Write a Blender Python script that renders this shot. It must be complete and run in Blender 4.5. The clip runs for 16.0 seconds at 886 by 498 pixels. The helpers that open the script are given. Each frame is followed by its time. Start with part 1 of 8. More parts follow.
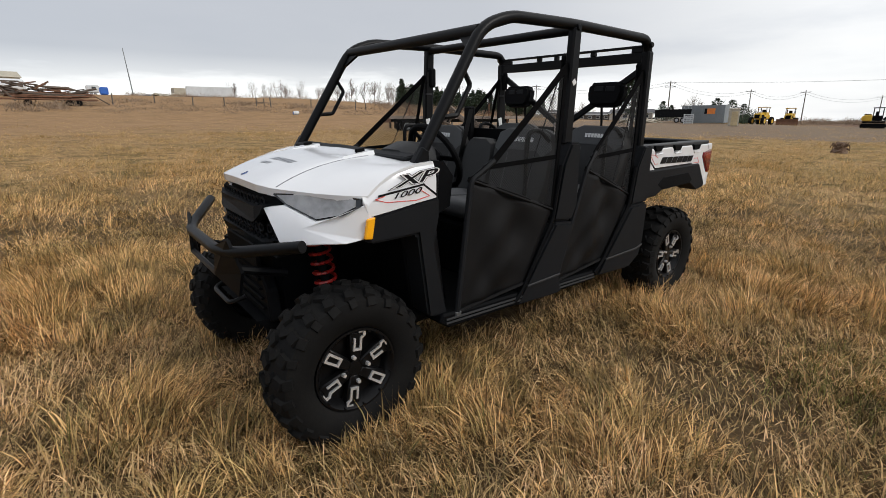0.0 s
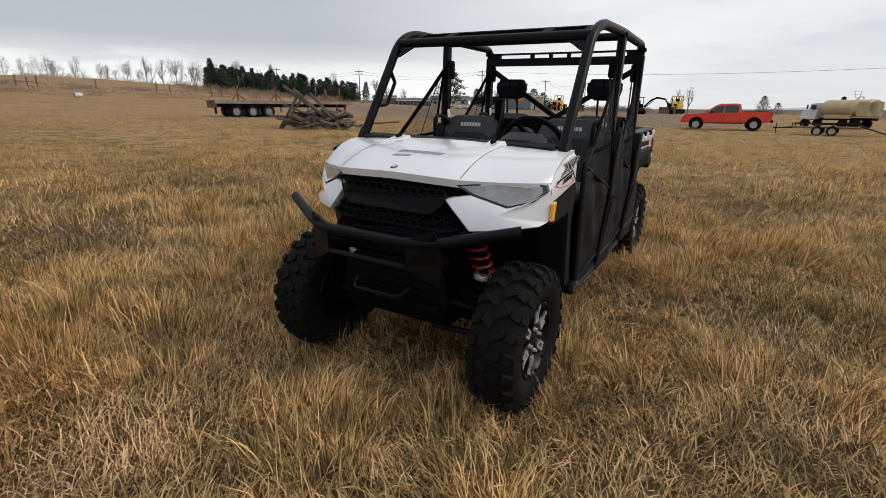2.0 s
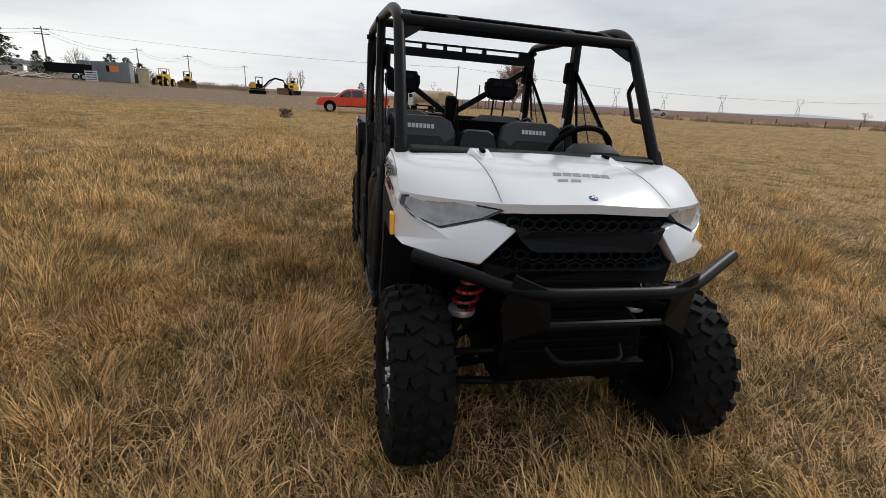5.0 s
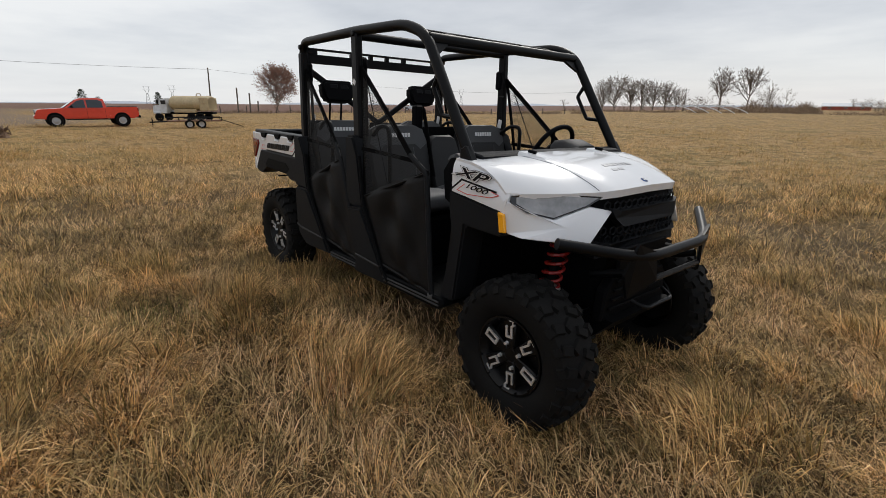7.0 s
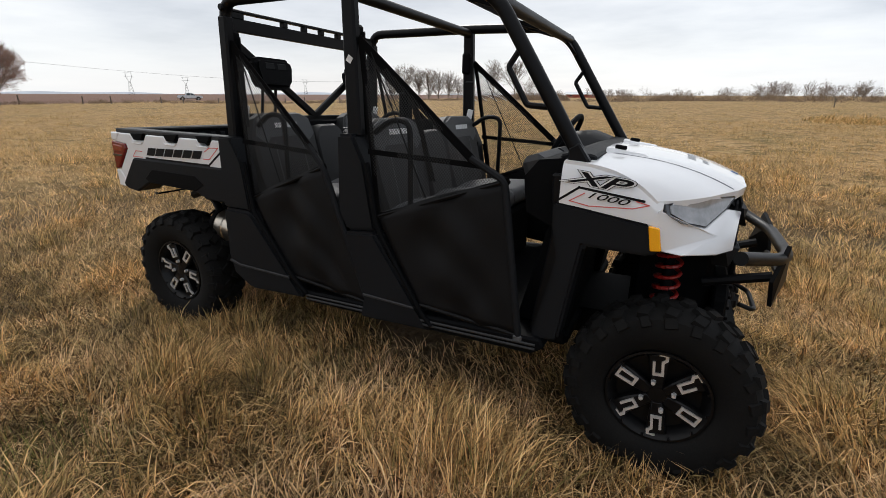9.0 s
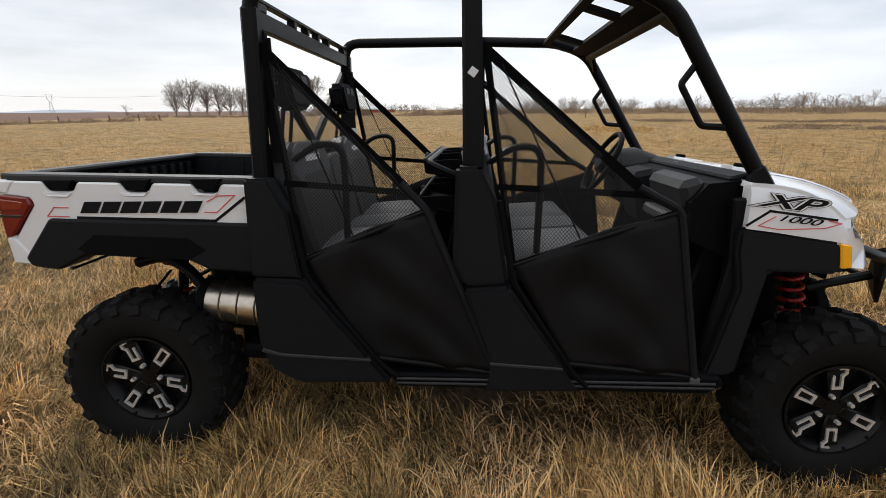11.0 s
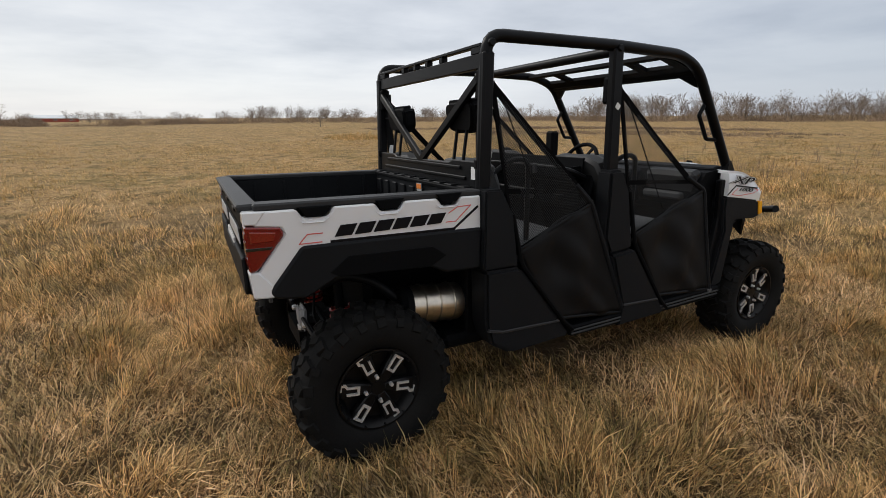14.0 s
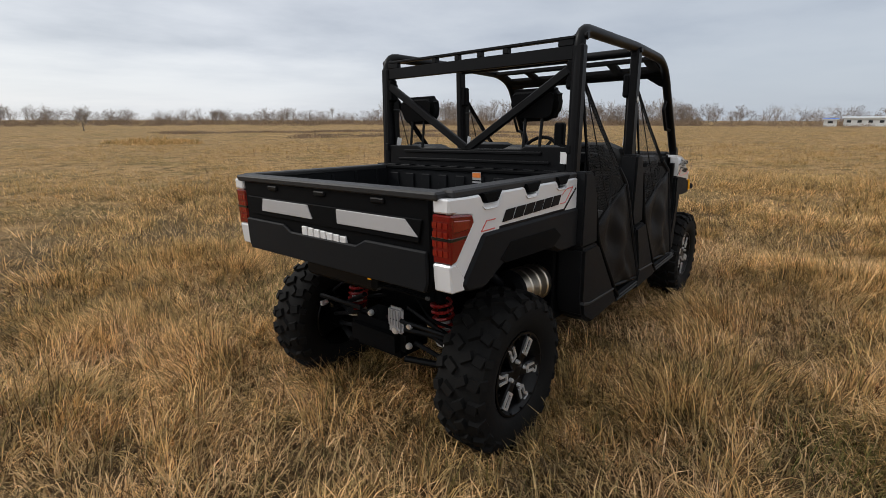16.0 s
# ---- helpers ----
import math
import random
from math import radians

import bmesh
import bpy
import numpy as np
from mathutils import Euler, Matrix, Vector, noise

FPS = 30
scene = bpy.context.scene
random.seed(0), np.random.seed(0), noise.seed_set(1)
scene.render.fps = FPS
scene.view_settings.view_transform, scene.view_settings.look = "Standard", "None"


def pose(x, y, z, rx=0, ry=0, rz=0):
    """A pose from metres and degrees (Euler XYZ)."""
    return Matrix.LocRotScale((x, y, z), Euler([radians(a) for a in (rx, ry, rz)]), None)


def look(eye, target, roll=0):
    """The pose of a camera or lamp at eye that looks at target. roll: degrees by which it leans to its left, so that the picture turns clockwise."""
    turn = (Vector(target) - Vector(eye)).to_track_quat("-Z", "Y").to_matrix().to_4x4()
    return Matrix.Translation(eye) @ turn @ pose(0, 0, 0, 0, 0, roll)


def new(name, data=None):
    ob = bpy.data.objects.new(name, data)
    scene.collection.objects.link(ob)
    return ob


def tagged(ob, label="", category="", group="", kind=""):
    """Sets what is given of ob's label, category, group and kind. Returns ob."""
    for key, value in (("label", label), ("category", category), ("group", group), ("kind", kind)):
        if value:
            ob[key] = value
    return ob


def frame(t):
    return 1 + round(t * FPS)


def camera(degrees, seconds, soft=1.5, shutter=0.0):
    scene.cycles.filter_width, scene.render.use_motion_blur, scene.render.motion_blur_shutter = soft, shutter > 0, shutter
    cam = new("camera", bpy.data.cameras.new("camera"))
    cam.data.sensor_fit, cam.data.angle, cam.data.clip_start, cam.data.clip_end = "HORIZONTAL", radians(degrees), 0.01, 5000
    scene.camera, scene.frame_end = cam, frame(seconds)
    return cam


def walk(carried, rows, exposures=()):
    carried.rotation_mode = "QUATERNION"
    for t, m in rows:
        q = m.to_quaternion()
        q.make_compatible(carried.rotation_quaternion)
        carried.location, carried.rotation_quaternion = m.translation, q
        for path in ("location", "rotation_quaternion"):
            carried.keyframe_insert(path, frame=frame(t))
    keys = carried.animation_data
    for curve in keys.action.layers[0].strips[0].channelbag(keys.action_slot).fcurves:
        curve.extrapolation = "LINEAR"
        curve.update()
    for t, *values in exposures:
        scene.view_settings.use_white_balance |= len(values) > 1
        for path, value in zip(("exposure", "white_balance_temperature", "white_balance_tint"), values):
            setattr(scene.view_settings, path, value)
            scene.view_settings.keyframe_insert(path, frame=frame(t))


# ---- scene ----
cam = camera(85.66, 16.0, soft=0.3)
PATH = [
    (0, (2.361, 2.504, 1.392), (1.147, 0.998, 0.886), -0.15),
    (0.5, (2.814, 2.391, 1.436), (1.506, 0.965, 0.929), -0.21),
    (1, (3.140, 2.096, 1.381), (1.734, 0.779, 0.843), 0.07),
    (1.5, (3.350, 1.773, 1.446), (1.812, 0.618, 0.899), 0.15),
    (2, (3.553, 1.444, 1.432), (1.899, 0.469, 0.870), 0.09),
    (2.5, (3.686, 1.007, 1.418), (1.936, 0.242, 0.822), 0.22),
    (3, (3.750, 0.567, 1.445), (1.917, 0.046, 0.838), 0.55),
    (3.5, (3.808, 0.151, 1.438), (1.931, -0.141, 0.815), 0.44),
    (4, (3.709, -0.218, 1.457), (1.807, -0.294, 0.843), 0.61),
    (4.2, (3.587, -0.378, 1.465), (1.685, -0.343, 0.850), 1.68),
    (6.3, (3.063, -1.862, 1.522), (1.417, -0.882, 0.948), 0.15),
    (6.5, (3.025, -2.032, 1.516), (1.425, -0.977, 0.945), 0.12),
    (7, (2.829, -2.291, 1.516), (1.358, -1.064, 0.939), 0.31),
    (7.5, (2.452, -2.380, 1.485), (1.128, -0.994, 0.915), 0.79),
    (8, (2.139, -2.503, 1.472), (0.987, -0.979, 0.882), 0.49),
    (8.5, (1.767, -2.599, 1.510), (0.769, -0.969, 0.921), 0.64),
    (8.7, (1.622, -2.586, 1.499), (0.680, -0.926, 0.899), 0.45),
    (10.8, (0.125, -2.524, 1.532), (-0.060, -0.620, 0.949), -0.32),
    (11, (-0.017, -2.479, 1.525), (-0.140, -0.563, 0.965), -0.39),
    (11.5, (-0.334, -2.542, 1.526), (-0.276, -0.624, 0.963), -0.37),
    (12, (-0.718, -2.693, 1.635), (-0.489, -0.788, 1.070), -0.46),
    (12.5, (-1.001, -2.634, 1.616), (-0.592, -0.766, 1.031), -0.34),
    (13, (-1.309, -2.556, 1.614), (-0.693, -0.734, 1.066), -0.29),
    (13.5, (-1.698, -2.635, 1.604), (-0.937, -0.863, 1.072), -0.27),
    (14, (-2.070, -2.576, 1.605), (-1.180, -0.866, 1.072), -0.30),
    (14.5, (-2.375, -2.363, 1.572), (-1.322, -0.742, 1.058), -0.28),
    (15, (-2.727, -2.227, 1.566), (-1.521, -0.713, 1.060), -0.31),
    (15.5, (-3.037, -2.080, 1.581), (-1.687, -0.695, 1.073), -0.39),
    (16, (-3.182, -1.700, 1.528), (-1.691, -0.472, 1.008), 0.07),
]
EXPO = [(0.0, 0.10), (1.5, -0.05), (3.5, 0.0), (7.0, -0.03), (8.7, 0.22), (10.8, 0.38), (12.5, 0.26), (14.0, 0.10), (16.0, 0.05)]
walk(cam, [(t, look(e, g, r)) for t, e, g, r in PATH], exposures=EXPO)

# ---- sky and light ----
world = bpy.data.worlds.new("overcast_sky")
scene.world = world
world.use_nodes = True


def node(tree, kind, **sets):
    n = tree.nodes.new(kind)
    for key, value in sets.items():
        if key.startswith("in_"):
            n.inputs[int(key[3:])].default_value = value
    return n


def ramp(tree, fac, stops, ease="LINEAR"):
    n = tree.nodes.new("ShaderNodeValToRGB")
    n.color_ramp.interpolation = ease
    while len(n.color_ramp.elements) < len(stops):
        n.color_ramp.elements.new(0.5)
    for e, (at, c) in zip(n.color_ramp.elements, stops):
        e.position, e.color = at, (*c, 1)
    tree.links.new(fac, n.inputs[0])
    return n.outputs[0]


def math_node(tree, op, a, b=None):
    n = tree.nodes.new("ShaderNodeMath")
    n.operation = op
    for i, v in enumerate((a, b)):
        if v is None:
            continue
        if isinstance(v, (int, float)):
            n.inputs[i].default_value = v
        else:
            tree.links.new(v, n.inputs[i])
    return n.outputs[0]


def mix_color(tree, fac, a, b, blend="MIX"):
    n = tree.nodes.new("ShaderNodeMix")
    n.data_type, n.blend_type = "RGBA", blend
    for i, v in ((0, fac), (6, a), (7, b)):
        if isinstance(v, (int, float)):
            n.inputs[i].default_value = v
        elif isinstance(v, tuple):
            n.inputs[i].default_value = (*v, 1)
        else:
            tree.links.new(v, n.inputs[i])
    return n.outputs[2]


SUN_AZ, SUN_EL = 118.0, 38.0


def build_sky():
    t = world.node_tree
    t.nodes.clear()
    out = t.nodes.new("ShaderNodeOutputWorld")
    bg = t.nodes.new("ShaderNodeBackground")
    sky = t.nodes.new("ShaderNodeTexSky")
    sky.sky_type, sky.sun_disc = "NISHITA", False
    sky.sun_elevation, sky.sun_rotation = radians(SUN_EL), radians(90 - SUN_AZ)
    tc = t.nodes.new("ShaderNodeTexCoord")
    xyz = t.nodes.new("ShaderNodeSeparateXYZ")
    t.links.new(tc.outputs["Generated"], xyz.inputs[0])
    # a flat cloud deck: the direction is spread over a plane overhead
    up = math_node(t, "ADD", math_node(t, "MAXIMUM", xyz.outputs[2], 0.0), 0.10)
    flat = t.nodes.new("ShaderNodeCombineXYZ")
    t.links.new(math_node(t, "DIVIDE", xyz.outputs[0], up), flat.inputs[0])
    t.links.new(math_node(t, "DIVIDE", xyz.outputs[1], up), flat.inputs[1])
    big = node(t, "ShaderNodeTexNoise", in_2=0.17, in_3=4.0, in_4=0.5)
    fine = node(t, "ShaderNodeTexNoise", in_2=0.9, in_3=5.0, in_4=0.55)
    shift = t.nodes.new("ShaderNodeMapping")
    shift.inputs["Location"].default_value = (3.1, -1.4, 0.0)
    t.links.new(flat.outputs[0], shift.inputs[0])
    t.links.new(shift.outputs[0], big.inputs[0])
    t.links.new(shift.outputs[0], fine.inputs[0])
    cover = math_node(t, "ADD", math_node(t, "MULTIPLY", big.outputs[0], 0.68), math_node(t, "MULTIPLY", fine.outputs[0], 0.32))
    clouds = ramp(t, cover, ((0.36, (0.60, 0.63, 0.68)), (0.46, (0.80, 0.82, 0.855)), (0.55, (0.97, 0.975, 0.98)), (0.68, (1.08, 1.07, 1.05))))
    # a heavier slate deck over the yard side, its lower edge ragged
    yard = math_node(t, "SUBTRACT", math_node(t, "MULTIPLY", xyz.outputs[1], -0.95), math_node(t, "MULTIPLY", xyz.outputs[0], 0.25))
    edge = math_node(t, "ADD", xyz.outputs[2], math_node(t, "MULTIPLY", math_node(t, "SUBTRACT", fine.outputs[0], 0.5), 0.12))
    deck = math_node(t, "MULTIPLY", ramp(t, yard, ((0.45, (0, 0, 0)), (0.85, (1, 1, 1)))), ramp(t, edge, ((0.068, (0, 0, 0)), (0.088, (1, 1, 1)))))
    clouds = mix_color(t, math_node(t, "MULTIPLY", deck, 0.88), clouds, (0.50, 0.52, 0.565))
    # thin bright haze low down
    low = ramp(t, xyz.outputs[2], ((0.0, (1, 1, 1)), (0.055, (0.85, 0.85, 0.85)), (0.12, (0, 0, 0))))
    haze = mix_color(t, ramp(t, yard, ((0.3, (0, 0, 0)), (0.8, (1, 1, 1)))), (0.93, 0.94, 0.955), (1.2, 1.2, 1.18))
    clouds = mix_color(t, math_node(t, "MULTIPLY", low, 0.72), clouds, haze)
    east = ramp(t, math_node(t, "ADD", 0.5, math_node(t, "MULTIPLY", xyz.outputs[0], 0.5)), ((0.45, (1, 1, 1)), (0.75, (0.86, 0.88, 0.915)), (0.9, (0.64, 0.68, 0.745)), (1.0, (0.52, 0.57, 0.645))))
    clouds = mix_color(t, 1.0, clouds, east, "MULTIPLY")
    nw = math_node(t, "ADD", math_node(t, "MULTIPLY", xyz.outputs[1], 0.80), math_node(t, "MULTIPLY", xyz.outputs[0], -0.60))
    north = ramp(t, nw, ((0.35, (1, 1, 1)), (0.8, (0.90, 0.91, 0.92)), (1.0, (0.76, 0.775, 0.80))))
    clouds = mix_color(t, 1.0, clouds, north, "MULTIPLY")
    blue = mix_color(t, 1.0, sky.outputs[0], (0.10, 0.10, 0.10), "MULTIPLY")
    t.links.new(mix_color(t, 0.9, blue, clouds), bg.inputs[0])
    bg.inputs[1].default_value = 1.0
    t.links.new(bg.outputs[0], out.inputs[0])


build_sky()
sun = new("sun", bpy.data.lights.new("sun", "SUN"))
sun.data.energy, sun.data.angle, sun.data.color = 1.5, radians(14), (1.0, 0.96, 0.9)
sun.matrix_world = look(
    (40 * math.cos(radians(SUN_AZ)), 40 * math.sin(radians(SUN_AZ)), 40 * math.tan(radians(SUN_EL))), (0, 0, 0))
scene.view_settings.exposure = 0.0


# ---- materials ----
def surface(name, color, rough=0.6, metal=0.0, vary=0.12, grain=40.0, patch=3.0, bump=0.08, coat=0.0, second=None, spec=0.5, rnd=0.0):
    """A material with fine grain, larger patches and relief; coordinates in metres."""
    m = bpy.data.materials.new(name)
    m.use_nodes = True
    t = m.node_tree
    bsdf = t.nodes["Principled BSDF"]
    geo = t.nodes.new("ShaderNodeTexCoord").outputs["Object"]
    small = node(t, "ShaderNodeTexNoise", in_2=grain, in_3=4.0, in_4=0.6)
    large = node(t, "ShaderNodeTexNoise", in_2=patch, in_3=3.0, in_4=0.55)
    t.links.new(geo, small.inputs[0])
    t.links.new(geo, large.inputs[0])
    dark = tuple(c * (1 - vary) for c in color)
    light = second or tuple(min(1.0, c * (1 + vary)) for c in color)
    f = math_node(t, "ADD", math_node(t, "MULTIPLY", small.outputs[0], 0.5), math_node(t, "MULTIPLY", large.outputs[0], 0.5))
    col = ramp(t, f, ((0.36, dark), (0.62, light)))
    if rnd:
        info = t.nodes.new("ShaderNodeObjectInfo")
        k = math_node(t, "ADD", 1 - rnd / 2, math_node(t, "MULTIPLY", info.outputs["Random"], rnd))
        grey = t.nodes.new("ShaderNodeCombineColor")
        for i in range(3):
            t.links.new(k, grey.inputs[i])
        col = mix_color(t, 1.0, col, grey.outputs[0], "MULTIPLY")
    t.links.new(col, bsdf.inputs["Base Color"])
    r = math_node(t, "ADD", rough - 0.08, math_node(t, "MULTIPLY", large.outputs[0], 0.16))
    t.links.new(r, bsdf.inputs["Roughness"])
    bsdf.inputs["Metallic"].default_value = metal
    bsdf.inputs["Coat Weight"].default_value = coat
    bsdf.inputs["Coat Roughness"].default_value = 0.06
    bsdf.inputs["Specular IOR Level"].default_value = spec
    if bump:
        b = t.nodes.new("ShaderNodeBump")
        b.inputs["Strength"].default_value, b.inputs["Distance"].default_value = bump, 0.004
        t.links.new(small.outputs[0], b.inputs["Height"])
        t.links.new(b.outputs[0], bsdf.inputs["Normal"])
    return m


def net_material(name, color, cell, thread):
    """Woven net: hexagon-like holes that let the light through."""
    m = bpy.data.materials.new(name)
    m.use_nodes = True
    t = m.node_tree
    bsdf = t.nodes["Principled BSDF"]
    out = t.nodes["Material Output"]
    bsdf.inputs["Base Color"].default_value = (*color, 1)
    bsdf.inputs["Roughness"].default_value = 0.7
    xyz = t.nodes.new("ShaderNodeSeparateXYZ")
    t.links.new(t.nodes.new("ShaderNodeTexCoord").outputs["Object"], xyz.inputs[0])
    # two families of slanting threads, joined by short uprights: six-sided holes
    high = math_node(t, "MULTIPLY", xyz.outputs[2], 0.85 / cell)
    along = math_node(t, "MULTIPLY", xyz.outputs[0], 1.0 / cell)
    one = math_node(t, "FRACT", math_node(t, "ADD", along, high))
    two = math_node(t, "FRACT", math_node(t, "SUBTRACT", along, high))
    hit = math_node(t, "MAXIMUM", math_node(t, "LESS_THAN", one, thread), math_node(t, "LESS_THAN", two, thread))
    clear = t.nodes.new("ShaderNodeBsdfTransparent")
    mixer = t.nodes.new("ShaderNodeMixShader")
    t.links.new(hit, mixer.inputs[0])
    t.links.new(clear.outputs[0], mixer.inputs[1])
    t.links.new(bsdf.outputs[0], mixer.inputs[2])
    t.links.new(mixer.outputs[0], out.inputs[0])
    return m


def blade_material(name, stops, green, rough=0.75, contrast=1.0):
    """Dry grass: each blade takes its own tint, and broad patches turn greener."""
    m = bpy.data.materials.new(name)
    m.use_nodes = True
    t = m.node_tree
    bsdf = t.nodes["Principled BSDF"]
    geo = t.nodes.new("ShaderNodeNewGeometry")
    rand = geo.outputs["Random Per Island"]
    pos = t.nodes.new("ShaderNodeTexCoord").outputs["Object"]
    clump = node(t, "ShaderNodeTexNoise", in_2=1.9, in_3=3.0, in_4=0.65)
    broad = node(t, "ShaderNodeTexNoise", in_2=0.45, in_3=3.0, in_4=0.6)
    t.links.new(pos, clump.inputs[0])
    t.links.new(pos, broad.inputs[0])
    # tussocks differ: grey-brown mat, olive, straw, pale pinkish straw
    tuft = node(t, "ShaderNodeTexNoise", in_2=6.5, in_3=2.0, in_4=0.5)
    t.links.new(pos, tuft.inputs[0])
    mixed = math_node(t, "ADD", math_node(t, "MULTIPLY", clump.outputs[0], 0.5), math_node(t, "MULTIPLY", broad.outputs[0], 0.4))
    mixed = math_node(t, "ADD", math_node(t, "ADD", mixed, math_node(t, "MULTIPLY", tuft.outputs[0], 0.55)), -0.225)
    mixed = math_node(t, "ADD", mixed, math_node(t, "MULTIPLY", math_node(t, "SUBTRACT", rand, 0.5), 0.10))
    col = ramp(t, mixed, stops)
    tone = ramp(t, math_node(t, "FRACT", math_node(t, "MULTIPLY", rand, 17.3)), ((0.0, (0.12, 0.10, 0.09)), (0.3, (0.44, 0.41, 0.37)), (0.6, (1.05, 1.03, 1.0)), (1.0, (1.6, 1.66, 1.75))))
    col = mix_color(t, contrast, col, tone, "MULTIPLY")
    pick = ramp(t, math_node(t, "FRACT", math_node(t, "MULTIPLY", rand, 7.7)), ((0.87, (0, 0, 0)), (0.90, (1, 1, 1))))
    col = mix_color(t, math_node(t, "MULTIPLY", pick, 0.6), col, green)
    t.links.new(col, bsdf.inputs["Base Color"])
    bsdf.inputs["Roughness"].default_value = rough
    bsdf.inputs["Specular IOR Level"].default_value = 0.25
    # thin blades let part of the light through
    thin = t.nodes.new("ShaderNodeBsdfTranslucent")
    t.links.new(col, thin.inputs[0])
    both = t.nodes.new("ShaderNodeMixShader")
    both.inputs[0].default_value = 0.25
    t.links.new(bsdf.outputs[0], both.inputs[1])
    t.links.new(thin.outputs[0], both.inputs[2])
    t.links.new(both.outputs[0], t.nodes["Material Output"].inputs[0])
    return m


BLACK = surface("black_powder_coat", (0.0036, 0.004, 0.0050), 0.42, grain=300, bump=0.05, vary=0.2, spec=0.14)
PLASTIC = surface("charcoal_plastic", (0.008, 0.0088, 0.0104), 0.6, grain=500, bump=0.12, vary=0.15, spec=0.13)
DARKP = surface("black_plastic", (0.0027, 0.0030, 0.0037), 0.65, grain=500, bump=0.12, vary=0.15, spec=0.07)
RUBBER = surface("tyre_rubber", (0.004, 0.004, 0.0043), 0.78, grain=120, patch=6, bump=0.15, second=(0.009, 0.0087, 0.0083), spec=0.15)
WHITE = surface("white_paint", (0.74, 0.75, 0.77), 0.25, grain=6, patch=1.2, vary=0.02, bump=0.0, coat=0.6)
CLOTH = surface("black_door_cloth", (0.0040, 0.0040, 0.0045), 0.58, grain=500, patch=5, bump=0.2, vary=0.15, spec=0.17)
SEAT = surface("grey_vinyl", (0.0085, 0.0088, 0.0095), 0.6, grain=400, bump=0.1, vary=0.15)
SEATL = surface("light_grey_vinyl", (0.058, 0.060, 0.063), 0.6, grain=400, bump=0.1, vary=0.12)
NET = net_material("door_net", (0.006, 0.006, 0.0065), 0.0135, 0.21)
# dash grey; also paints the sky sheen on rails, creases and sills
DASH_SHEEN = surface("dash_and_sheen_grey_plastic", (0.028, 0.0285, 0.030), 0.55, grain=500, bump=0.12, vary=0.15, spec=0.25)
RIMB = surface("rim_black", (0.004, 0.004, 0.0045), 0.35, grain=80, vary=0.2, bump=0.0, spec=0.2)
CUSH = surface("seat_cushion_vinyl", (0.075, 0.077, 0.082), 0.6, grain=400, patch=9, bump=0.12, vary=0.2)
WEBBING = surface("black_webbing", (0.003, 0.003, 0.0033), 0.9, grain=600, patch=8, bump=0.15, vary=0.2, spec=0.05)
GLOSSB = surface("gloss_black", (0.008, 0.008, 0.009), 0.18, grain=80, vary=0.2, bump=0.0, coat=0.5)
SILVER = surface("machined_aluminium", (0.80, 0.80, 0.81), 0.34, metal=0.65, grain=200, vary=0.06, bump=0.03)
STEEL = surface("muffler_steel", (0.64, 0.58, 0.49), 0.33, metal=1.0, grain=30, patch=8, vary=0.12, bump=0.05)
RED = surface("red_spring_paint", (0.30, 0.014, 0.011), 0.35, grain=60, vary=0.15, bump=0.0, coat=0.3)
AMBER = surface("amber_reflector", (0.95, 0.42, 0.01), 0.25, grain=200, vary=0.06, bump=0.1, coat=0.5)
LAMPRED = surface("red_lamp_plastic", (0.16, 0.004, 0.004), 0.16, grain=150, vary=0.25, bump=0.15, coat=0.3)
LAMPRED2 = surface("bright_red_lamp_plastic", (0.225, 0.010, 0.005), 0.12, grain=150, vary=0.25, bump=0.15, coat=0.8)
LENS = surface("clear_lamp_lens", (0.27, 0.275, 0.285), 0.08, grain=20, patch=9, vary=0.3, bump=0.0, coat=1.0)
REFLECT = surface("silver_reflective_strip", (0.42, 0.42, 0.43), 0.4, grain=200, vary=0.05, bump=0.02)
DECALB = surface("black_decal", (0.006, 0.006, 0.0075), 0.5, vary=0.1, bump=0.0, spec=0.12)
DECALR = surface("red_decal", (0.62, 0.10, 0.09), 0.35, vary=0.1, bump=0.0)
DECALG = surface("grey_decal", (0.22, 0.23, 0.25), 0.35, vary=0.1, bump=0.0)
DECALW = surface("white_decal", (0.7, 0.7, 0.7), 0.45, vary=0.05, bump=0.0)
ORANGE = surface("orange_label", (0.75, 0.22, 0.04), 0.5, vary=0.1, bump=0.0)
BLUE = surface("blue_badge", (0.02, 0.06, 0.2), 0.25, vary=0.1, bump=0.0, coat=0.6)


# ---- mesh helpers ----
def part(name, bm, material, parent=None, label="", smooth=False):
    """Links a bmesh as one mesh object under a thing or a part."""
    bmesh.ops.recalc_face_normals(bm, faces=bm.faces)
    me = bpy.data.meshes.new(name)
    bm.to_mesh(me)
    bm.free()
    if smooth:
        me.shade_smooth()
        me.set_sharp_from_angle(angle=radians(38))
    for m in material if isinstance(material, (list, tuple)) else (material,):
        me.materials.append(m)
    ob = new(name, me)
    if parent is not None:
        ob.parent = parent
    if label:
        ob["label"] = label
    return ob


def mesh_part(name, verts, faces, material, parent=None, label="", smooth=False):
    me = bpy.data.meshes.new(name)
    me.from_pydata([tuple(v) for v in verts], [], faces)
    me.update()
    me.materials.append(material)
    if smooth:
        me.shade_smooth()
    ob = new(name, me)
    if parent is not None:
        ob.parent = parent
    if label:
        ob["label"] = label
    return ob


def thing(name, m, label, category, group="", kind=""):
    ob = new(name)
    ob.empty_display_size = 0.2
    ob.matrix_world = m
    return tagged(ob, label, category, group, kind)


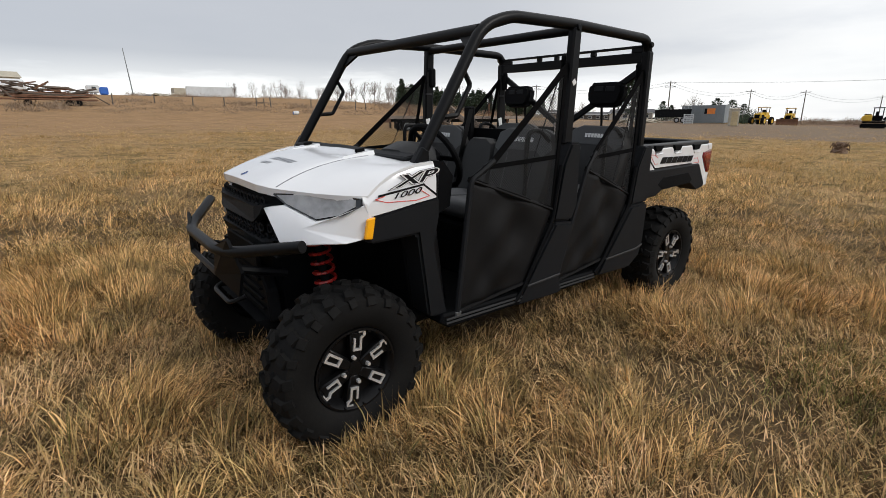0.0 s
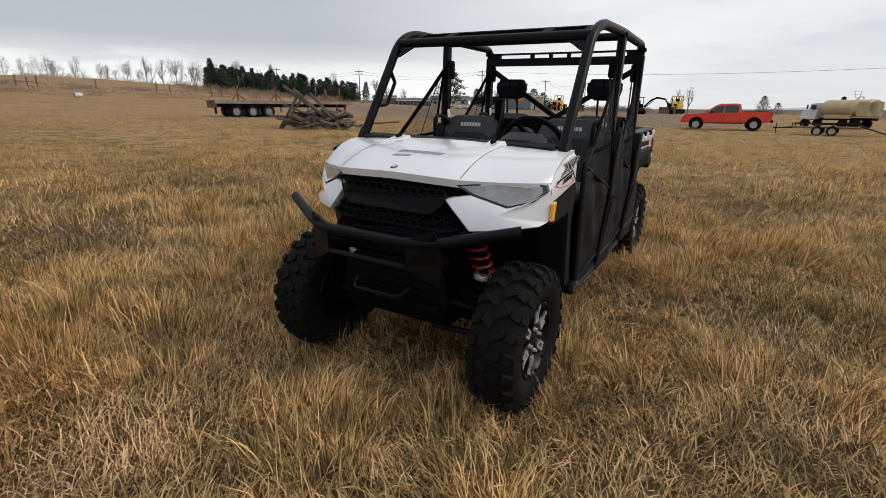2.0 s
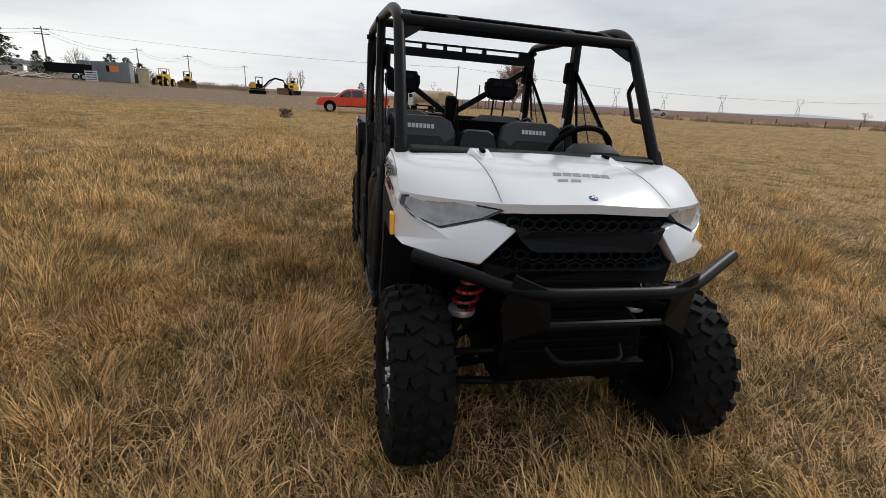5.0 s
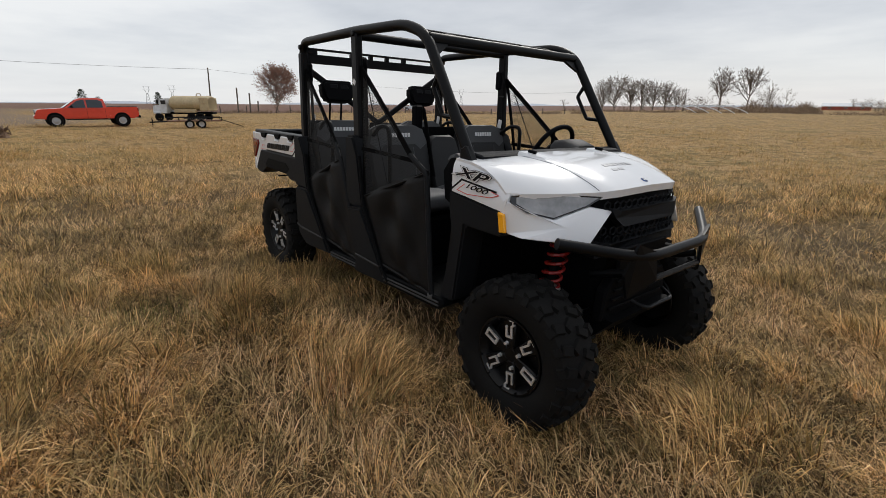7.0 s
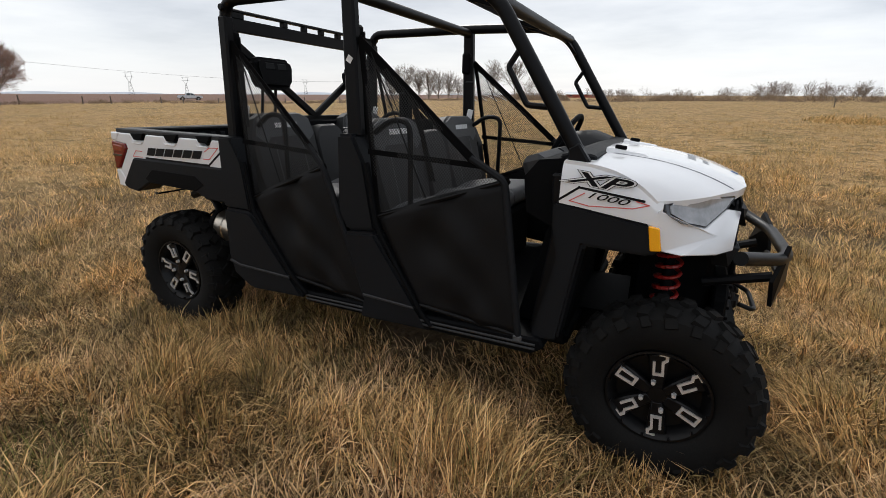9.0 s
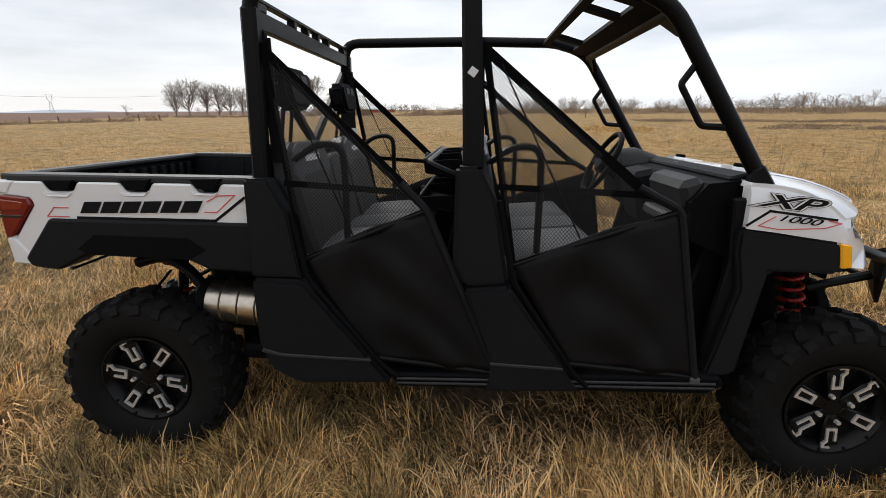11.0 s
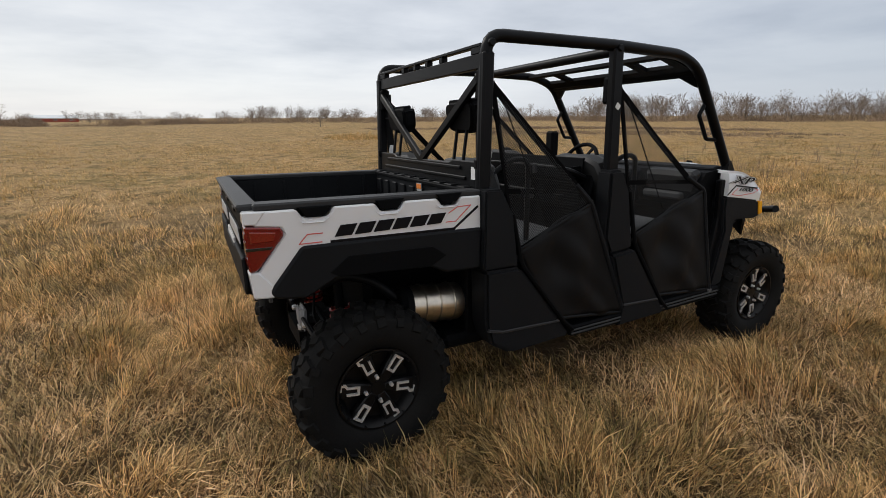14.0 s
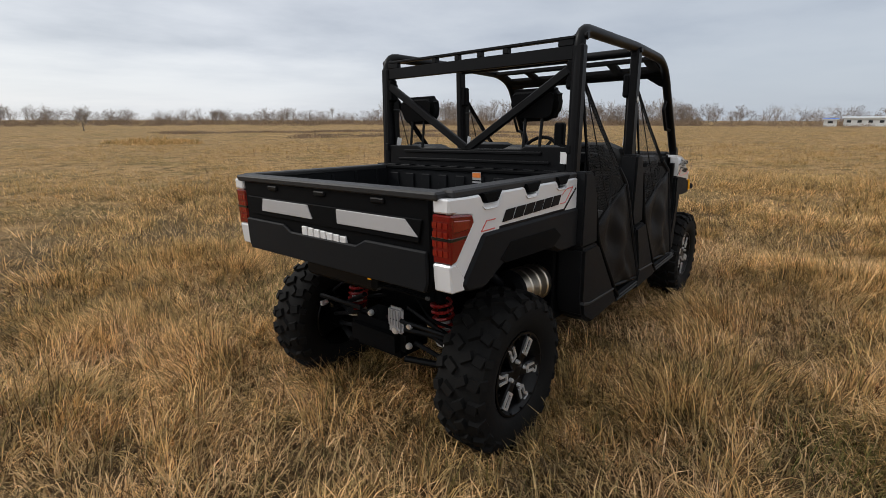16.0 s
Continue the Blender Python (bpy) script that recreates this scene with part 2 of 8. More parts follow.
def bev(bm, width, seg=1, faces=None):
    if width:
        edges = [e for e in bm.edges if len(e.link_faces) == 2 and e.calc_face_angle(0) > 0.5]
        bmesh.ops.bevel(bm, geom=edges, offset=width, segments=seg, affect="EDGES", clamp_overlap=True)
    return bm


def box(c, size, bevel=0.0, rot=(0, 0, 0), bm=None, seg=1):
    """A box with its centre and sides in metres."""
    b = bmesh.new()
    bmesh.ops.create_cube(b, size=1.0)
    bmesh.ops.scale(b, vec=size, verts=b.verts)
    bev(b, bevel, seg)
    b.transform(pose(*c, *rot))
    return join(bm, b)


def join(bm, other):
    if bm is None:
        return other
    me = bpy.data.meshes.new("tmp")
    other.to_mesh(me)
    other.free()
    bm.from_mesh(me)
    bpy.data.meshes.remove(me)
    return bm


def prism(pts, a, b, axis="y", bevel=0.006, bm=None, seg=1):
    """A slab: an outline pushed from a to b along an axis. The outline is (x, z) for y, (y, z) for x, (x, y) for z."""
    q = bmesh.new()
    put = {"y": lambda u, v, w: (u, w, v), "x": lambda u, v, w: (w, u, v), "z": lambda u, v, w: (u, v, w)}[axis]
    lo = [q.verts.new(put(u, v, a)) for u, v in pts]
    hi = [q.verts.new(put(u, v, b)) for u, v in pts]
    q.faces.new(lo)
    q.faces.new(hi[::-1])
    n = len(pts)
    for i in range(n):
        q.faces.new((lo[i], hi[i], hi[(i + 1) % n], lo[(i + 1) % n]))
    bmesh.ops.recalc_face_normals(q, faces=q.faces)
    bev(q, bevel, seg)
    return join(bm, q)


def rounded(pts, fillet, steps=5):
    """A polyline with its corners rounded."""
    pts = [Vector(p) for p in pts]
    out = [pts[0]]
    for p, c, n in zip(pts, pts[1:], pts[2:]):
        a, b = (p - c), (n - c)
        d = min(fillet, a.length * 0.48, b.length * 0.48)
        s, e = c + a.normalized() * d, c + b.normalized() * d
        for i in range(steps + 1):
            k = i / steps
            out.append(s.lerp(c, k).lerp(c.lerp(e, k), k))
    out.append(pts[-1])
    return out


def tube(pts, r, seg=10, fillet=0.05, bm=None, closed=False, flat=1.0):
    """A round bar along a polyline. r may be a number or one radius for each end."""
    line = [Vector(p) for p in pts] if closed or len(pts) < 3 else rounded(pts, fillet)
    q = bmesh.new()
    n = len(line)
    up = None
    rings = []
    for i, p in enumerate(line):
        d = (line[(i + 1) % n] - line[i - 1]) if closed else (line[min(i + 1, n - 1)] - line[max(i - 1, 0)])
        d.normalize()
        if up is None:
            up = d.orthogonal().normalized() if flat == 1.0 else (Vector((0, 0, 1)) - d * d.z).normalized()
        up = (up - d * up.dot(d)).normalized()
        side = d.cross(up)
        rr = r if isinstance(r, (int, float)) else r[0] + (r[1] - r[0]) * i / (n - 1)
        rings.append([q.verts.new(p + (up * math.cos(a) * flat + side * math.sin(a)) * rr) for a in (2 * math.pi * k / seg for k in range(seg))])
    for i in range(n if closed else n - 1):
        a, b = rings[i], rings[(i + 1) % n]
        for k in range(seg):
            q.faces.new((a[k], a[(k + 1) % seg], b[(k + 1) % seg], b[k]))
    if not closed:
        q.faces.new(rings[0][::-1])
        q.faces.new(rings[-1])
    return join(bm, q)


def lathe(profile, seg=32, axis="y", bm=None, closed=False, start=0.0, sweep=2 * math.pi):
    """A turned form. The profile is (radius, height along the axis)."""
    q = bmesh.new()
    full = abs(sweep - 2 * math.pi) < 1e-6
    steps = seg if full else seg + 1
    rings = []
    for k in range(steps):
        a = start + sweep * k / seg
        c, s = math.cos(a), math.sin(a)
        put = {"y": lambda r, h: (r * c, h, r * s), "z": lambda r, h: (r * c, r * s, h), "x": lambda r, h: (h, r * c, r * s)}[axis]
        rings.append([q.verts.new(put(r, h)) for r, h in profile])
    m = len(profile)
    for k in range(seg):
        a, b = rings[k], rings[(k + 1) % steps]
        for i in range(m if closed else m - 1):
            q.faces.new((a[i], a[(i + 1) % m], b[(i + 1) % m], b[i]))
    bmesh.ops.remove_doubles(q, verts=q.verts, dist=1e-5)
    return join(bm, q)


def loft(rings, caps=True, bm=None, around=True):
    """A skin through rings of equally many points."""
    q = bmesh.new()
    vs = [[q.verts.new(p) for p in ring] for ring in rings]
    n = len(vs[0])
    for a, b in zip(vs, vs[1:]):
        for i in range(n if around else n - 1):
            q.faces.new((a[i], a[(i + 1) % n], b[(i + 1) % n], b[i]))
    if caps:
        q.faces.new(vs[0][::-1])
        q.faces.new(vs[-1])
    return join(bm, q)


def moved(bm, m):
    bm.transform(m)
    return bm



# ---- ground ----
def smooth(a, b, v):
    k = np.clip((v - a) / (b - a), 0, 1)
    return k * k * (3 - 2 * k)


def ground_height(x, y):
    """Height of the field: nearly level, with a slope up to the yard on one side."""
    x, y = np.asarray(x, float), np.asarray(y, float)
    d = np.hypot(x, y)
    az = np.degrees(np.arctan2(y, x))
    hill = smooth(-148, -113, az) * (1 - smooth(-82, -45, az))
    z = 6.3 * hill * smooth(50, 165, d)
    # the yard lies a little higher than the field
    z = z + 0.6 * smooth(40, 95, d) * ((az < -146) | (az > 165)) * np.where(az < 0, 1 - smooth(-154, -146, az), smooth(165, 175, az))
    berm = np.exp(-((az + 143) / 9) ** 2) * smooth(42, 70, d) * 0.8
    ripple = 0.03 * np.sin(x * 1.7 + 0.6 * y) * np.sin(y * 1.3 - 0.4 * x) + 0.012 * np.sin(x * 4.1 + 1) * np.sin(y * 3.7 + 2)
    far = 0.18 * np.sin(x * 0.11 + 0.5) * np.sin(y * 0.09 + 1.1) * smooth(12, 60, d)
    # the spot where the vehicle stands leans a little
    lean = (-0.0142 * x - 0.0247 * np.maximum(y, 0)) * (1 - smooth(3.5, 11, d)) - 0.0247 * np.minimum(y, 0) * (1 - 0.5 * smooth(60, 260, d))
    return z + lean + berm - 0.02 + ripple * (0.4 + 0.6 * smooth(1.5, 4, d)) + far - 0.12 * smooth(15, 60, d)


def ground_material():
    m = bpy.data.materials.new("dry_field")
    m.use_nodes = True
    t = m.node_tree
    bsdf = t.nodes["Principled BSDF"]
    pos = t.nodes.new("ShaderNodeTexCoord").outputs["Object"]
    mid = node(t, "ShaderNodeTexNoise", in_2=0.35, in_3=6.0, in_4=0.62)
    wide = node(t, "ShaderNodeTexNoise", in_2=0.03, in_3=5.0, in_4=0.6)
    tiny = node(t, "ShaderNodeTexNoise", in_2=14.0, in_3=5.0, in_4=0.7)
    for n in (mid, wide, tiny):
        t.links.new(pos, n.inputs[0])
    straw = ramp(t, mid.outputs[0], ((0.30, (0.16, 0.12, 0.05)), (0.42, (0.29, 0.205, 0.077)), (0.50, (0.39, 0.25, 0.108)), (0.60, (0.46, 0.295, 0.135)), (0.72, (0.28, 0.215, 0.09))))
    straw = mix_color(t, ramp(t, wide.outputs[0], ((0.42, (0, 0, 0)), (0.62, (0.6, 0.6, 0.6)))), straw, (0.40, 0.25, 0.112))
    # olive hollows and pale crests: the relief shading of the lumps painted in
    lump = node(t, "ShaderNodeTexNoise", in_2=1.7, in_3=5.0, in_4=0.7)
    t.links.new(pos, lump.inputs[0])
    straw = mix_color(t, ramp(t, lump.outputs[0], ((0.40, (0.9, 0.9, 0.9)), (0.51, (0, 0, 0)))), straw, (0.15, 0.11, 0.045))
    straw = mix_color(t, ramp(t, lump.outputs[0], ((0.52, (0, 0, 0)), (0.63, (0.8, 0.8, 0.8)))), straw, (0.44, 0.31, 0.155))
    mott = ramp(t, tiny.outputs[0], ((0.34, (0.22, 0.18, 0.15)), (0.60, (1.2, 1.2, 1.2))))
    straw = mix_color(t, 0.8, straw, mott, "MULTIPLY")
    xyz = t.nodes.new("ShaderNodeSeparateXYZ")
    t.links.new(pos, xyz.inputs[0])
    # brown soil near the vehicle, darkened to paint in the shade between tussocks
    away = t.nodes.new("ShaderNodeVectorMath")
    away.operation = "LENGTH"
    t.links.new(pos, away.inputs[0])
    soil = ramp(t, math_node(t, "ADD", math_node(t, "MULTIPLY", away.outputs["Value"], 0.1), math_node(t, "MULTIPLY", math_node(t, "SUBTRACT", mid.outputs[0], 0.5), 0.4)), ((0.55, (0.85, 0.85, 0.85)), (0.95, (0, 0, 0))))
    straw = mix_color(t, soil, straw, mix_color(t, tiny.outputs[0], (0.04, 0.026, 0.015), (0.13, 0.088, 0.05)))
    # browner growth up the rise behind
    rise = ramp(t, math_node(t, "ADD", 0.5, math_node(t, "MULTIPLY", xyz.outputs[1], 0.01)), ((0.02, (0.75, 0.75, 0.75)), (0.36, (0, 0, 0))))
    straw = mix_color(t, rise, straw, mix_color(t, mid.outputs[0], (0.20, 0.115, 0.06), (0.40, 0.25, 0.14)))
    # bare dirt of the yard, and the ploughed reddish land beyond the fence
    wob = math_node(t, "MULTIPLY", math_node(t, "SUBTRACT", wide.outputs[0], 0.5), 60.0)
    back = math_node(t, "ADD", xyz.outputs[0], wob)
    dirt_x = ramp(t, math_node(t, "MULTIPLY", back, -0.01), ((0.38, (0, 0, 0)), (0.46, (1, 1, 1))))
    dirt_y = ramp(t, math_node(t, "ADD", 0.5, math_node(t, "MULTIPLY", math_node(t, "ADD", xyz.outputs[1], wob), 0.005)), ((0.16, (0, 0, 0)), (0.24, (1, 1, 1)), (0.48, (1, 1, 1)), (0.52, (0, 0, 0))))
    dirt = math_node(t, "MULTIPLY", dirt_x, dirt_y)
    col = mix_color(t, math_node(t, "MULTIPLY", dirt, 0.9), straw, mix_color(t, tiny.outputs[0], (0.15, 0.11, 0.08), (0.25, 0.19, 0.14)))
    plough = ramp(t, math_node(t, "MULTIPLY", xyz.outputs[0], -0.001), ((0.097, (0, 0, 0)), (0.103, (1, 1, 1))))
    plough = math_node(t, "MULTIPLY", plough, ramp(t, math_node(t, "ADD", 0.5, math_node(t, "MULTIPLY", xyz.outputs[1], 0.001)), ((0.465, (0, 0, 0)), (0.48, (1, 1, 1)))))
    col = mix_color(t, plough, col, mix_color(t, mid.outputs[0], (0.13, 0.075, 0.06), (0.2, 0.12, 0.085)))
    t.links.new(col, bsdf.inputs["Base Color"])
    bsdf.inputs["Roughness"].default_value = 0.95
    bsdf.inputs["Specular IOR Level"].default_value = 0.15
    b = t.nodes.new("ShaderNodeBump")
    b.inputs["Strength"].default_value, b.inputs["Distance"].default_value = 0.9, 0.16
    t.links.new(math_node(t, "ADD", math_node(t, "MULTIPLY", tiny.outputs[0], 0.3), lump.outputs[0]), b.inputs["Height"])
    t.links.new(b.outputs[0], bsdf.inputs["Normal"])
    return m


def build_ground():
    radii = np.concatenate(([0.0], np.arange(0.5, 8, 0.35), np.geomspace(8.2, 3500, 90)))
    n = 180
    a = np.linspace(0, 2 * np.pi, n, endpoint=False)
    xs, ys = np.outer(radii, np.cos(a)).ravel(), np.outer(radii, np.sin(a)).ravel()
    verts = np.stack((xs, ys, ground_height(xs, ys)), 1)
    faces = []
    for i in range(len(radii) - 1):
        for k in range(n):
            j = (k + 1) % n
            faces.append((i * n + k, (i + 1) * n + k, (i + 1) * n + j, i * n + j))
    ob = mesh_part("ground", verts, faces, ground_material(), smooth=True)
    tagged(ob, "dry straw-coloured field with bare dirt towards the yard", "ground", kind="structure")


build_ground()
rng = np.random.default_rng(7)


def value_noise(x, y, per_metre, seed):
    """Smooth random field between 0 and 1 over the plane."""
    grid = np.random.default_rng(seed).uniform(0, 1, (64, 64))
    u, v = x * per_metre + 1000.3, y * per_metre + 1000.7
    i, j = np.floor(u).astype(int), np.floor(v).astype(int)
    fu, fv = u - i, v - j
    fu, fv = fu * fu * (3 - 2 * fu), fv * fv * (3 - 2 * fv)
    g = lambda p, q: grid[p % 64, q % 64]
    return (g(i, j) * (1 - fu) + g(i + 1, j) * fu) * (1 - fv) + (g(i, j + 1) * (1 - fu) + g(i + 1, j + 1) * fu) * fv


def build_blades(name, label, x, y, length, width, bend, way, lift, material, sink=0.01, segments=2):
    """Many thin blades as one mesh. bend: radians by which the tip hangs over from upright; way: where it leans to."""
    n = len(x)
    z = ground_height(x, y) - sink + lift
    turn = way + np.pi / 2 + rng.normal(0, 0.5, n)
    wx, wy = np.cos(turn) * width / 2, np.sin(turn) * width / 2
    # the lower half rises more steeply than the upper half, so that the blade arches over
    out1, up1 = np.sin(bend * 0.65) * length * 0.5, np.cos(bend * 0.65) * length * 0.5
    out2, up2 = out1 + np.sin(bend * 1.15) * length * 0.5, np.maximum(up1 + np.cos(bend * 1.15) * length * 0.5, 0.004)
    cx, cy = np.cos(way), np.sin(way)
    tx, ty, tz = x + cx * out2, y + cy * out2, z + up2
    if segments == 2:
        mx, my, mz = x + cx * out1, y + cy * out1, z + up1
        v = np.stack((x - wx, y - wy, z, x + wx, y + wy, z, mx + wx * 0.8, my + wy * 0.8, mz, mx - wx * 0.8, my - wy * 0.8, mz, tx, ty, tz), 1).reshape(-1, 3)
        base = np.arange(n) * 5
        loops = np.stack((base, base + 1, base + 2, base + 3, base + 3, base + 2, base + 4), 1).ravel()
        sizes = np.tile((4, 3), n)
    else:
        v = np.stack((x - wx, y - wy, z, x + wx, y + wy, z, tx, ty, tz), 1).reshape(-1, 3)
        base = np.arange(n) * 3
        loops = np.stack((base, base + 1, base + 2), 1).ravel()
        sizes = np.full(n, 3)
    me = bpy.data.meshes.new(name)
    me.vertices.add(len(v))
    me.vertices.foreach_set("co", v.astype(np.float32).ravel())
    me.loops.add(len(loops))
    me.loops.foreach_set("vertex_index", loops.astype(np.int32))
    me.polygons.add(len(sizes))
    starts = np.concatenate(([0], np.cumsum(sizes)[:-1]))
    me.polygons.foreach_set("loop_start", starts.astype(np.int32))
    me.polygons.foreach_set("loop_total", sizes.astype(np.int32))
    me.update(calc_edges=True)
    me.materials.append(material)
    ob = new(name, me)
    return tagged(ob, label, "grass", kind="stuff")


STRAW = ((0.34, (0.288, 0.196, 0.0945)), (0.42, (0.414, 0.289, 0.113)), (0.5, (0.684, 0.436, 0.184)), (0.58, (0.792, 0.512, 0.225)), (0.68, (0.828, 0.552, 0.288)))
MAT = ((0.34, (0.243, 0.169, 0.09)), (0.43, (0.423, 0.298, 0.135)), (0.51, (0.612, 0.414, 0.207)), (0.6, (0.72, 0.485, 0.252)), (0.69, (0.774, 0.534, 0.315)))
FIELD = ((0.34, (0.17, 0.125, 0.055)), (0.43, (0.40, 0.275, 0.10)), (0.50, (0.60, 0.385, 0.16)), (0.57, (0.70, 0.445, 0.20)), (0.66, (0.74, 0.49, 0.245)))
GREEN = ((0.36, (0.15, 0.15, 0.045)), (0.50, (0.25, 0.24, 0.075)), (0.64, (0.42, 0.34, 0.13)))
DRY = blade_material("dry_blades", STRAW, (0.13, 0.13, 0.03))
MATTED = blade_material("matted_blades", MAT, (0.12, 0.115, 0.035))
DRYF = blade_material("dry_far_blades", FIELD, (0.17, 0.155, 0.05), contrast=0.38)
LIVE = blade_material("green_blades", GREEN, (0.09, 0.13, 0.03))


def scatter(count, r0, r1, thin):
    """Random places between two distances from the middle of the vehicle, stretched along it; thin: how fast they thin out."""
    r = np.linspace(r0, r1, 400)
    share = np.cumsum(r * np.maximum(r, 2.4) ** -thin)
    r = np.interp(rng.uniform(0, 1, count), (share - share[0]) / (share[-1] - share[0]), r)
    a = rng.uniform(0, 2 * np.pi, count)
    return r * np.cos(a) * 1.2, r * np.sin(a)


def vigour(x, y):
    """How tall the grass stands: broad patches and single hummocks, with low ground between."""
    v = 0.42 * value_noise(x, y, 0.6, 3) + 0.58 * value_noise(x, y, 2.6, 4)
    return np.clip((v - 0.32) * 2.8, 0.0, 1.15)


def drift(x, y):
    """The way the grass has been laid over, in swirls."""
    return 2.4 + 4.5 * (value_noise(x, y, 0.42, 5) - 0.5) + 5.0 * (value_noise(x, y, 2.1, 6) - 0.5)


def tufts(count, r0, r1, each, spread, tall, wide, thin, laid=1.1, dome=0.06):
    """Blades that stand together in tussocks on small mounds, arching outwards and laid over one way."""
    cx, cy = scatter(int(count * 1.5), r0, r1, thin)
    keep = rng.uniform(0, 1, len(cx)) < 0.25 + 0.9 * vigour(cx, cy)
    cx, cy = cx[keep], cy[keep]
    m = len(cx)
    size = (0.35 + 0.75 * vigour(cx, cy)) * np.exp(rng.normal(0, 0.33, m))
    wind = drift(cx, cy) + rng.normal(0, 0.6, m)
    lay = np.clip(rng.normal(laid, 0.3, m), 0.0, 1.3)
    k = np.repeat(np.arange(m), np.maximum((each * size ** 1.6).astype(int), 5))
    n = len(k)
    a, r = rng.uniform(0, 2 * np.pi, n), rng.uniform(0, 1, n) ** 0.5
    x, y = cx[k] + np.cos(a) * r * spread * size[k], cy[k] + np.sin(a) * r * spread * size[k]
    length = tall * np.minimum(0.4 + 0.62 * size[k], 1.35) * rng.uniform(0.5, 1.25, n)
    # outward fan plus the common lean
    fan = 0.12 + 1.0 * r * rng.uniform(0.4, 1.2, n)
    vx, vy = np.cos(a) * fan + np.cos(wind[k]) * lay[k], np.sin(a) * fan + np.sin(wind[k]) * lay[k]
    bend = np.clip(np.hypot(vx, vy) + rng.normal(0, 0.32, n), 0.05, 1.6)
    way = np.arctan2(vy, vx) + rng.normal(0, 0.75, n)
    lift = dome * np.minimum(size[k], 1.6) * (1 - r ** 2)
    return x, y, length, wide * rng.uniform(0.6, 1.35, n), bend, way, lift


def undergrowth(count, r0, r1, wide, thin, low=1.0):
    """Single blades lying every way between the tussocks."""
    x, y = scatter(count, r0, r1, thin)
    n = len(x)
    length = rng.uniform(0.06, 0.21, n) * (0.75 + 0.35 * vigour(x, y)) * low
    bend = np.clip(rng.normal(1.15, 0.34, n), 0.1, 1.6)
    way = np.where(rng.uniform(0, 1, n) < 0.4, drift(x, y) + rng.normal(0, 0.7, n), rng.uniform(0, 2 * np.pi, n))
    return x, y, length, wide * rng.uniform(0.65, 1.3, n), bend, way, np.abs(rng.normal(0, 0.025, n))


WORN = (-0.21, 1.69)


def fade(args, a, b):
    """Thins growth out gradually between two distances; the far limit may be the nearer one."""
    keep = rng.uniform(0, 1, len(args[0])) > np.clip((np.hypot(args[0] / 1.2, args[1]) - a) / (b - a), 0, 1)
    return tuple(v[keep] for v in args)


def keep_clear(args):
    """Leaves out blades where the tyres stand and keeps the growth under the floor pan short."""
    x, y, h, w, bend, way, lift = args
    ok = np.ones(len(x), bool)
    for wx in (-1.44, 1.44):
        for wy in (-0.65, 0.65):
            ok &= ~((np.abs(x - wx) < 0.20) & (np.abs(y - wy) < 0.125))
    # a worn spot where hardly anything stands
    ok &= ~((((x - WORN[0]) / 0.55) ** 2 + ((y - WORN[1]) / 0.4) ** 2 < 1) & (rng.uniform(0, 1, len(x)) < 0.8) & (h > 0.08))
    under = (np.abs(x) < 1.6) & (np.abs(y) < 0.7)
    h = np.where(under, np.minimum(h, 0.15), h)
    # few blades can be seen in the dark below the middle of the vehicle
    ok &= ~((np.abs(x) < 1.3) & (np.abs(y) < 0.45) & (rng.uniform(0, 1, len(x)) < 0.6))
    return tuple(v[ok] for v in (x, y, h, w, bend, way, lift))


build_blades("dry_grass", "tall dry straw-coloured grass tussocks standing in the field", *fade(keep_clear(tufts(2000, 0.4, 5.2, 126, 0.165, 0.185, 0.0054, 1.0, laid=1.3, dome=0.075)), 3.6, 5.2), DRY)
build_blades("matted_grass", "flattened dry grass lying matted over the soil", *fade(keep_clear(undergrowth(265000, 0.3, 5.0, 0.0056, 1.2)), 3.2, 5.0), MATTED, sink=-0.002)
build_blades("middle_grass", "dry grass tussocks a few steps off in the field", *fade(fade(tufts(4300, 3.4, 11.0, 52, 0.24, 0.15, 0.0076, 1.3, laid=1.25, dome=0.085), 5.2, 3.4), 8.5, 11.0), DRY)
build_blades("matted_grass", "flattened dry grass lying matted over the soil", *fade(undergrowth(130000, 3.4, 11, 0.0085, 1.4, 1.1), 5.4, 3.4), MATTED, segments=1)
build_blades("field_grass", "short dry grass with thicker clumps across the field", *fade(tufts(19000, 8.0, 34, 24, 0.46, 0.125, 0.0125, 1.7, laid=1.3, dome=0.13), 10.5, 8.0), DRYF, segments=1)
build_blades("distant_grass", "sparse dry clumps of grass far out in the field", *fade(tufts(12000, 24, 90, 12, 0.9, 0.13, 0.03, 1.5, laid=1.3, dome=0.13), 32, 24), DRYF, segments=1)


def build_green_patch(cx, cy, wide, count):
    n = count
    x, y = cx + rng.normal(0, wide, n), cy + rng.normal(0, wide * 0.7, n)
    build_blades("green_grass", "low patch of green grass among the dry straw", x, y, rng.uniform(0.06, 0.15, n), rng.uniform(0.003, 0.005, n), np.abs(rng.normal(0.6, 0.4, n)), rng.uniform(0, 2 * np.pi, n), 0.03, LIVE)


for gx, gy, gw, gn in ((2.21, -2.80, 0.32, 2400), (-0.65, -1.98, 0.22, 900), (2.03, -2.52, 0.2, 700), (-0.91, 2.08, 0.3, 1200)):
    build_green_patch(gx, gy, gw, gn)


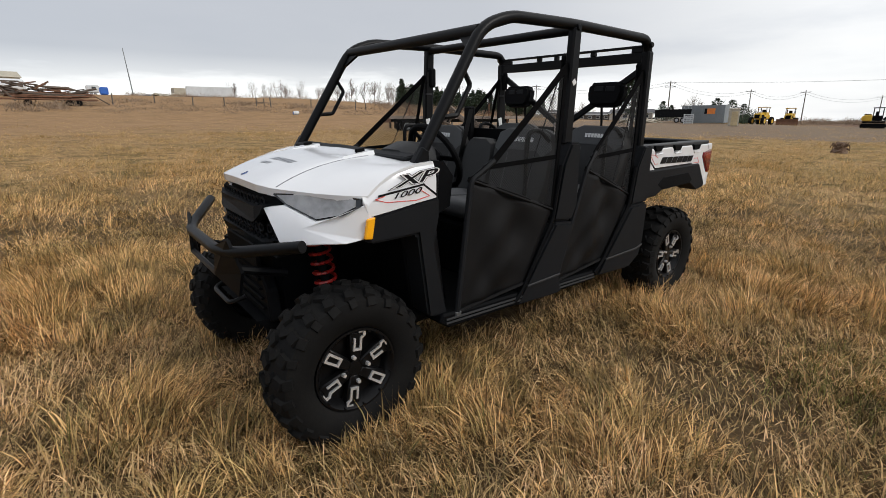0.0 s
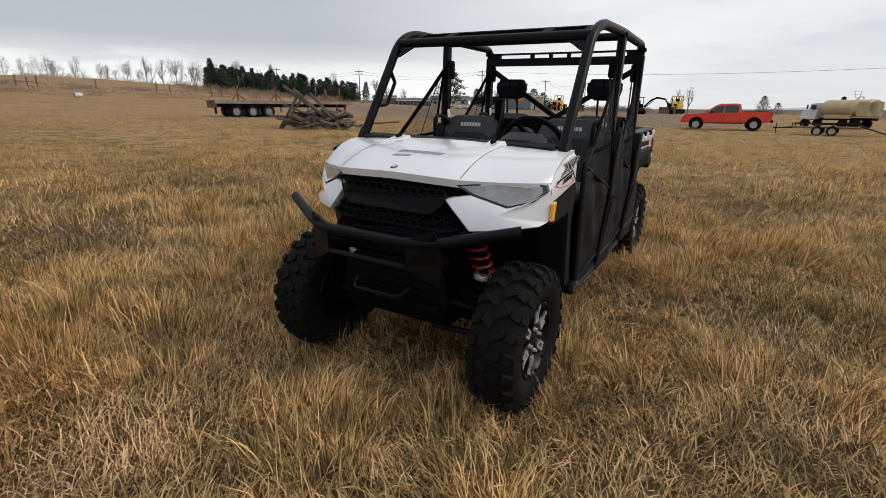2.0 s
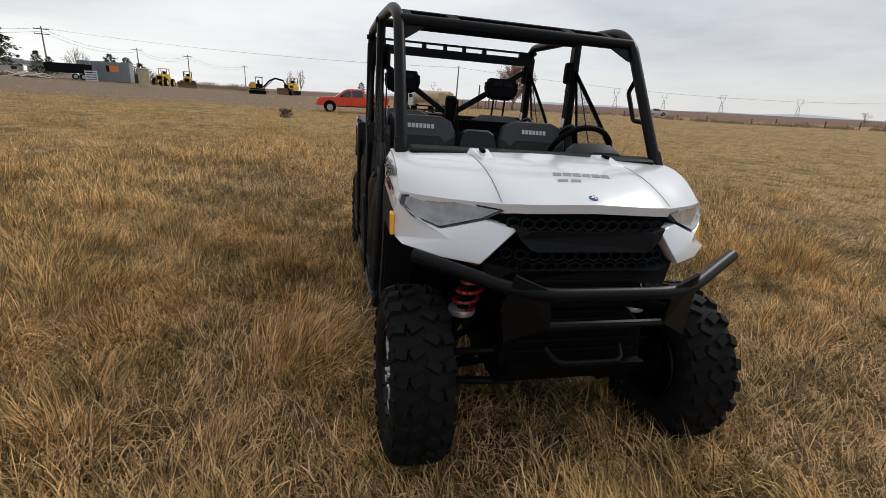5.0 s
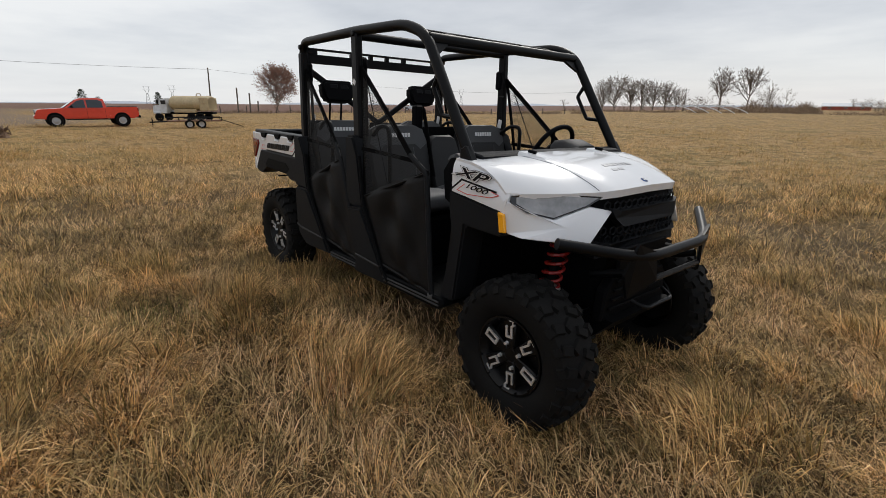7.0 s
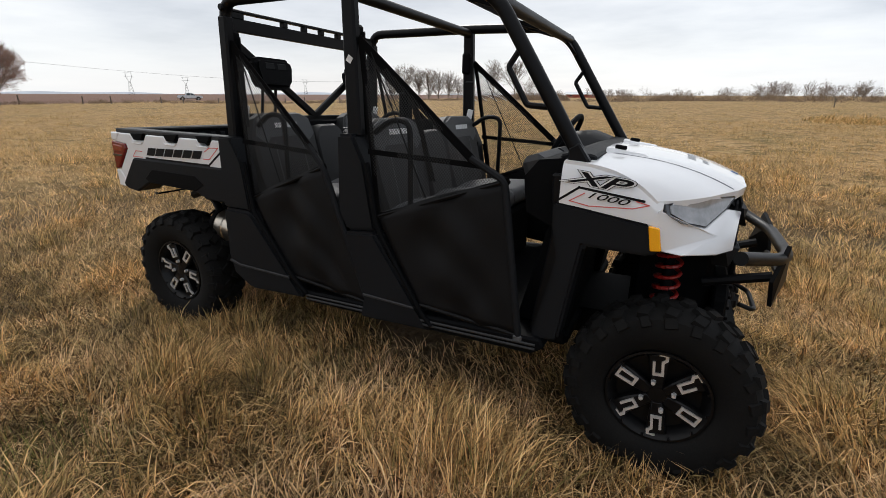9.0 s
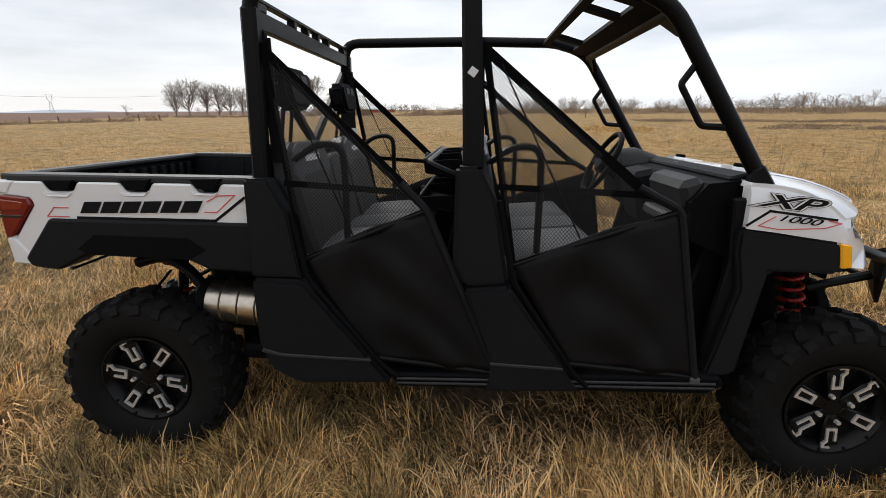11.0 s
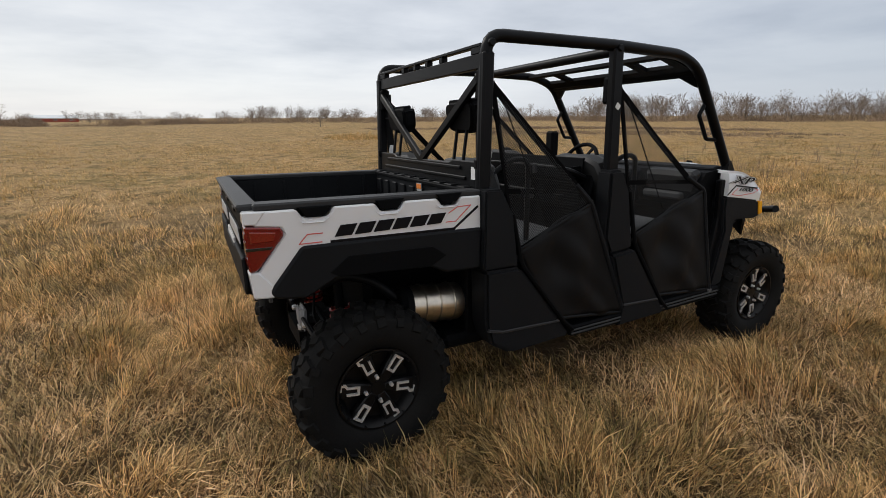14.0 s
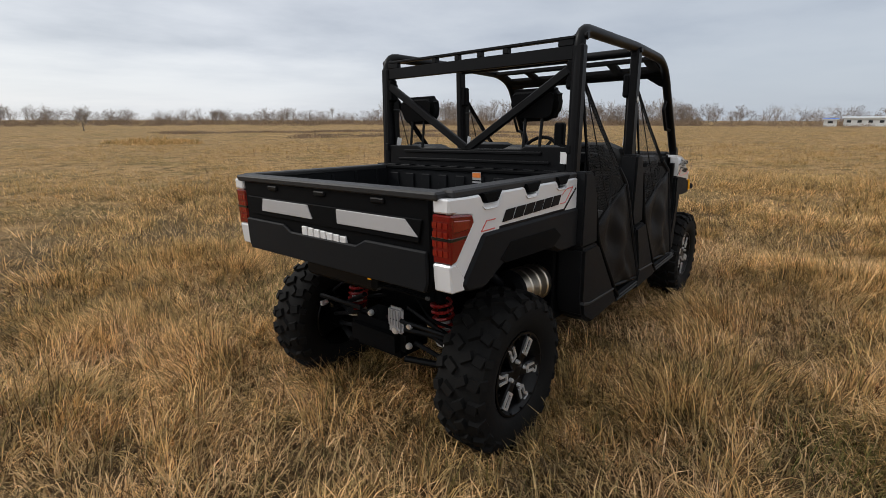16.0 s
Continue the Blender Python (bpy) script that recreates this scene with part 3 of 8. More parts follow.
# longer growth left standing round the tyres
wheel_x, wheel_y = np.repeat((1.44, 1.44, -1.44, -1.44), 700), np.repeat((0.65, -0.65, 0.64, -0.64), 700)
n = len(wheel_x)
side = np.where(rng.uniform(0, 1, n) < 0.75, np.sign(wheel_y), -np.sign(wheel_y))
edge_x, edge_y = wheel_x + rng.normal(0, 0.20, n), wheel_y + side * (0.145 + np.abs(rng.normal(0, 0.10, n)))
build_blades("wheel_grass", "dry grass standing up round the tyres", edge_x, edge_y, rng.uniform(0.09, 0.22, n), rng.uniform(0.003, 0.0052, n), np.abs(rng.normal(0.6, 0.35, n)), rng.uniform(0, 2 * np.pi, n), 0.0, DRY)



# ---- the utility vehicle: front towards +x, its left side towards +y ----
utv = thing("utility_vehicle", pose(0, 0, 0, -1.41, 0.81, 0), "white and black four-door utility vehicle with open roll cage", "utility vehicle")
SIDES = (1, -1)


# wheels
def build_tyre_mesh():
    prof = [(0.196, -0.095), (0.215, -0.118), (0.26, -0.134), (0.305, -0.138), (0.338, -0.128), (0.354, -0.098), (0.362, -0.05), (0.364, 0.0),
            (0.362, 0.05), (0.354, 0.098), (0.338, 0.128), (0.305, 0.138), (0.26, 0.134), (0.215, 0.118), (0.196, 0.095)]
    return lathe(prof, seg=48)


PITCHES = 23


def build_tread_bar(s, wide):
    """One tread bar: a slanted middle lug, a shoulder lug and a side biter that wraps over the shoulder."""
    bm = None
    for y, dy, w, r, skew, tilt in ((0.034, 0.070, 0.046, 0.367, 30, 0), (0.099, 0.056, 0.052, 0.359, -16, 19), (0.131, 0.046, wide, 0.330, 10, 62)):
        lug = bmesh.new()
        bmesh.ops.create_cube(lug, size=1.0)
        bmesh.ops.scale(lug, vec=(w, dy, 0.024 if y < 0.12 else 0.016), verts=lug.verts)
        for v in lug.verts:
            if v.co.z > 0:
                v.co.x *= 0.8
                v.co.y *= 0.86
        lug.transform(Matrix.Rotation(radians(skew * s), 4, "Z"))
        lug.transform(Matrix.Rotation(radians(-tilt * s), 4, "X"))
        lug.transform(Matrix.Translation((0, y * s, r)))
        if bm is None:
            bm = lug
        else:
            join(bm, lug)
    return bm


def build_rim_mesh():
    # the outer face looks along +y
    bm = lathe([(0.192, -0.10), (0.198, -0.095), (0.185, -0.08), (0.178, 0.0), (0.184, 0.082), (0.199, 0.092), (0.199, 0.102), (0.190, 0.103), (0.176, 0.085), (0.160, 0.045), (0.070, 0.038), (0.0, 0.036)], seg=40)
    for k in range(6):
        a = 2 * math.pi * k / 6
        spoke = prism([(0.03, -0.022), (0.10, -0.030), (0.178, -0.040), (0.178, 0.040), (0.10, 0.030), (0.03, 0.022)], 0.0, 0.040, axis="z", bevel=0.006)
        spoke.transform(Matrix.Translation((0, 0, 0.045)))
        spoke.transform(Matrix.Rotation(radians(-90), 4, "X"))
        spoke.transform(Matrix.Rotation(a, 4, "Y"))
        join(bm, spoke)
    for k in range(12):
        a = 2 * math.pi * (k + 0.5) / 12
        bolt = lathe([(0.0, 0.108), (0.005, 0.108), (0.006, 0.095)], seg=6)
        bolt.transform(Matrix.Translation((0.185 * math.cos(a), 0, 0.185 * math.sin(a))))
        join(bm, bolt)
    return bm


def build_insert_mesh(hook):
    """Bright machined trim on a spoke: a closed ring, or a U whose one leg hooks over; lies in the x-z plane, radius along x."""
    k = hook
    if not k:
        outer, inner = [(0.092, -0.021), (0.174, -0.024), (0.174, 0.024), (0.092, 0.021)], [(0.104, -0.011), (0.163, -0.013), (0.163, 0.013), (0.104, 0.011)]
        bm = None
        for i in range(4):
            j = (i + 1) % 4
            bm = prism([outer[i], outer[j], inner[j], inner[i]], 0.084, 0.093, bevel=0.0, bm=bm)
        return bm
    return prism([(r, v * k) for r, v in ((0.090, -0.021), (0.150, -0.021), (0.150, -0.011), (0.101, -0.011), (0.101, 0.011), (0.152, 0.011), (0.162, 0.024), (0.176, 0.024), (0.176, 0.002),
                 (0.187, 0.002), (0.187, 0.036), (0.158, 0.036), (0.146, 0.021), (0.090, 0.021))], 0.084, 0.093, bevel=0.0)


TYRE_ME = part("tyre", build_tyre_mesh(), RUBBER, smooth=True)
RIM_ME = part("rim", build_rim_mesh(), RIMB, smooth=True)
INSERT_ME = {k: part("rim_insert", build_insert_mesh(k), SILVER) for k in (0, 1, -1)}
CAP_ME = part("hub_cap", lathe([(0.040, 0.07), (0.040, 0.098), (0.034, 0.108), (0.0, 0.110)], seg=20), RIMB, smooth=True)
NUT_ME = part("lug_nut", lathe([(0.0, 0.104), (0.009, 0.103), (0.011, 0.085)], seg=6), SILVER)
shapes = {k: o.data for k, o in (("tyre", TYRE_ME), ("rim", RIM_ME), (0, INSERT_ME[0]), (1, INSERT_ME[1]), (-1, INSERT_ME[-1]), ("hub_cap", CAP_ME), ("lug_nut", NUT_ME))}
for o in (TYRE_ME, RIM_ME, *INSERT_ME.values(), CAP_ME, NUT_ME):
    bpy.data.objects.remove(o)
tread = {}
for side in (-1, 1):
    for odd in (0, 1):
        bar = part("tread_bar", build_tread_bar(side, 0.052 if odd else 0.040), RUBBER)
        tread[side, odd] = bar.data
        bpy.data.objects.remove(bar)


def child(name, mesh, parent, m=None, label=""):
    ob = new(name, mesh)
    ob.parent = parent
    if m is not None:
        ob.matrix_local = m
    if label:
        ob["label"] = label
    return ob


def build_wheel(x, s, z, spin):
    hub = part("wheel", lathe([(0.0, -0.09), (0.085, -0.09), (0.085, 0.03), (0.0, 0.03)], seg=20), DARKP, utv, "black alloy wheel with knobbly mud tyre", smooth=True)
    hub.matrix_local = pose(x, (0.635 if x > 0 else 0.628) * s, z, 0, spin, 0 if s > 0 else 180)
    child("tyre", shapes["tyre"], hub, Matrix.Diagonal((1, 0.9, 1, 1)), "black knobbly off-road tyre")
    for k in range(PITCHES):
        for side in (-1, 1):
            child("tread_bar", tread[side, k % 2], hub, Matrix.Diagonal((1, 0.9, 1, 1)) @ pose(0, 0, 0, 0, 360 * (k + (0.5 if side > 0 else 0.0)) / PITCHES, 0))
    child("rim", shapes["rim"], hub, label="gloss black six-spoke rim")
    child("hub_cap", shapes["hub_cap"], hub, pose(0, -0.024, 0))
    for k in range(6):
        child("rim_insert", shapes[(0, 1, -1)[k % 3]], hub, pose(0, 0, 0, 0, -60 * k, 0), "bright machined spoke insert")
    for k in range(4):
        a = radians(45 + 90 * k)
        child("lug_nut", shapes["lug_nut"], hub, pose(0.062 * math.cos(a), 0, 0.062 * math.sin(a)))


for wx, ws, wz, spin in ((1.437, 1, 0.358, -37), (1.441, -1, 0.358, -24), (-1.437, 1, 0.358, -70), (-1.441, -1, 0.364, 52)):
    build_wheel(wx, ws, wz, spin)


# frame, floor and running gear
part("floor_pan", box((0.0, 0, 0.46), (2.1, 1.26, 0.07), 0.02), DARKP, utv)
part("skid_plate", loft([[(1.58, -0.3, 0.37), (1.58, 0.3, 0.37), (1.72, 0.3, 0.52), (1.72, -0.3, 0.52)], [(-1.2, -0.3, 0.33), (-1.2, 0.3, 0.33), (-1.2, 0.3, 0.42), (-1.2, -0.3, 0.42)]]), DARKP, utv)
part("front_bulkhead", box((1.42, 0, 0.68), (0.34, 0.50, 0.40), 0.03), DARKP, utv)
part("engine", box((-1.08, 0.0, 0.62), (0.55, 0.62, 0.42), 0.04), DARKP, utv)
part("rear_frame", box((-1.5, 0, 0.82), (0.75, 0.50, 0.10), 0.02), BLACK, utv)
diff = part("differential", lathe([(0.0, -0.12), (0.05, -0.12), (0.09, -0.07), (0.11, 0.0), (0.09, 0.07), (0.05, 0.12), (0.0, 0.12)], seg=20), DARKP, utv, smooth=True)
diff.matrix_local = pose(-1.46, -0.02, 0.42)
part("diff_cover", lathe([(0.0, -0.028), (0.06, -0.026), (0.078, 0.0)], seg=18, axis="x"), GLOSSB, utv, "bare metal cover", smooth=True).matrix_local = pose(-1.575, -0.04, 0.45)


def coil(x, y, z0, z1, r, turns, wire, dx=0.0, dy=0.0):
    n = turns * 14
    return tube([(x + r * math.cos(2 * math.pi * i / 14) + dx * i / n, y + r * math.sin(2 * math.pi * i / 14) + dy * i / n, z0 + (z1 - z0) * i / n) for i in range(n + 1)], wire, seg=7, fillet=0.0)


for fx, y0, y1, zt in ((1.405, 0.500, 0.325, 0.92), (-1.49, 0.355, 0.265, 0.80)):
    for s in SIDES:
        shock = part("shock_absorber", tube([(fx, y0 * s, 0.40), (fx, y1 * s, zt)], 0.024, seg=10), DARKP, utv, "shock absorber with red coil spring", smooth=True)
        k0, k1 = (0.46, 0.97) if fx > 0 else (0.12, 0.60)
        ya, yb = (y0 + (y1 - y0) * k0) * s, (y0 + (y1 - y0) * k1) * s
        part("coil_spring", coil(fx, ya, 0.40 + (zt - 0.40) * k0, 0.40 + (zt - 0.40) * k1, 0.050, 6, 0.0085, 0, yb - ya), RED, shock, "red coil spring", smooth=True)
        part("spring_seat", moved(lathe([(0.0, -0.012), (0.058, -0.012), (0.062, 0.0), (0.058, 0.014), (0.0, 0.014)], seg=18, axis="z"), pose(fx, ya, 0.40 + (zt - 0.40) * k0 - 0.01)), SILVER, shock, smooth=True)
        if fx < 0:
            part("shock_band", tube([(fx, ya + (yb - ya) * 0.25, 0.40 + (zt - 0.40) * (k0 + 0.12)), (fx, ya + (yb - ya) * 0.5, 0.40 + (zt - 0.40) * (k0 + 0.24))], 0.034, seg=14), REFLECT, shock, "pale band on the damper body", smooth=True)
        for dz, tag in ((0.10, "upper_arm"), (-0.06, "lower_arm")):
            bm = None
            for dx in (-0.16, 0.16):
                bm = tube([(fx * 1.0 + dx, 0.20 * s, 0.42 + dz), (math.copysign(1.44, fx), 0.58 * s, 0.36 + dz * 0.8)], 0.017, seg=8, bm=bm)
            part(tag, bm, BLACK, utv, smooth=True)
        part("drive_shaft", tube([(math.copysign(1.44, fx), 0.10 * s, 0.42), (math.copysign(1.44, fx), 0.60 * s, 0.36)], 0.016, seg=8), DARKP, utv, smooth=True)
        part("knuckle", box((math.copysign(1.44, fx), 0.575 * s, 0.37), (0.12, 0.05, 0.2), 0.02), DARKP, utv)

# silencer on the right-hand side
muff = part("exhaust_silencer", lathe([(0.0, -0.158), (0.085, -0.158), (0.098, -0.15), (0.104, -0.14), (0.098, -0.135), (0.098, -0.06), (0.104, -0.055), (0.098, -0.05), (0.098, 0.02), (0.104, 0.025), (0.098, 0.03), (0.098, 0.10), (0.104, 0.105), (0.098, 0.11), (0.098, 0.15), (0.09, 0.165), (0.0, 0.165)], seg=28, axis="x"), STEEL, utv, "brushed steel exhaust silencer with heat shield", smooth=True)
muff.matrix_local = pose(-1.085, -0.52, 0.655, 0, 4, 0)
part("silencer_cap", lathe([(0.0, -0.182), (0.08, -0.178), (0.104, -0.155), (0.106, -0.125), (0.10, -0.12)], seg=24, axis="x"), DARKP, muff, smooth=True)
part("exhaust_pipe", tube([(-1.25, -0.50, 0.70), (-1.36, -0.46, 0.80), (-1.50, -0.42, 0.84), (-1.62, -0.42, 0.80)], 0.026, fillet=0.06), BLACK, utv, smooth=True)

# links, hoses and brackets under the tail
for s in SIDES:
    part("rear_link", tube([(-1.58, 0.16 * s, 0.60), (-1.50, 0.56 * s, 0.40)], 0.014, seg=7), BLACK, utv, smooth=True)
    part("sway_bar", tube([(-1.66, 0.10 * s, 0.56), (-1.66, 0.46 * s, 0.56), (-1.50, 0.52 * s, 0.44)], 0.012, seg=7, fillet=0.05), BLACK, utv, smooth=True)
    part("brake_hose", tube([(-1.60, 0.22 * s, 0.70), (-1.64, 0.36 * s, 0.60), (-1.56, 0.44 * s, 0.55), (-1.50, 0.54 * s, 0.46)], 0.007, seg=6, fillet=0.05), DARKP, utv, smooth=True)
    part("link_bolt", moved(lathe([(0.0, -0.02), (0.016, -0.02), (0.016, 0.02), (0.0, 0.02)], seg=6, axis="x"), pose(-1.63, 0.46 * s, 0.50)), SILVER, utv, "bright bolt head")
    part("caliper", box((-1.50, 0.53 * s, 0.46), (0.09, 0.05, 0.08), 0.012), GLOSSB, utv)
part("rear_crossmember", box((-1.72, 0, 0.86), (0.05, 0.9, 0.05), 0.01), DARKP, utv)
casting = part("gearcase_cover", box((-1.655, -0.155, 0.555), (0.03, 0.095, 0.135), 0.012, seg=2), REFLECT, utv, "ribbed bare alloy gearcase cover")
for k in range(4):
    part("rib", box((-1.674, -0.125 - 0.020 * k, 0.575 - 0.004 * k), (0.012, 0.007, 0.085), 0.002), REFLECT, casting)
part("drain_plug", moved(lathe([(0.0, -0.012), (0.016, -0.012), (0.02, 0.0), (0.0, 0.0)], seg=12, axis="x"), pose(-1.672, -0.165, 0.508)), SILVER, casting)
part("breather_hose", tube([(-1.62, -0.02, 0.74), (-1.66, -0.10, 0.70), (-1.66, -0.18, 0.72), (-1.62, -0.24, 0.76)], 0.008, seg=6, fillet=0.04), DARKP, utv, smooth=True)
for by, bz in ((0.02, 0.553), (0.005, 0.446), (-0.252, 0.549), (-0.244, 0.444)):
    part("pivot_bolt", moved(lathe([(0.0, -0.012), (0.013, -0.012), (0.016, -0.004), (0.016, 0.01), (0.0, 0.01)], seg=6, axis="x"), pose(-1.665, by, bz)), SILVER, utv, "bright pivot bolt")
for p, q in (((-1.62, 0.03, 0.550), (-1.55, 0.47, 0.406)), ((-1.62, 0.01, 0.446), (-1.56, 0.40, 0.37)), ((-1.60, -0.25, 0.535), (-1.55, -0.47, 0.406)), ((-1.62, -0.24, 0.446), (-1.56, -0.40, 0.37))):
    part("control_rod", tube([p, q], 0.012, seg=7), PLASTIC, utv, smooth=True)
bar = part("latch_rod", tube([(-1.85, -0.53, 0.800), (-1.85, 0.01, 0.806)], 0.006, seg=6), DARKP, utv, smooth=True)
for by in (-0.535, 0.015):
    part("rod_cap", box((-1.85, by, 0.803), (0.016, 0.018, 0.016), 0.003), SEATL, bar)
part("rear_gearcase", box((-1.56, 0, 0.43), (0.24, 0.40, 0.17), 0.04, seg=2), DARKP, utv)

# roll cage
R_T = 0.029
for s in SIDES:
    part("cage_side_tube", tube([(1.052, 0.665 * s, 1.23), (0.640, 0.652 * s, 1.866), (0.465, 0.660 * s, 1.932), (-0.05, 0.670 * s, 1.942), (-0.855, 0.668 * s, 1.932), (-0.872, 0.668 * s, 1.22)], R_T, seg=12, fillet=0.085), BLACK, utv, "black roll-cage tube", smooth=True)
    part("cage_middle_post", prism([(-0.092, 1.93), (-0.022, 1.93), (0.005, 1.29), (-0.075, 1.29)], 0.648 * s, 0.698 * s, bevel=0.01), BLACK, utv)
    part("cage_rear_post", prism([(-0.885, 1.86), (-0.825, 1.86), (-0.835, 1.22), (-0.895, 1.22)], 0.640 * s, 0.700 * s, bevel=0.01), BLACK, utv)
    for px, pz in ((-0.845, 1.895), (-0.055, 1.925)):
        part("cage_joint", moved(lathe([(0.0, -0.036), (0.014, -0.036), (0.018, -0.03), (0.018, 0.03), (0.014, 0.036), (0.0, 0.036)], seg=14), pose(px, 0.672 * s, pz)), BLACK, utv)
    part("pillar_base", prism([(0.985, 1.305), (1.022, 1.325), (1.085, 1.235), (1.08, 1.17), (1.01, 1.15), (0.98, 1.2)], 0.645 * s, 0.695 * s, bevel=0.008), BLACK, utv)
    part("grab_handle", tube([(0.755, 0.648 * s, 1.680), (0.703, 0.648 * s, 1.602), (0.792, 0.652 * s, 1.458), (0.885, 0.658 * s, 1.452)], 0.0125, seg=8, fillet=0.015), BLACK, utv, smooth=True)
    # hinge plates
    for hz in (1.36,):
        part("hinge_plate", box((-0.890, 0.655 * s, hz), (0.022, 0.026, 0.045), 0.004), BLACK, utv)
    part("warning_tag", box((-0.045, 0.7005 * s, 1.637), (0.029, 0.003, 0.029), 0.0, (0, 35, 0)), DECALW, utv, "small white paper tag")
part("rear_tag", box((-0.894, -0.63, 1.315), (0.003, 0.035, 0.06), 0.0), DECALW, utv, "small white paper tag")
for s in SIDES:
    for bx in (-0.075, -0.11):
        part("cage_bolt", moved(lathe([(0.0, -0.006), (0.009, -0.005), (0.010, 0.004)], seg=10), pose(bx, 0.640 * s, 1.925)), SILVER, utv, "bright bolt head")
part("cage_middle_bar", tube([(-0.055, -0.66, 1.915), (-0.055, 0.66, 1.915)], 0.026, seg=12), BLACK, utv, smooth=True)


def slotted(name, lo, hi, slots, make, bevel=0.004):
    """A pressed panel with openings: rails above and below, and bars between the openings."""
    (y0, z0), (y1, z1) = lo, hi
    bm = None
    s0, s1 = slots[0][2], slots[0][3]
    bm = make(bm, y0, y1, z0, s0)
    bm = make(bm, y0, y1, s1, z1)
    edge = y0
    for a, b, *_ in slots:
        bm = make(bm, edge, a, s0, s1)
        edge = b
    bm = make(bm, edge, y1, s0, s1)
    return bm


def rear_panel_piece(bm, y0, y1, z0, z1):
    return box((-0.856, (y0 + y1) / 2, (z0 + z1) / 2), (0.035, y1 - y0, z1 - z0), 0.003, bm=bm)


def header_piece(bm, y0, y1, x0, x1):
    zz = lambda x: 1.926 - (x - 0.38) * 0.26
    b = bmesh.new()
    bmesh.ops.create_cube(b, size=1.0)
    bmesh.ops.scale(b, vec=((x1 - x0) * 1.04, y1 - y0, 0.022), verts=b.verts)
    b.transform(pose((x0 + x1) / 2, (y0 + y1) / 2, zz((x0 + x1) / 2), 0, 16.2, 0))
    return join(bm, b)


part("rear_cage_panel", slotted("r", (-0.645, 1.79), (0.645, 1.90), ((-0.56, -0.27, 1.855, 1.885), (-0.235, -0.095, 0, 0), (-0.065, 0.065, 0, 0), (0.095, 0.235, 0, 0), (0.27, 0.56, 0, 0)), rear_panel_piece), BLACK, utv, "black pressed panel with a row of slots")
part("front_roof_panel", slotted("f", (-0.645, 0.37), (0.645, 0.64), ((-0.57, -0.37, 0.405, 0.54), (-0.31, 0.31, 0, 0), (0.37, 0.57, 0, 0)), header_piece), DARKP, utv, "black slotted roof header panel")
part("front_header_bar", tube([(0.648, -0.645, 1.852), (0.648, 0.645, 1.852)], 0.024, seg=10, flat=1.2), BLACK, utv, smooth=True)
for s in SIDES:
    corner = [(0.47, 1.862), (0.62, 1.862), (0.632, 1.765), (0.612, 1.772), (0.52, 1.832)]
    part("header_gusset", loft([[(0.655 + (1.842 - z) * 0.62 - 0.02 + dx, y * s, z - 0.004) for y, z in corner] for dx in (0.0, 0.022)]), BLACK, utv)
    b = box((0, 0, 0), (0.03, 0.75, 0.045), 0.006)
    b.transform(pose(-0.87, 0.31 * s, 1.545, 32 * s, 0, 0))
    part("rear_brace", b, BLACK, utv, "black diagonal brace")
part("rear_lower_panel", prism([(-0.64, 1.37), (-0.40, 1.37), (-0.36, 1.355), (0.36, 1.355), (0.40, 1.37), (0.64, 1.37), (0.64, 1.24), (-0.64, 1.24)], -0.885, -0.855, axis="x", bevel=0.005), BLACK, utv, "black pressed panel behind the rear bench")
for z, w in ((1.335, 0.5), (1.285, 0.55)):
    part("panel_rib", box((-0.889, 0, z), (0.012, 2 * w, 0.018), 0.004), BLACK, utv)

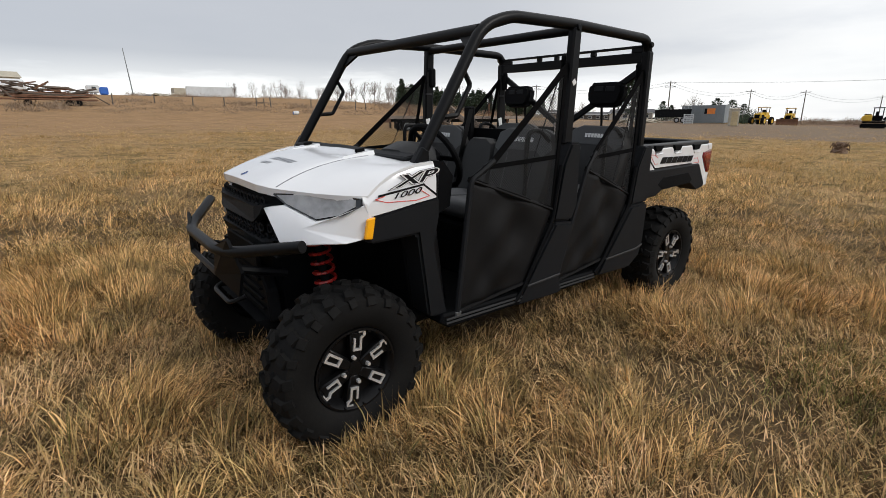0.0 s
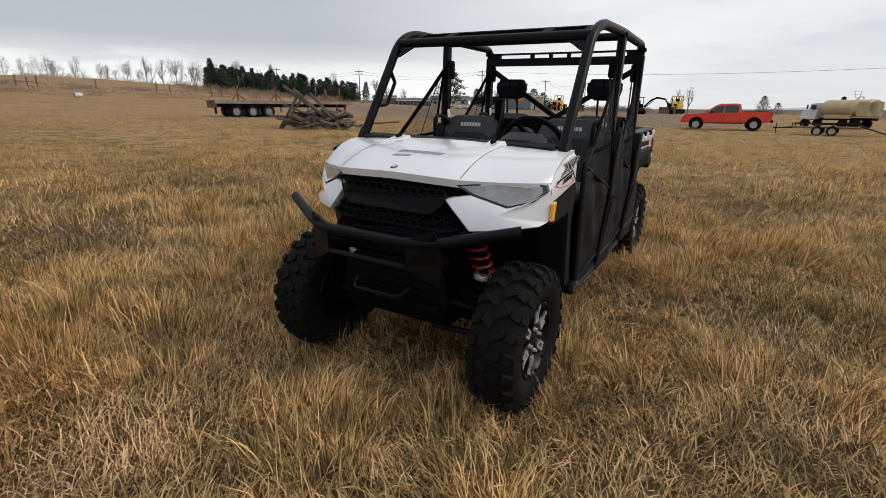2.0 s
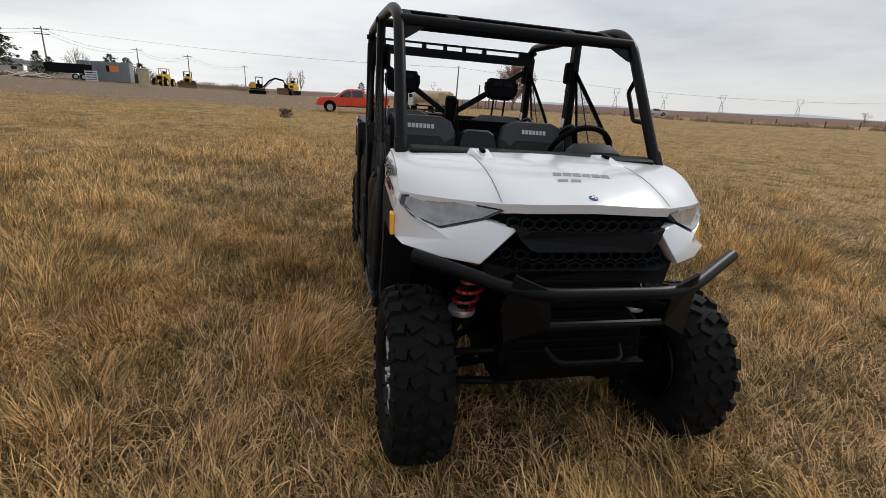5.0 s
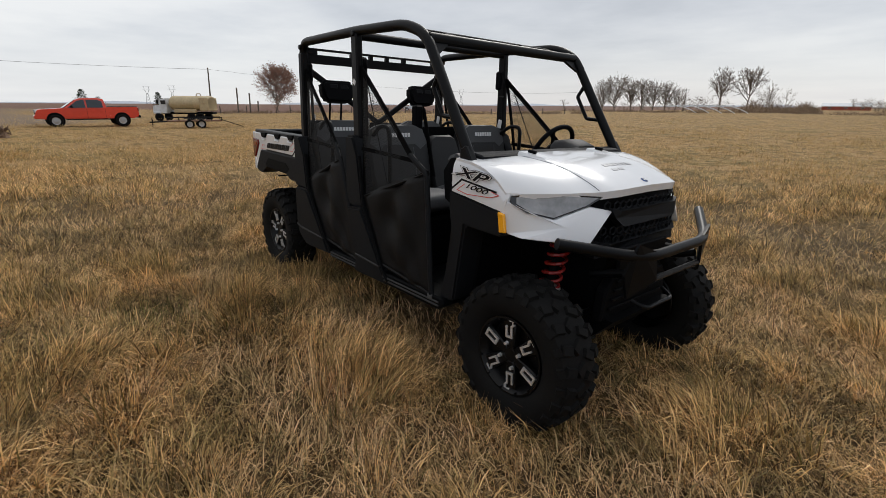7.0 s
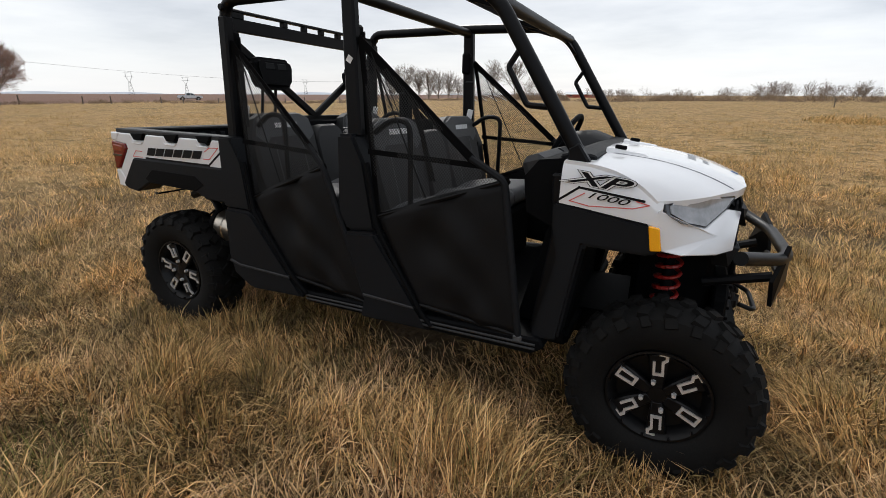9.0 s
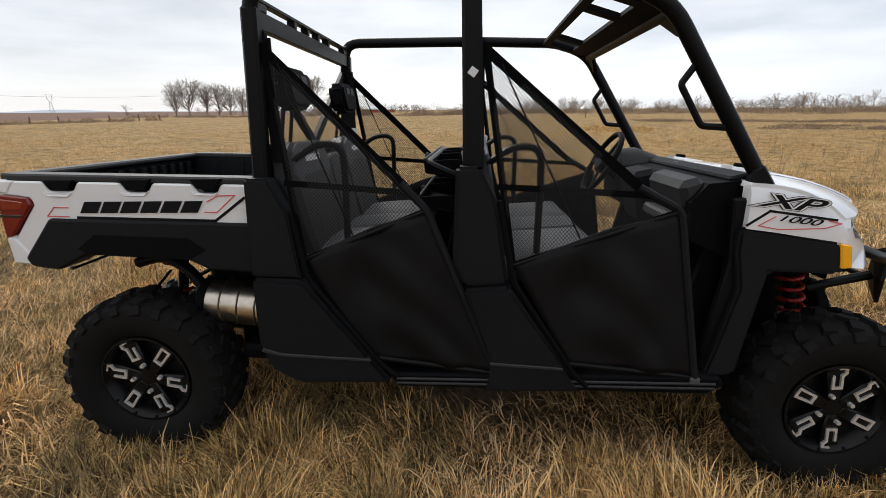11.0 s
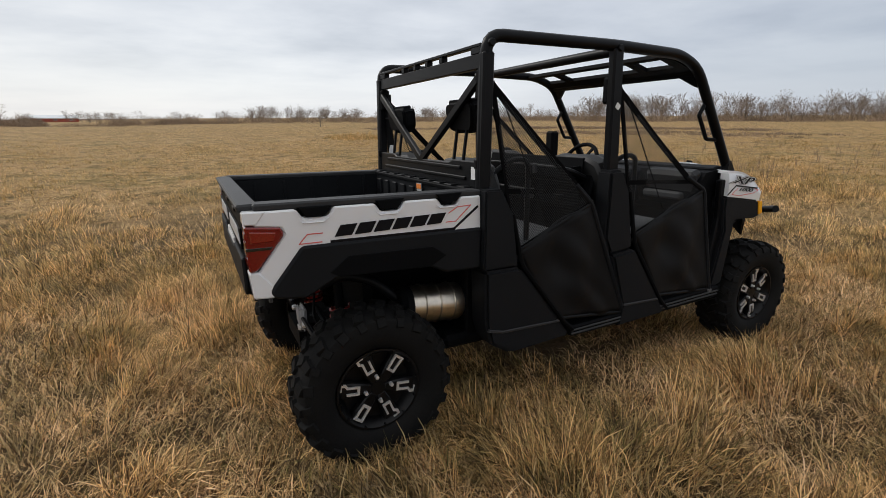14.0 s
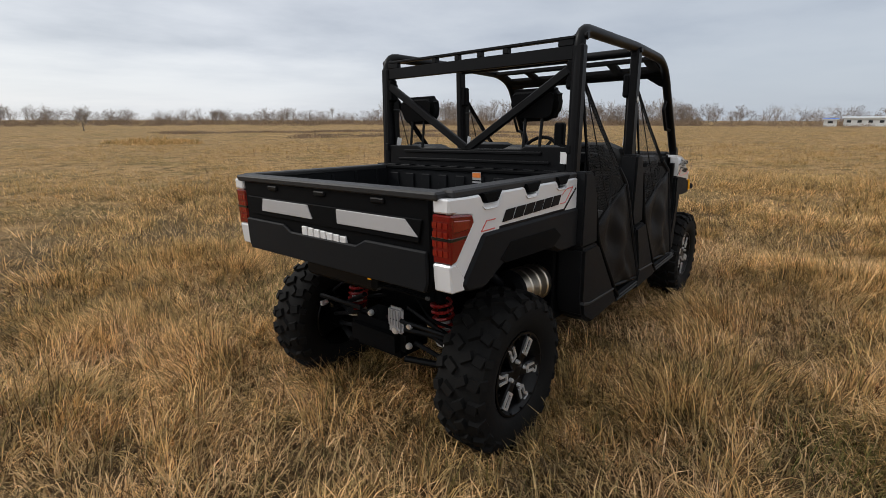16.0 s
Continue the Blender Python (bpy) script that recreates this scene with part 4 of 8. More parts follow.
# cargo bed
bed = part("cargo_bed", box((-1.41, 0, 0.965), (1.0, 1.36, 0.05), 0.01), PLASTIC, utv, "black plastic cargo bed with ribbed walls")
for s in SIDES:
    part("bed_wall", prism([(-0.90, 1.245), (-1.935, 1.262), (-1.935, 0.95), (-0.90, 0.95)], 0.643 * s, 0.70 * s, bevel=0.006), PLASTIC, bed)
    # rail in lighter grey: the sky's reflection is put into its colour
    part("bed_rail", prism([(-0.895, 1.262), (-1.905, 1.290), (-1.905, 1.262), (-0.895, 1.234)], 0.640 * s, 0.735 * s, bevel=0.007), DASH_SHEEN, bed, "black top rail")
    for i in range(5):
        part("bed_rib", box((-1.03 - i * 0.18, 0.641 * s, 1.10), (0.018, 0.012, 0.28), 0.004), PLASTIC, bed)
    # white quarter panel and dark lower flare
    part("quarter_panel", prism([(-0.902, 1.236), (-1.012, 1.239), (-1.035, 1.203), (-1.105, 1.205), (-1.13, 1.242), (-1.29, 1.246), (-1.315, 1.210), (-1.40, 1.212), (-1.425, 1.249), (-1.60, 1.254), (-1.625, 1.217), (-1.725, 1.220), (-1.75, 1.258), (-1.905, 1.262), (-1.912, 1.205), (-1.81, 1.19), (-1.802, 1.165), (-1.91, 1.03), (-1.932, 1.0), (-1.93, 0.925), (-1.862, 0.915), (-1.842, 0.965), (-1.737, 1.098), (-0.902, 1.078)], 0.66 * s, 0.742 * s, bevel=0.007), WHITE, bed, "glossy white quarter panel with stripes")
    part("bed_flare", prism([(-0.905, 1.086), (-1.742, 1.110), (-1.882, 0.943), (-1.86, 0.91), (-1.745, 0.893), (-1.605, 0.960), (-1.18, 0.935), (-1.10, 0.895), (-0.915, 0.885)], 0.60 * s, 0.757 * s, bevel=0.010), PLASTIC, bed, "charcoal plastic lower flare")
    # near-black slab proud of the flare, painting the shade of a recess
    part("flare_recess", prism([(-1.10, 0.98), (-1.17, 1.03), (-1.56, 1.045), (-1.64, 0.985), (-1.60, 0.962), (-1.18, 0.938)], 0.74 * s, 0.760 * s, bevel=0.002), DARKP, bed)
    for nx in (-1.07, -1.357, -1.675):
        part("tie_down_pocket", prism([(nx + 0.066, 1.262), (nx - 0.066, 1.262), (nx - 0.038, 1.222), (nx + 0.034, 1.221)], 0.70 * s, 0.748 * s, bevel=0.003), DARKP, bed)
        part("pocket_lip", prism([(nx + 0.05, 1.213), (nx + 0.03, 1.195), (nx - 0.05, 1.197), (nx - 0.07, 1.215), (nx - 0.05, 1.203), (nx + 0.03, 1.201)], 0.735 * s, 0.748 * s, bevel=0.002), WHITE, bed)
    lamp = part("tail_lamp", prism([(-1.945, 1.21), (-1.815, 1.195), (-1.804, 1.165), (-1.915, 1.035), (-1.945, 1.03)], 0.662 * s, 0.752 * s, bevel=0.006), LAMPRED, bed, "dark red tail lamp")
    part("lamp_reflector", prism([(-1.93, 1.19), (-1.835, 1.178), (-1.845, 1.145), (-1.93, 1.145)], 0.74 * s, 0.755 * s, bevel=0.003), LAMPRED2, lamp)
    part("lamp_divider", prism([(-1.948, 1.128), (-1.85, 1.124), (-1.86, 1.114), (-1.948, 1.116)], 0.66 * s, 0.7545 * s, bevel=0.001), GLOSSB, lamp)
    for i in range(4):
        for j in range(3):
            part("lamp_cell", box((-1.9462, (0.675 + 0.026 * j) * s, 1.07 + i * 0.034), (0.004, 0.02, 0.022), 0.0), LAMPRED2, lamp)
    part("corner_cap", prism([(-1.948, 1.266), (-1.86, 1.262), (-1.90, 1.21), (-1.948, 1.214)], 0.67 * s, 0.746 * s, bevel=0.006), WHITE, bed)
    part("corner_foot", prism([(-1.948, 1.028), (-1.912, 1.030), (-1.862, 0.965), (-1.862, 0.915), (-1.94, 0.922)], 0.66 * s, 0.748 * s, bevel=0.006), WHITE, bed)
bed.matrix_local = pose(-0.9, 0, 1.184, 0, -1.5, 0) @ Matrix.Diagonal((0.998, 0.968, 1, 1)) @ pose(0.9, 0, -1.2)
part("bed_front_wall", box((-0.915, 0, 1.10), (0.04, 1.32, 0.29), 0.006), PLASTIC, bed)
for i in range(9):
    part("bed_rib", box((-0.94, -0.56 + i * 0.14, 1.09), (0.014, 0.07, 0.25), 0.004), PLASTIC, bed)
for i in range(8):
    part("floor_rib", box((-1.41, -0.56 + i * 0.16, 0.995), (0.94, 0.07, 0.014), 0.004), PLASTIC, bed)
part("front_rail", box((-0.915, 0, 1.25), (0.06, 1.34, 0.022), 0.005), DARKP, bed)
for i in range(10):
    part("rail_pocket", box((-0.915, -0.6 + i * 0.133, 1.263), (0.045, 0.08, 0.010), 0.003), BLACK, bed)
lab = part("warning_label", box((-0.948, -0.13, 1.175), (0.003, 0.062, 0.135), 0.0), REFLECT, bed, "white and orange warning label")
part("label_heading", box((-0.950, -0.13, 1.225), (0.003, 0.058, 0.026), 0.0), ORANGE, lab)
for i in range(5):
    part("label_line", box((-0.950, -0.13, 1.195 - 0.018 * i), (0.003, 0.06, 0.007), 0.0), DECALB, lab)

gate = part("tailgate", prism([(-0.655, 1.262), (0.655, 1.262), (0.655, 0.94), (0.635, 0.905), (-0.635, 0.905), (-0.655, 0.94)], -1.945, -1.90, axis="x", bevel=0.008), DARKP, bed, "black tailgate with light reflective strips")
# same painted sky sheen on the gate's top edge
part("gate_top_rail", prism([(-1.963, 1.288), (-1.88, 1.288), (-1.88, 1.262), (-1.958, 1.256)], -0.70, 0.70, bevel=0.008), DASH_SHEEN, gate)
for i in range(13):
    part("gate_rib", box((-1.893, -0.55 + i * 0.0917, 1.12), (0.018, 0.045, 0.24), 0.005), PLASTIC, gate)
part("gate_step", prism([(-0.62, 1.185), (0.62, 1.185), (0.60, 1.095), (-0.60, 1.095)], -1.953, -1.944, axis="x", bevel=0.003), DARKP, gate)
part("gate_lower_panel", prism([(-0.645, 1.07), (-0.30, 1.07), (-0.24, 1.04), (0.24, 1.04), (0.30, 1.07), (0.645, 1.07), (0.645, 0.95), (0.63, 0.91), (-0.63, 0.91), (-0.645, 0.95)], -1.962, -1.944, axis="x", bevel=0.006), PLASTIC, gate)
part("reflective_strip", prism([(0.47, 1.180), (0.09, 1.180), (0.06, 1.118), (0.49, 1.118)], -1.957, -1.950, axis="x", bevel=0.002), REFLECT, gate, "light grey reflective strip")
part("reflective_strip", prism([(-0.12, 1.180), (-0.535, 1.180), (-0.60, 1.118), (-0.12, 1.118)], -1.957, -1.950, axis="x", bevel=0.002), REFLECT, gate, "light grey reflective strip")
for y in (-0.38, 0.0, 0.38):
    part("gate_pocket", box((-1.948, y, 1.236), (0.012, 0.08, 0.022), 0.005), BLACK, gate)
for i in range(7):
    part("brand_bar", box((-1.951 if abs(0.13 - 0.047 * i) < 0.25 else -1.964, 0.13 - 0.047 * i, 1.052 - 0.002 * i), (0.012, 0.041, 0.052), 0.003), DECALW, gate, "white raised logo shape")
part("label_bar", box((-1.947, -0.30, 0.905), (0.004, 0.02, 0.012), 0.0), AMBER, gate)


# slanted shapes standing in for the painted model marks
def slant_row(x0, x1, z0, z1, count, y, s, mat, parent, name, rise=0.0, outline=None):
    """A row of slanted blocks on a side panel, running from x0 to x1."""
    step = (x1 - x0) / count
    lean = (z1 - z0) * 0.6 * (1 if step > 0 else -1)
    for i in range(count):
        a, b = x0 + step * (i + 0.04), x0 + step * (i + 0.90)
        dz = rise * i / count
        bm = prism([(a, z0 + dz), (b, z0 + dz), (b + lean, z1 + dz), (a + lean, z1 + dz)], y * s, (y + 0.003) * s, bevel=0.0)
        part(name, bm, mat, parent)


def stripe(pts, width, y, s, mat, parent, name="stripe"):
    for (x0, z0), (x1, z1) in zip(pts, pts[1:]):
        d = Vector((x1 - x0, z1 - z0)).normalized() * width / 2
        n = (-d.y, d.x)
        part(name, prism([(x0 - d.x + n[0], z0 - d.y + n[1]), (x1 + d.x + n[0], z1 + d.y + n[1]), (x1 + d.x - n[0], z1 + d.y - n[1]), (x0 - d.x - n[0], z0 - d.y - n[1])], y * s, (y + 0.002) * s, bevel=0.0), mat, parent)


for s in SIDES:
    y = 0.742
    front, back = (-1.11, -1.61) if s > 0 else (-1.61, -1.11)
    slant_row(front, back, 1.130, 1.176, 6, y + 0.002, s, DECALB, bed, "model_mark")
    stripe([(-1.62, 1.112), (-1.05, 1.096), (-0.925, 1.185)], 0.011, y, s, DECALB, bed)
    stripe([(-1.655, 1.152), (-1.715, 1.154), (-1.75, 1.118), (-1.66, 1.116)], 0.004, y, s, DECALR, bed)
    stripe([(-1.075, 1.172), (-1.03, 1.195), (-0.96, 1.197), (-1.04, 1.13), (-1.09, 1.131)], 0.004, y, s, DECALR, bed)

# side bodywork
for s in SIDES:
    part("rear_corner_panel", prism([(-0.902, 1.248), (-0.812, 1.248), (-0.742, 1.115), (-0.704, 0.853), (-0.72, 0.862), (-0.905, 0.862)], 0.66 * s, 0.762 * s, bevel=0.014, seg=2), PLASTIC, utv, "charcoal plastic corner panel", smooth=True)
    low = part("rear_side_panel", prism([(-0.902, 0.858), (-0.72, 0.856), (-0.69, 0.846), (-0.43, 0.53), (-0.345, 0.42), (-0.74, 0.40), (-0.86, 0.47), (-0.895, 0.58)], 0.62 * s, 0.775 * s, bevel=0.016, seg=2), PLASTIC, utv, "charcoal plastic lower side panel", smooth=True)
    # creases in lighter grey, a painted glint along the panel edge
    part("panel_crease", prism([(-0.875, 0.560), (-0.80, 0.540), (-0.435, 0.530), (-0.43, 0.518), (-0.80, 0.526), (-0.885, 0.545)], 0.76 * s, 0.781 * s, bevel=0.003), DASH_SHEEN, low)
    part("middle_post_cover", prism([(-0.100, 1.303), (-0.010, 1.306), (0.052, 1.185), (0.112, 0.855), (-0.06, 0.838), (-0.107, 0.93)], 0.64 * s, 0.748 * s, bevel=0.014, seg=2), PLASTIC, utv, "charcoal plastic post cover", smooth=True)
    low = part("middle_side_panel", prism([(-0.062, 0.834), (0.114, 0.851), (0.35, 0.525), (0.43, 0.41), (0.02, 0.395), (0.045, 0.52)], 0.62 * s, 0.770 * s, bevel=0.014, seg=2), PLASTIC, utv, "charcoal plastic lower side panel", smooth=True)
    part("panel_crease", prism([(0.05, 0.532), (0.34, 0.520), (0.345, 0.508), (0.05, 0.518)], 0.755 * s, 0.776 * s, bevel=0.003), DASH_SHEEN, low)
    part("door_sill", prism([(-0.36, 0.46), (0.96, 0.50), (0.98, 0.46), (0.92, 0.42), (-0.33, 0.40)], 0.58 * s, 0.762 * s, bevel=0.010), DARKP, utv, "black door sill")
    # thin sill ridges coloured lighter to look lit by the sky
    for z in (0.432, 0.452):
        part("sill_strip", tube([(-0.33, 0.764 * s, z - 0.012), (0.94, 0.764 * s, z + 0.018)], 0.006, seg=6), DASH_SHEEN, utv)
    # rub rails that frame the door openings
    part("door_jamb", tube([(-0.735, 0.742 * s, 1.12), (-0.678, 0.755 * s, 0.86), (-0.395, 0.768 * s, 0.51), (-0.325, 0.765 * s, 0.45)], 0.012, seg=7, fillet=0.04), DARKP, utv, smooth=True)
    part("door_jamb", tube([(0.065, 0.735 * s, 1.18), (0.128, 0.748 * s, 0.87), (0.385, 0.765 * s, 0.49), (0.44, 0.765 * s, 0.44)], 0.012, seg=7, fillet=0.04), DARKP, utv, smooth=True)
    # front wing: white over charcoal
    part("front_flare", prism([(0.955, 1.095), (0.985, 1.096), (1.318, 1.048), (1.375, 0.955), (1.33, 0.925), (1.085, 0.930), (1.055, 0.72), (1.025, 0.50), (0.90, 0.47), (0.935, 0.62), (0.985, 0.86), (0.955, 1.0)], 0.60 * s, 0.765 * s, bevel=0.012, seg=2), PLASTIC, utv, "charcoal plastic front wheel-arch flare", smooth=True)
    part("side_marker", prism([(1.312, 1.045), (1.352, 1.040), (1.368, 0.955), (1.330, 0.950)], 0.755 * s, 0.774 * s, bevel=0.004), AMBER, utv, "amber side marker reflector")
    part("inner_wing", box((1.20, 0.50 * s, 0.99), (0.40, 0.20, 0.10), 0.02), DARKP, utv)

# wheel-arch liners
for s in SIDES:
    part("arch_liner", prism([(0.95, 0.46), (1.03, 0.46), (1.09, 0.92), (1.45, 0.95), (1.45, 1.0), (0.95, 1.02)], 0.30 * s, 0.60 * s, bevel=0.01), DARKP, utv)
    part("rear_liner", prism([(-0.92, 0.45), (-0.84, 0.45), (-0.84, 0.95), (-0.92, 0.95)], 0.30 * s, 0.62 * s, bevel=0.01), DARKP, utv)


# bonnet and nose
def nose_x(y):
    """How far forward the nose reaches at a distance from the middle line."""
    return float(np.interp(abs(y), (0.0, 0.28, 0.36, 0.40, 0.56, 0.68, 0.715, 0.74), (1.652, 1.643, 1.612, 1.582, 1.498, 1.41, 1.372, 1.33)))


def hood_z(x, y):
    a = abs(y)
    xf = nose_x(y)
    back = 1.276 - 0.016 * (a / 0.7) ** 2
    front = float(np.interp(a, (0.0, 0.3, 0.4, 0.74), (1.166, 1.158, 1.146, 1.134)))
    u = max(0.0, min(1.0, (x - 0.98) / (xf - 0.98)))
    raised = 0.005 * max(0.0, min(1.0, (0.372 - a) / 0.010)) * (1 - u * u)
    return back + (front - back) * (0.15 * u + 0.85 * u ** 3.0) + raised


def build_hood():
    ys = sorted(set([0.74 * k / 16 for k in range(-16, 17)] + [s * v for s in SIDES for v in (0.36, 0.366, 0.374, 0.38)]))
    rows = []
    for y in ys:
        xs = [0.98 + (nose_x(y) - 0.98) * (1 - (1 - i / 18) ** 1.4) for i in range(19)]
        rows.append([(x, y, hood_z(x, y)) for x in xs])
    under = [[(x - 0.006, y, z - 0.020 - 0.016 * ((x - 0.98) / (nose_x(y) - 0.98)) ** 2) for x, y, z in reversed(r)] for r in rows]
    return loft([p + q for p, q in zip(rows, under)])


hood = part("bonnet", build_hood(), WHITE, utv, "glossy white moulded bonnet", smooth=True)
for s in SIDES:
    part("bonnet_seam", tube([(x, 0.376 * s, hood_z(x, 0.376) + 0.0005) for x in (1.02, 1.15, 1.28, 1.38, 1.46, 1.52, 1.56, 1.59)], 0.0025, seg=5, fillet=0.0), DECALG, hood)
    part("bonnet_hinge", bev(loft([[(1.08, 0.265 * s, 1.266), (1.08, 0.385 * s, 1.266), (1.28, 0.375 * s, 1.245), (1.28, 0.275 * s, 1.245)], [(1.08, 0.28 * s, 1.290), (1.08, 0.37 * s, 1.290), (1.24, 0.355 * s, 1.268), (1.24, 0.295 * s, 1.268)]]), 0.004), WHITE, hood)
    part("bonnet_latch", box((1.135, 0.325 * s, 1.290), (0.05, 0.020, 0.018), 0.004, (0, 6, 0)), DARKP, hood)
part("badge", moved(lathe([(0.0, 0.004), (0.016, 0.003), (0.019, 0.0)], seg=20, axis="z"), pose(1.612, 0, hood_z(1.612, 0), 0, 21, 0)), BLUE, hood, "small round blue badge")
for a in (18, 108):
    part("badge_star", moved(box((0, 0, 0), (0.026, 0.005, 0.002), 0.0, (0, 0, a)), pose(1.6135, 0, hood_z(1.612, 0) + 0.0042, 0, 21, 0)), DECALW, hood)


def hood_mark(x, y, dx, dy, mat):
    """A thin painted shape lying on the bonnet."""
    pts = [(x - dx, y - dy), (x - dx, y + dy), (x + dx, y + dy - 0.012), (x + dx, y - dy - 0.012)]
    q = bmesh.new()
    lo = [q.verts.new((u, v, hood_z(u, v) + 0.0004)) for u, v in pts]
    hi = [q.verts.new((u, v, hood_z(u, v) + 0.0014)) for u, v in pts]
    q.faces.new(lo[::-1]), q.faces.new(hi)
    for i in range(4):
        q.faces.new((lo[i], lo[(i + 1) % 4], hi[(i + 1) % 4], hi[i]))
    part("bonnet_mark", q, mat, hood)


for i in range(6):
    hood_mark(1.425, 0.16 - 0.046 * i, 0.017, 0.019, DECALG)
for i in range(2):
    hood_mark(1.485, -0.01 - 0.060 * i, 0.012, 0.024, DECALG)


def nose_slab(pts, depth=0.05, proud=0.0, bm=None):
    """A plate that follows the nose: its outline is (y, z), x comes from the nose line, leaning back as it goes down."""
    q = bmesh.new()
    fr = [q.verts.new((nose_x(y) + proud + (1.13 - z) * 0.07, y, z)) for y, z in pts]
    bk = [q.verts.new((v.co.x - depth, v.co.y * 0.98, v.co.z)) for v in fr]
    n = len(pts)
    q.faces.new(fr)
    q.faces.new(bk[::-1])
    for i in range(n):
        q.faces.new((fr[i], bk[i], bk[(i + 1) % n], fr[(i + 1) % n]))
    bmesh.ops.recalc_face_normals(q, faces=q.faces)
    return join(bm, q)


def skin(front, hub, back):
    """A folded panel: a fan of faces round a raised point, with returns along its rim."""
    q = bmesh.new()
    fr = [q.verts.new(p) for p in front]
    bk = [q.verts.new(Vector(p) + Vector(back)) for p in front]
    c = q.verts.new(hub)
    n = len(front)
    for i in range(n):
        j = (i + 1) % n
        q.faces.new((fr[i], fr[j], c))
        q.faces.new((fr[i], bk[i], bk[j], fr[j]))
    q.faces.new(bk[::-1])
    bmesh.ops.recalc_face_normals(q, faces=q.faces)
    return q


for s in SIDES:
    cheek = [(1.640, 0.318 * s, 1.060), (1.582, 0.430 * s, 1.080), (1.510, 0.590 * s, 1.024), (1.455, 0.675 * s, 1.046), (1.395, 0.722 * s, 1.078), (1.352, 0.752 * s, 1.100), (1.334, 0.760 * s, 1.046), (1.372, 0.757 * s, 0.952), (1.440, 0.735 * s, 0.940), (1.560, 0.590 * s, 0.925), (1.625, 0.450 * s, 0.918)]
    part("cheek_panel", bev(skin(cheek, (1.556, 0.560 * s, 0.992), (-0.05, -0.02 * s, 0.0)), 0.004), WHITE, utv, "glossy white front cheek panel", smooth=True)
    # wing side above the flare
    rings = []
    for x, zb in ((0.975, 1.092), (1.08, 1.080), (1.18, 1.066), (1.27, 1.054), (1.335, 1.046), (1.352, 1.10)):
        zt = hood_z(x, 0.74) - 0.004
        yo = 0.756 - max(0.0, x - 1.30) * 0.1
        rings.append([(x, 0.735 * s, zt), (x, (yo - 0.004) * s, zt - 0.03), (x, (yo + 0.004) * s, (zt + zb) / 2), (x, (yo + 0.004) * s, zb), (x, (yo - 0.06) * s, zb), (x, 0.69 * s, zt - 0.012)])
    part("front_wing", loft(rings), WHITE, utv, "glossy white front wing with model marks", smooth=True)
    lens_pts = [(1.596, 0.385 * s, 1.122), (1.498, 0.555 * s, 1.130), (1.420, 0.660 * s, 1.128), (1.376, 0.714 * s, 1.118), (1.384, 0.722 * s, 1.090), (1.440, 0.682 * s, 1.056), (1.505, 0.595 * s, 1.034), (1.572, 0.445 * s, 1.086)]
    lamp = part("headlamp", skin(lens_pts, (1.492, 0.570 * s, 1.086), (-0.03, -0.01 * s, 0)), LENS, utv, "clear headlamp with grey reflector", smooth=True)
    mid = Vector((1.49, 0.57 * s, 1.085))
    part("lamp_bezel", skin([mid + (Vector(p) - mid) * 1.13 + Vector((-0.003, -0.001 * s, 0)) for p in lens_pts], (1.475, 0.562 * s, 1.085), (-0.03, -0.01 * s, 0)), GLOSSB, lamp)
    for dy, dz, w in ((0.055, 0.004, 0.022), (0.10, 0.002, 0.018)):
        yy = 0.56 + dy
        part("lamp_reflector", moved(lathe([(0.0, 0.004), (w * 0.6, 0.003), (w, 0.0)], seg=12, axis="x"), pose(1.4865 - dy * 0.83, yy * s, 1.086 + dz, 0, 0, 45 * s)), LENS, lamp)

grille = part("grille", nose_slab([(-0.42, 1.130), (-0.2, 1.130), (0.2, 1.130), (0.42, 1.130), (0.36, 1.06), (0.46, 0.92), (0.40, 0.86), (-0.40, 0.86), (-0.46, 0.92), (-0.36, 1.06)], 0.06, -0.028), DARKP, utv, "black honeycomb grille")
part("grille_bar", nose_slab([(-0.335, 1.075), (-0.27, 1.062), (0.27, 1.062), (0.335, 1.075), (0.31, 1.03), (0.27, 0.995), (0.24, 0.985), (-0.24, 0.985), (-0.27, 0.995), (-0.31, 1.03)], 0.05, 0.018), PLASTIC, grille)
part("grille_lip", nose_slab([(-0.44, 0.925), (-0.33, 0.905), (0.33, 0.905), (0.44, 0.925), (0.40, 0.835), (-0.40, 0.835)], 0.06, 0.022), PLASTIC, grille)


def honeycomb(y0, y1, z0, z1, pitch, x_off, taper=0.0):
    bm = None
    rows = int((z1 - z0) / (pitch * 0.86)) + 1
    for j in range(rows):
        z = z0 + j * pitch * 0.86
        k = (z - z0) / max(1e-6, z1 - z0)
        ya, yb = y0 + taper * k, y1 - taper * k
        cols = int((yb - ya) / pitch)
        for i in range(cols):
            y = ya + (i + (0.5 if j % 2 else 0.0)) * pitch
            pts = [(nose_x(y) + x_off, y + pitch * 0.5 * math.cos(radians(60 * q + 30)), z + pitch * 0.5 * math.sin(radians(60 * q + 30)) * 0.8) for q in range(6)]
            bm = tube(pts, 0.005, seg=4, closed=True, bm=bm)
    return bm


part("honeycomb", honeycomb(-0.33, 0.35, 1.082, 1.125, 0.052, -0.008), PLASTIC, grille)
part("honeycomb", honeycomb(-0.42, 0.44, 0.918, 0.99, 0.052, 0.0, 0.08), PLASTIC, grille)
for i in range(6):
    part("radiator_fin", box((1.605, 0, 0.925 + i * 0.011), (0.012, 0.40, 0.004), 0.0), BLACK, grille)

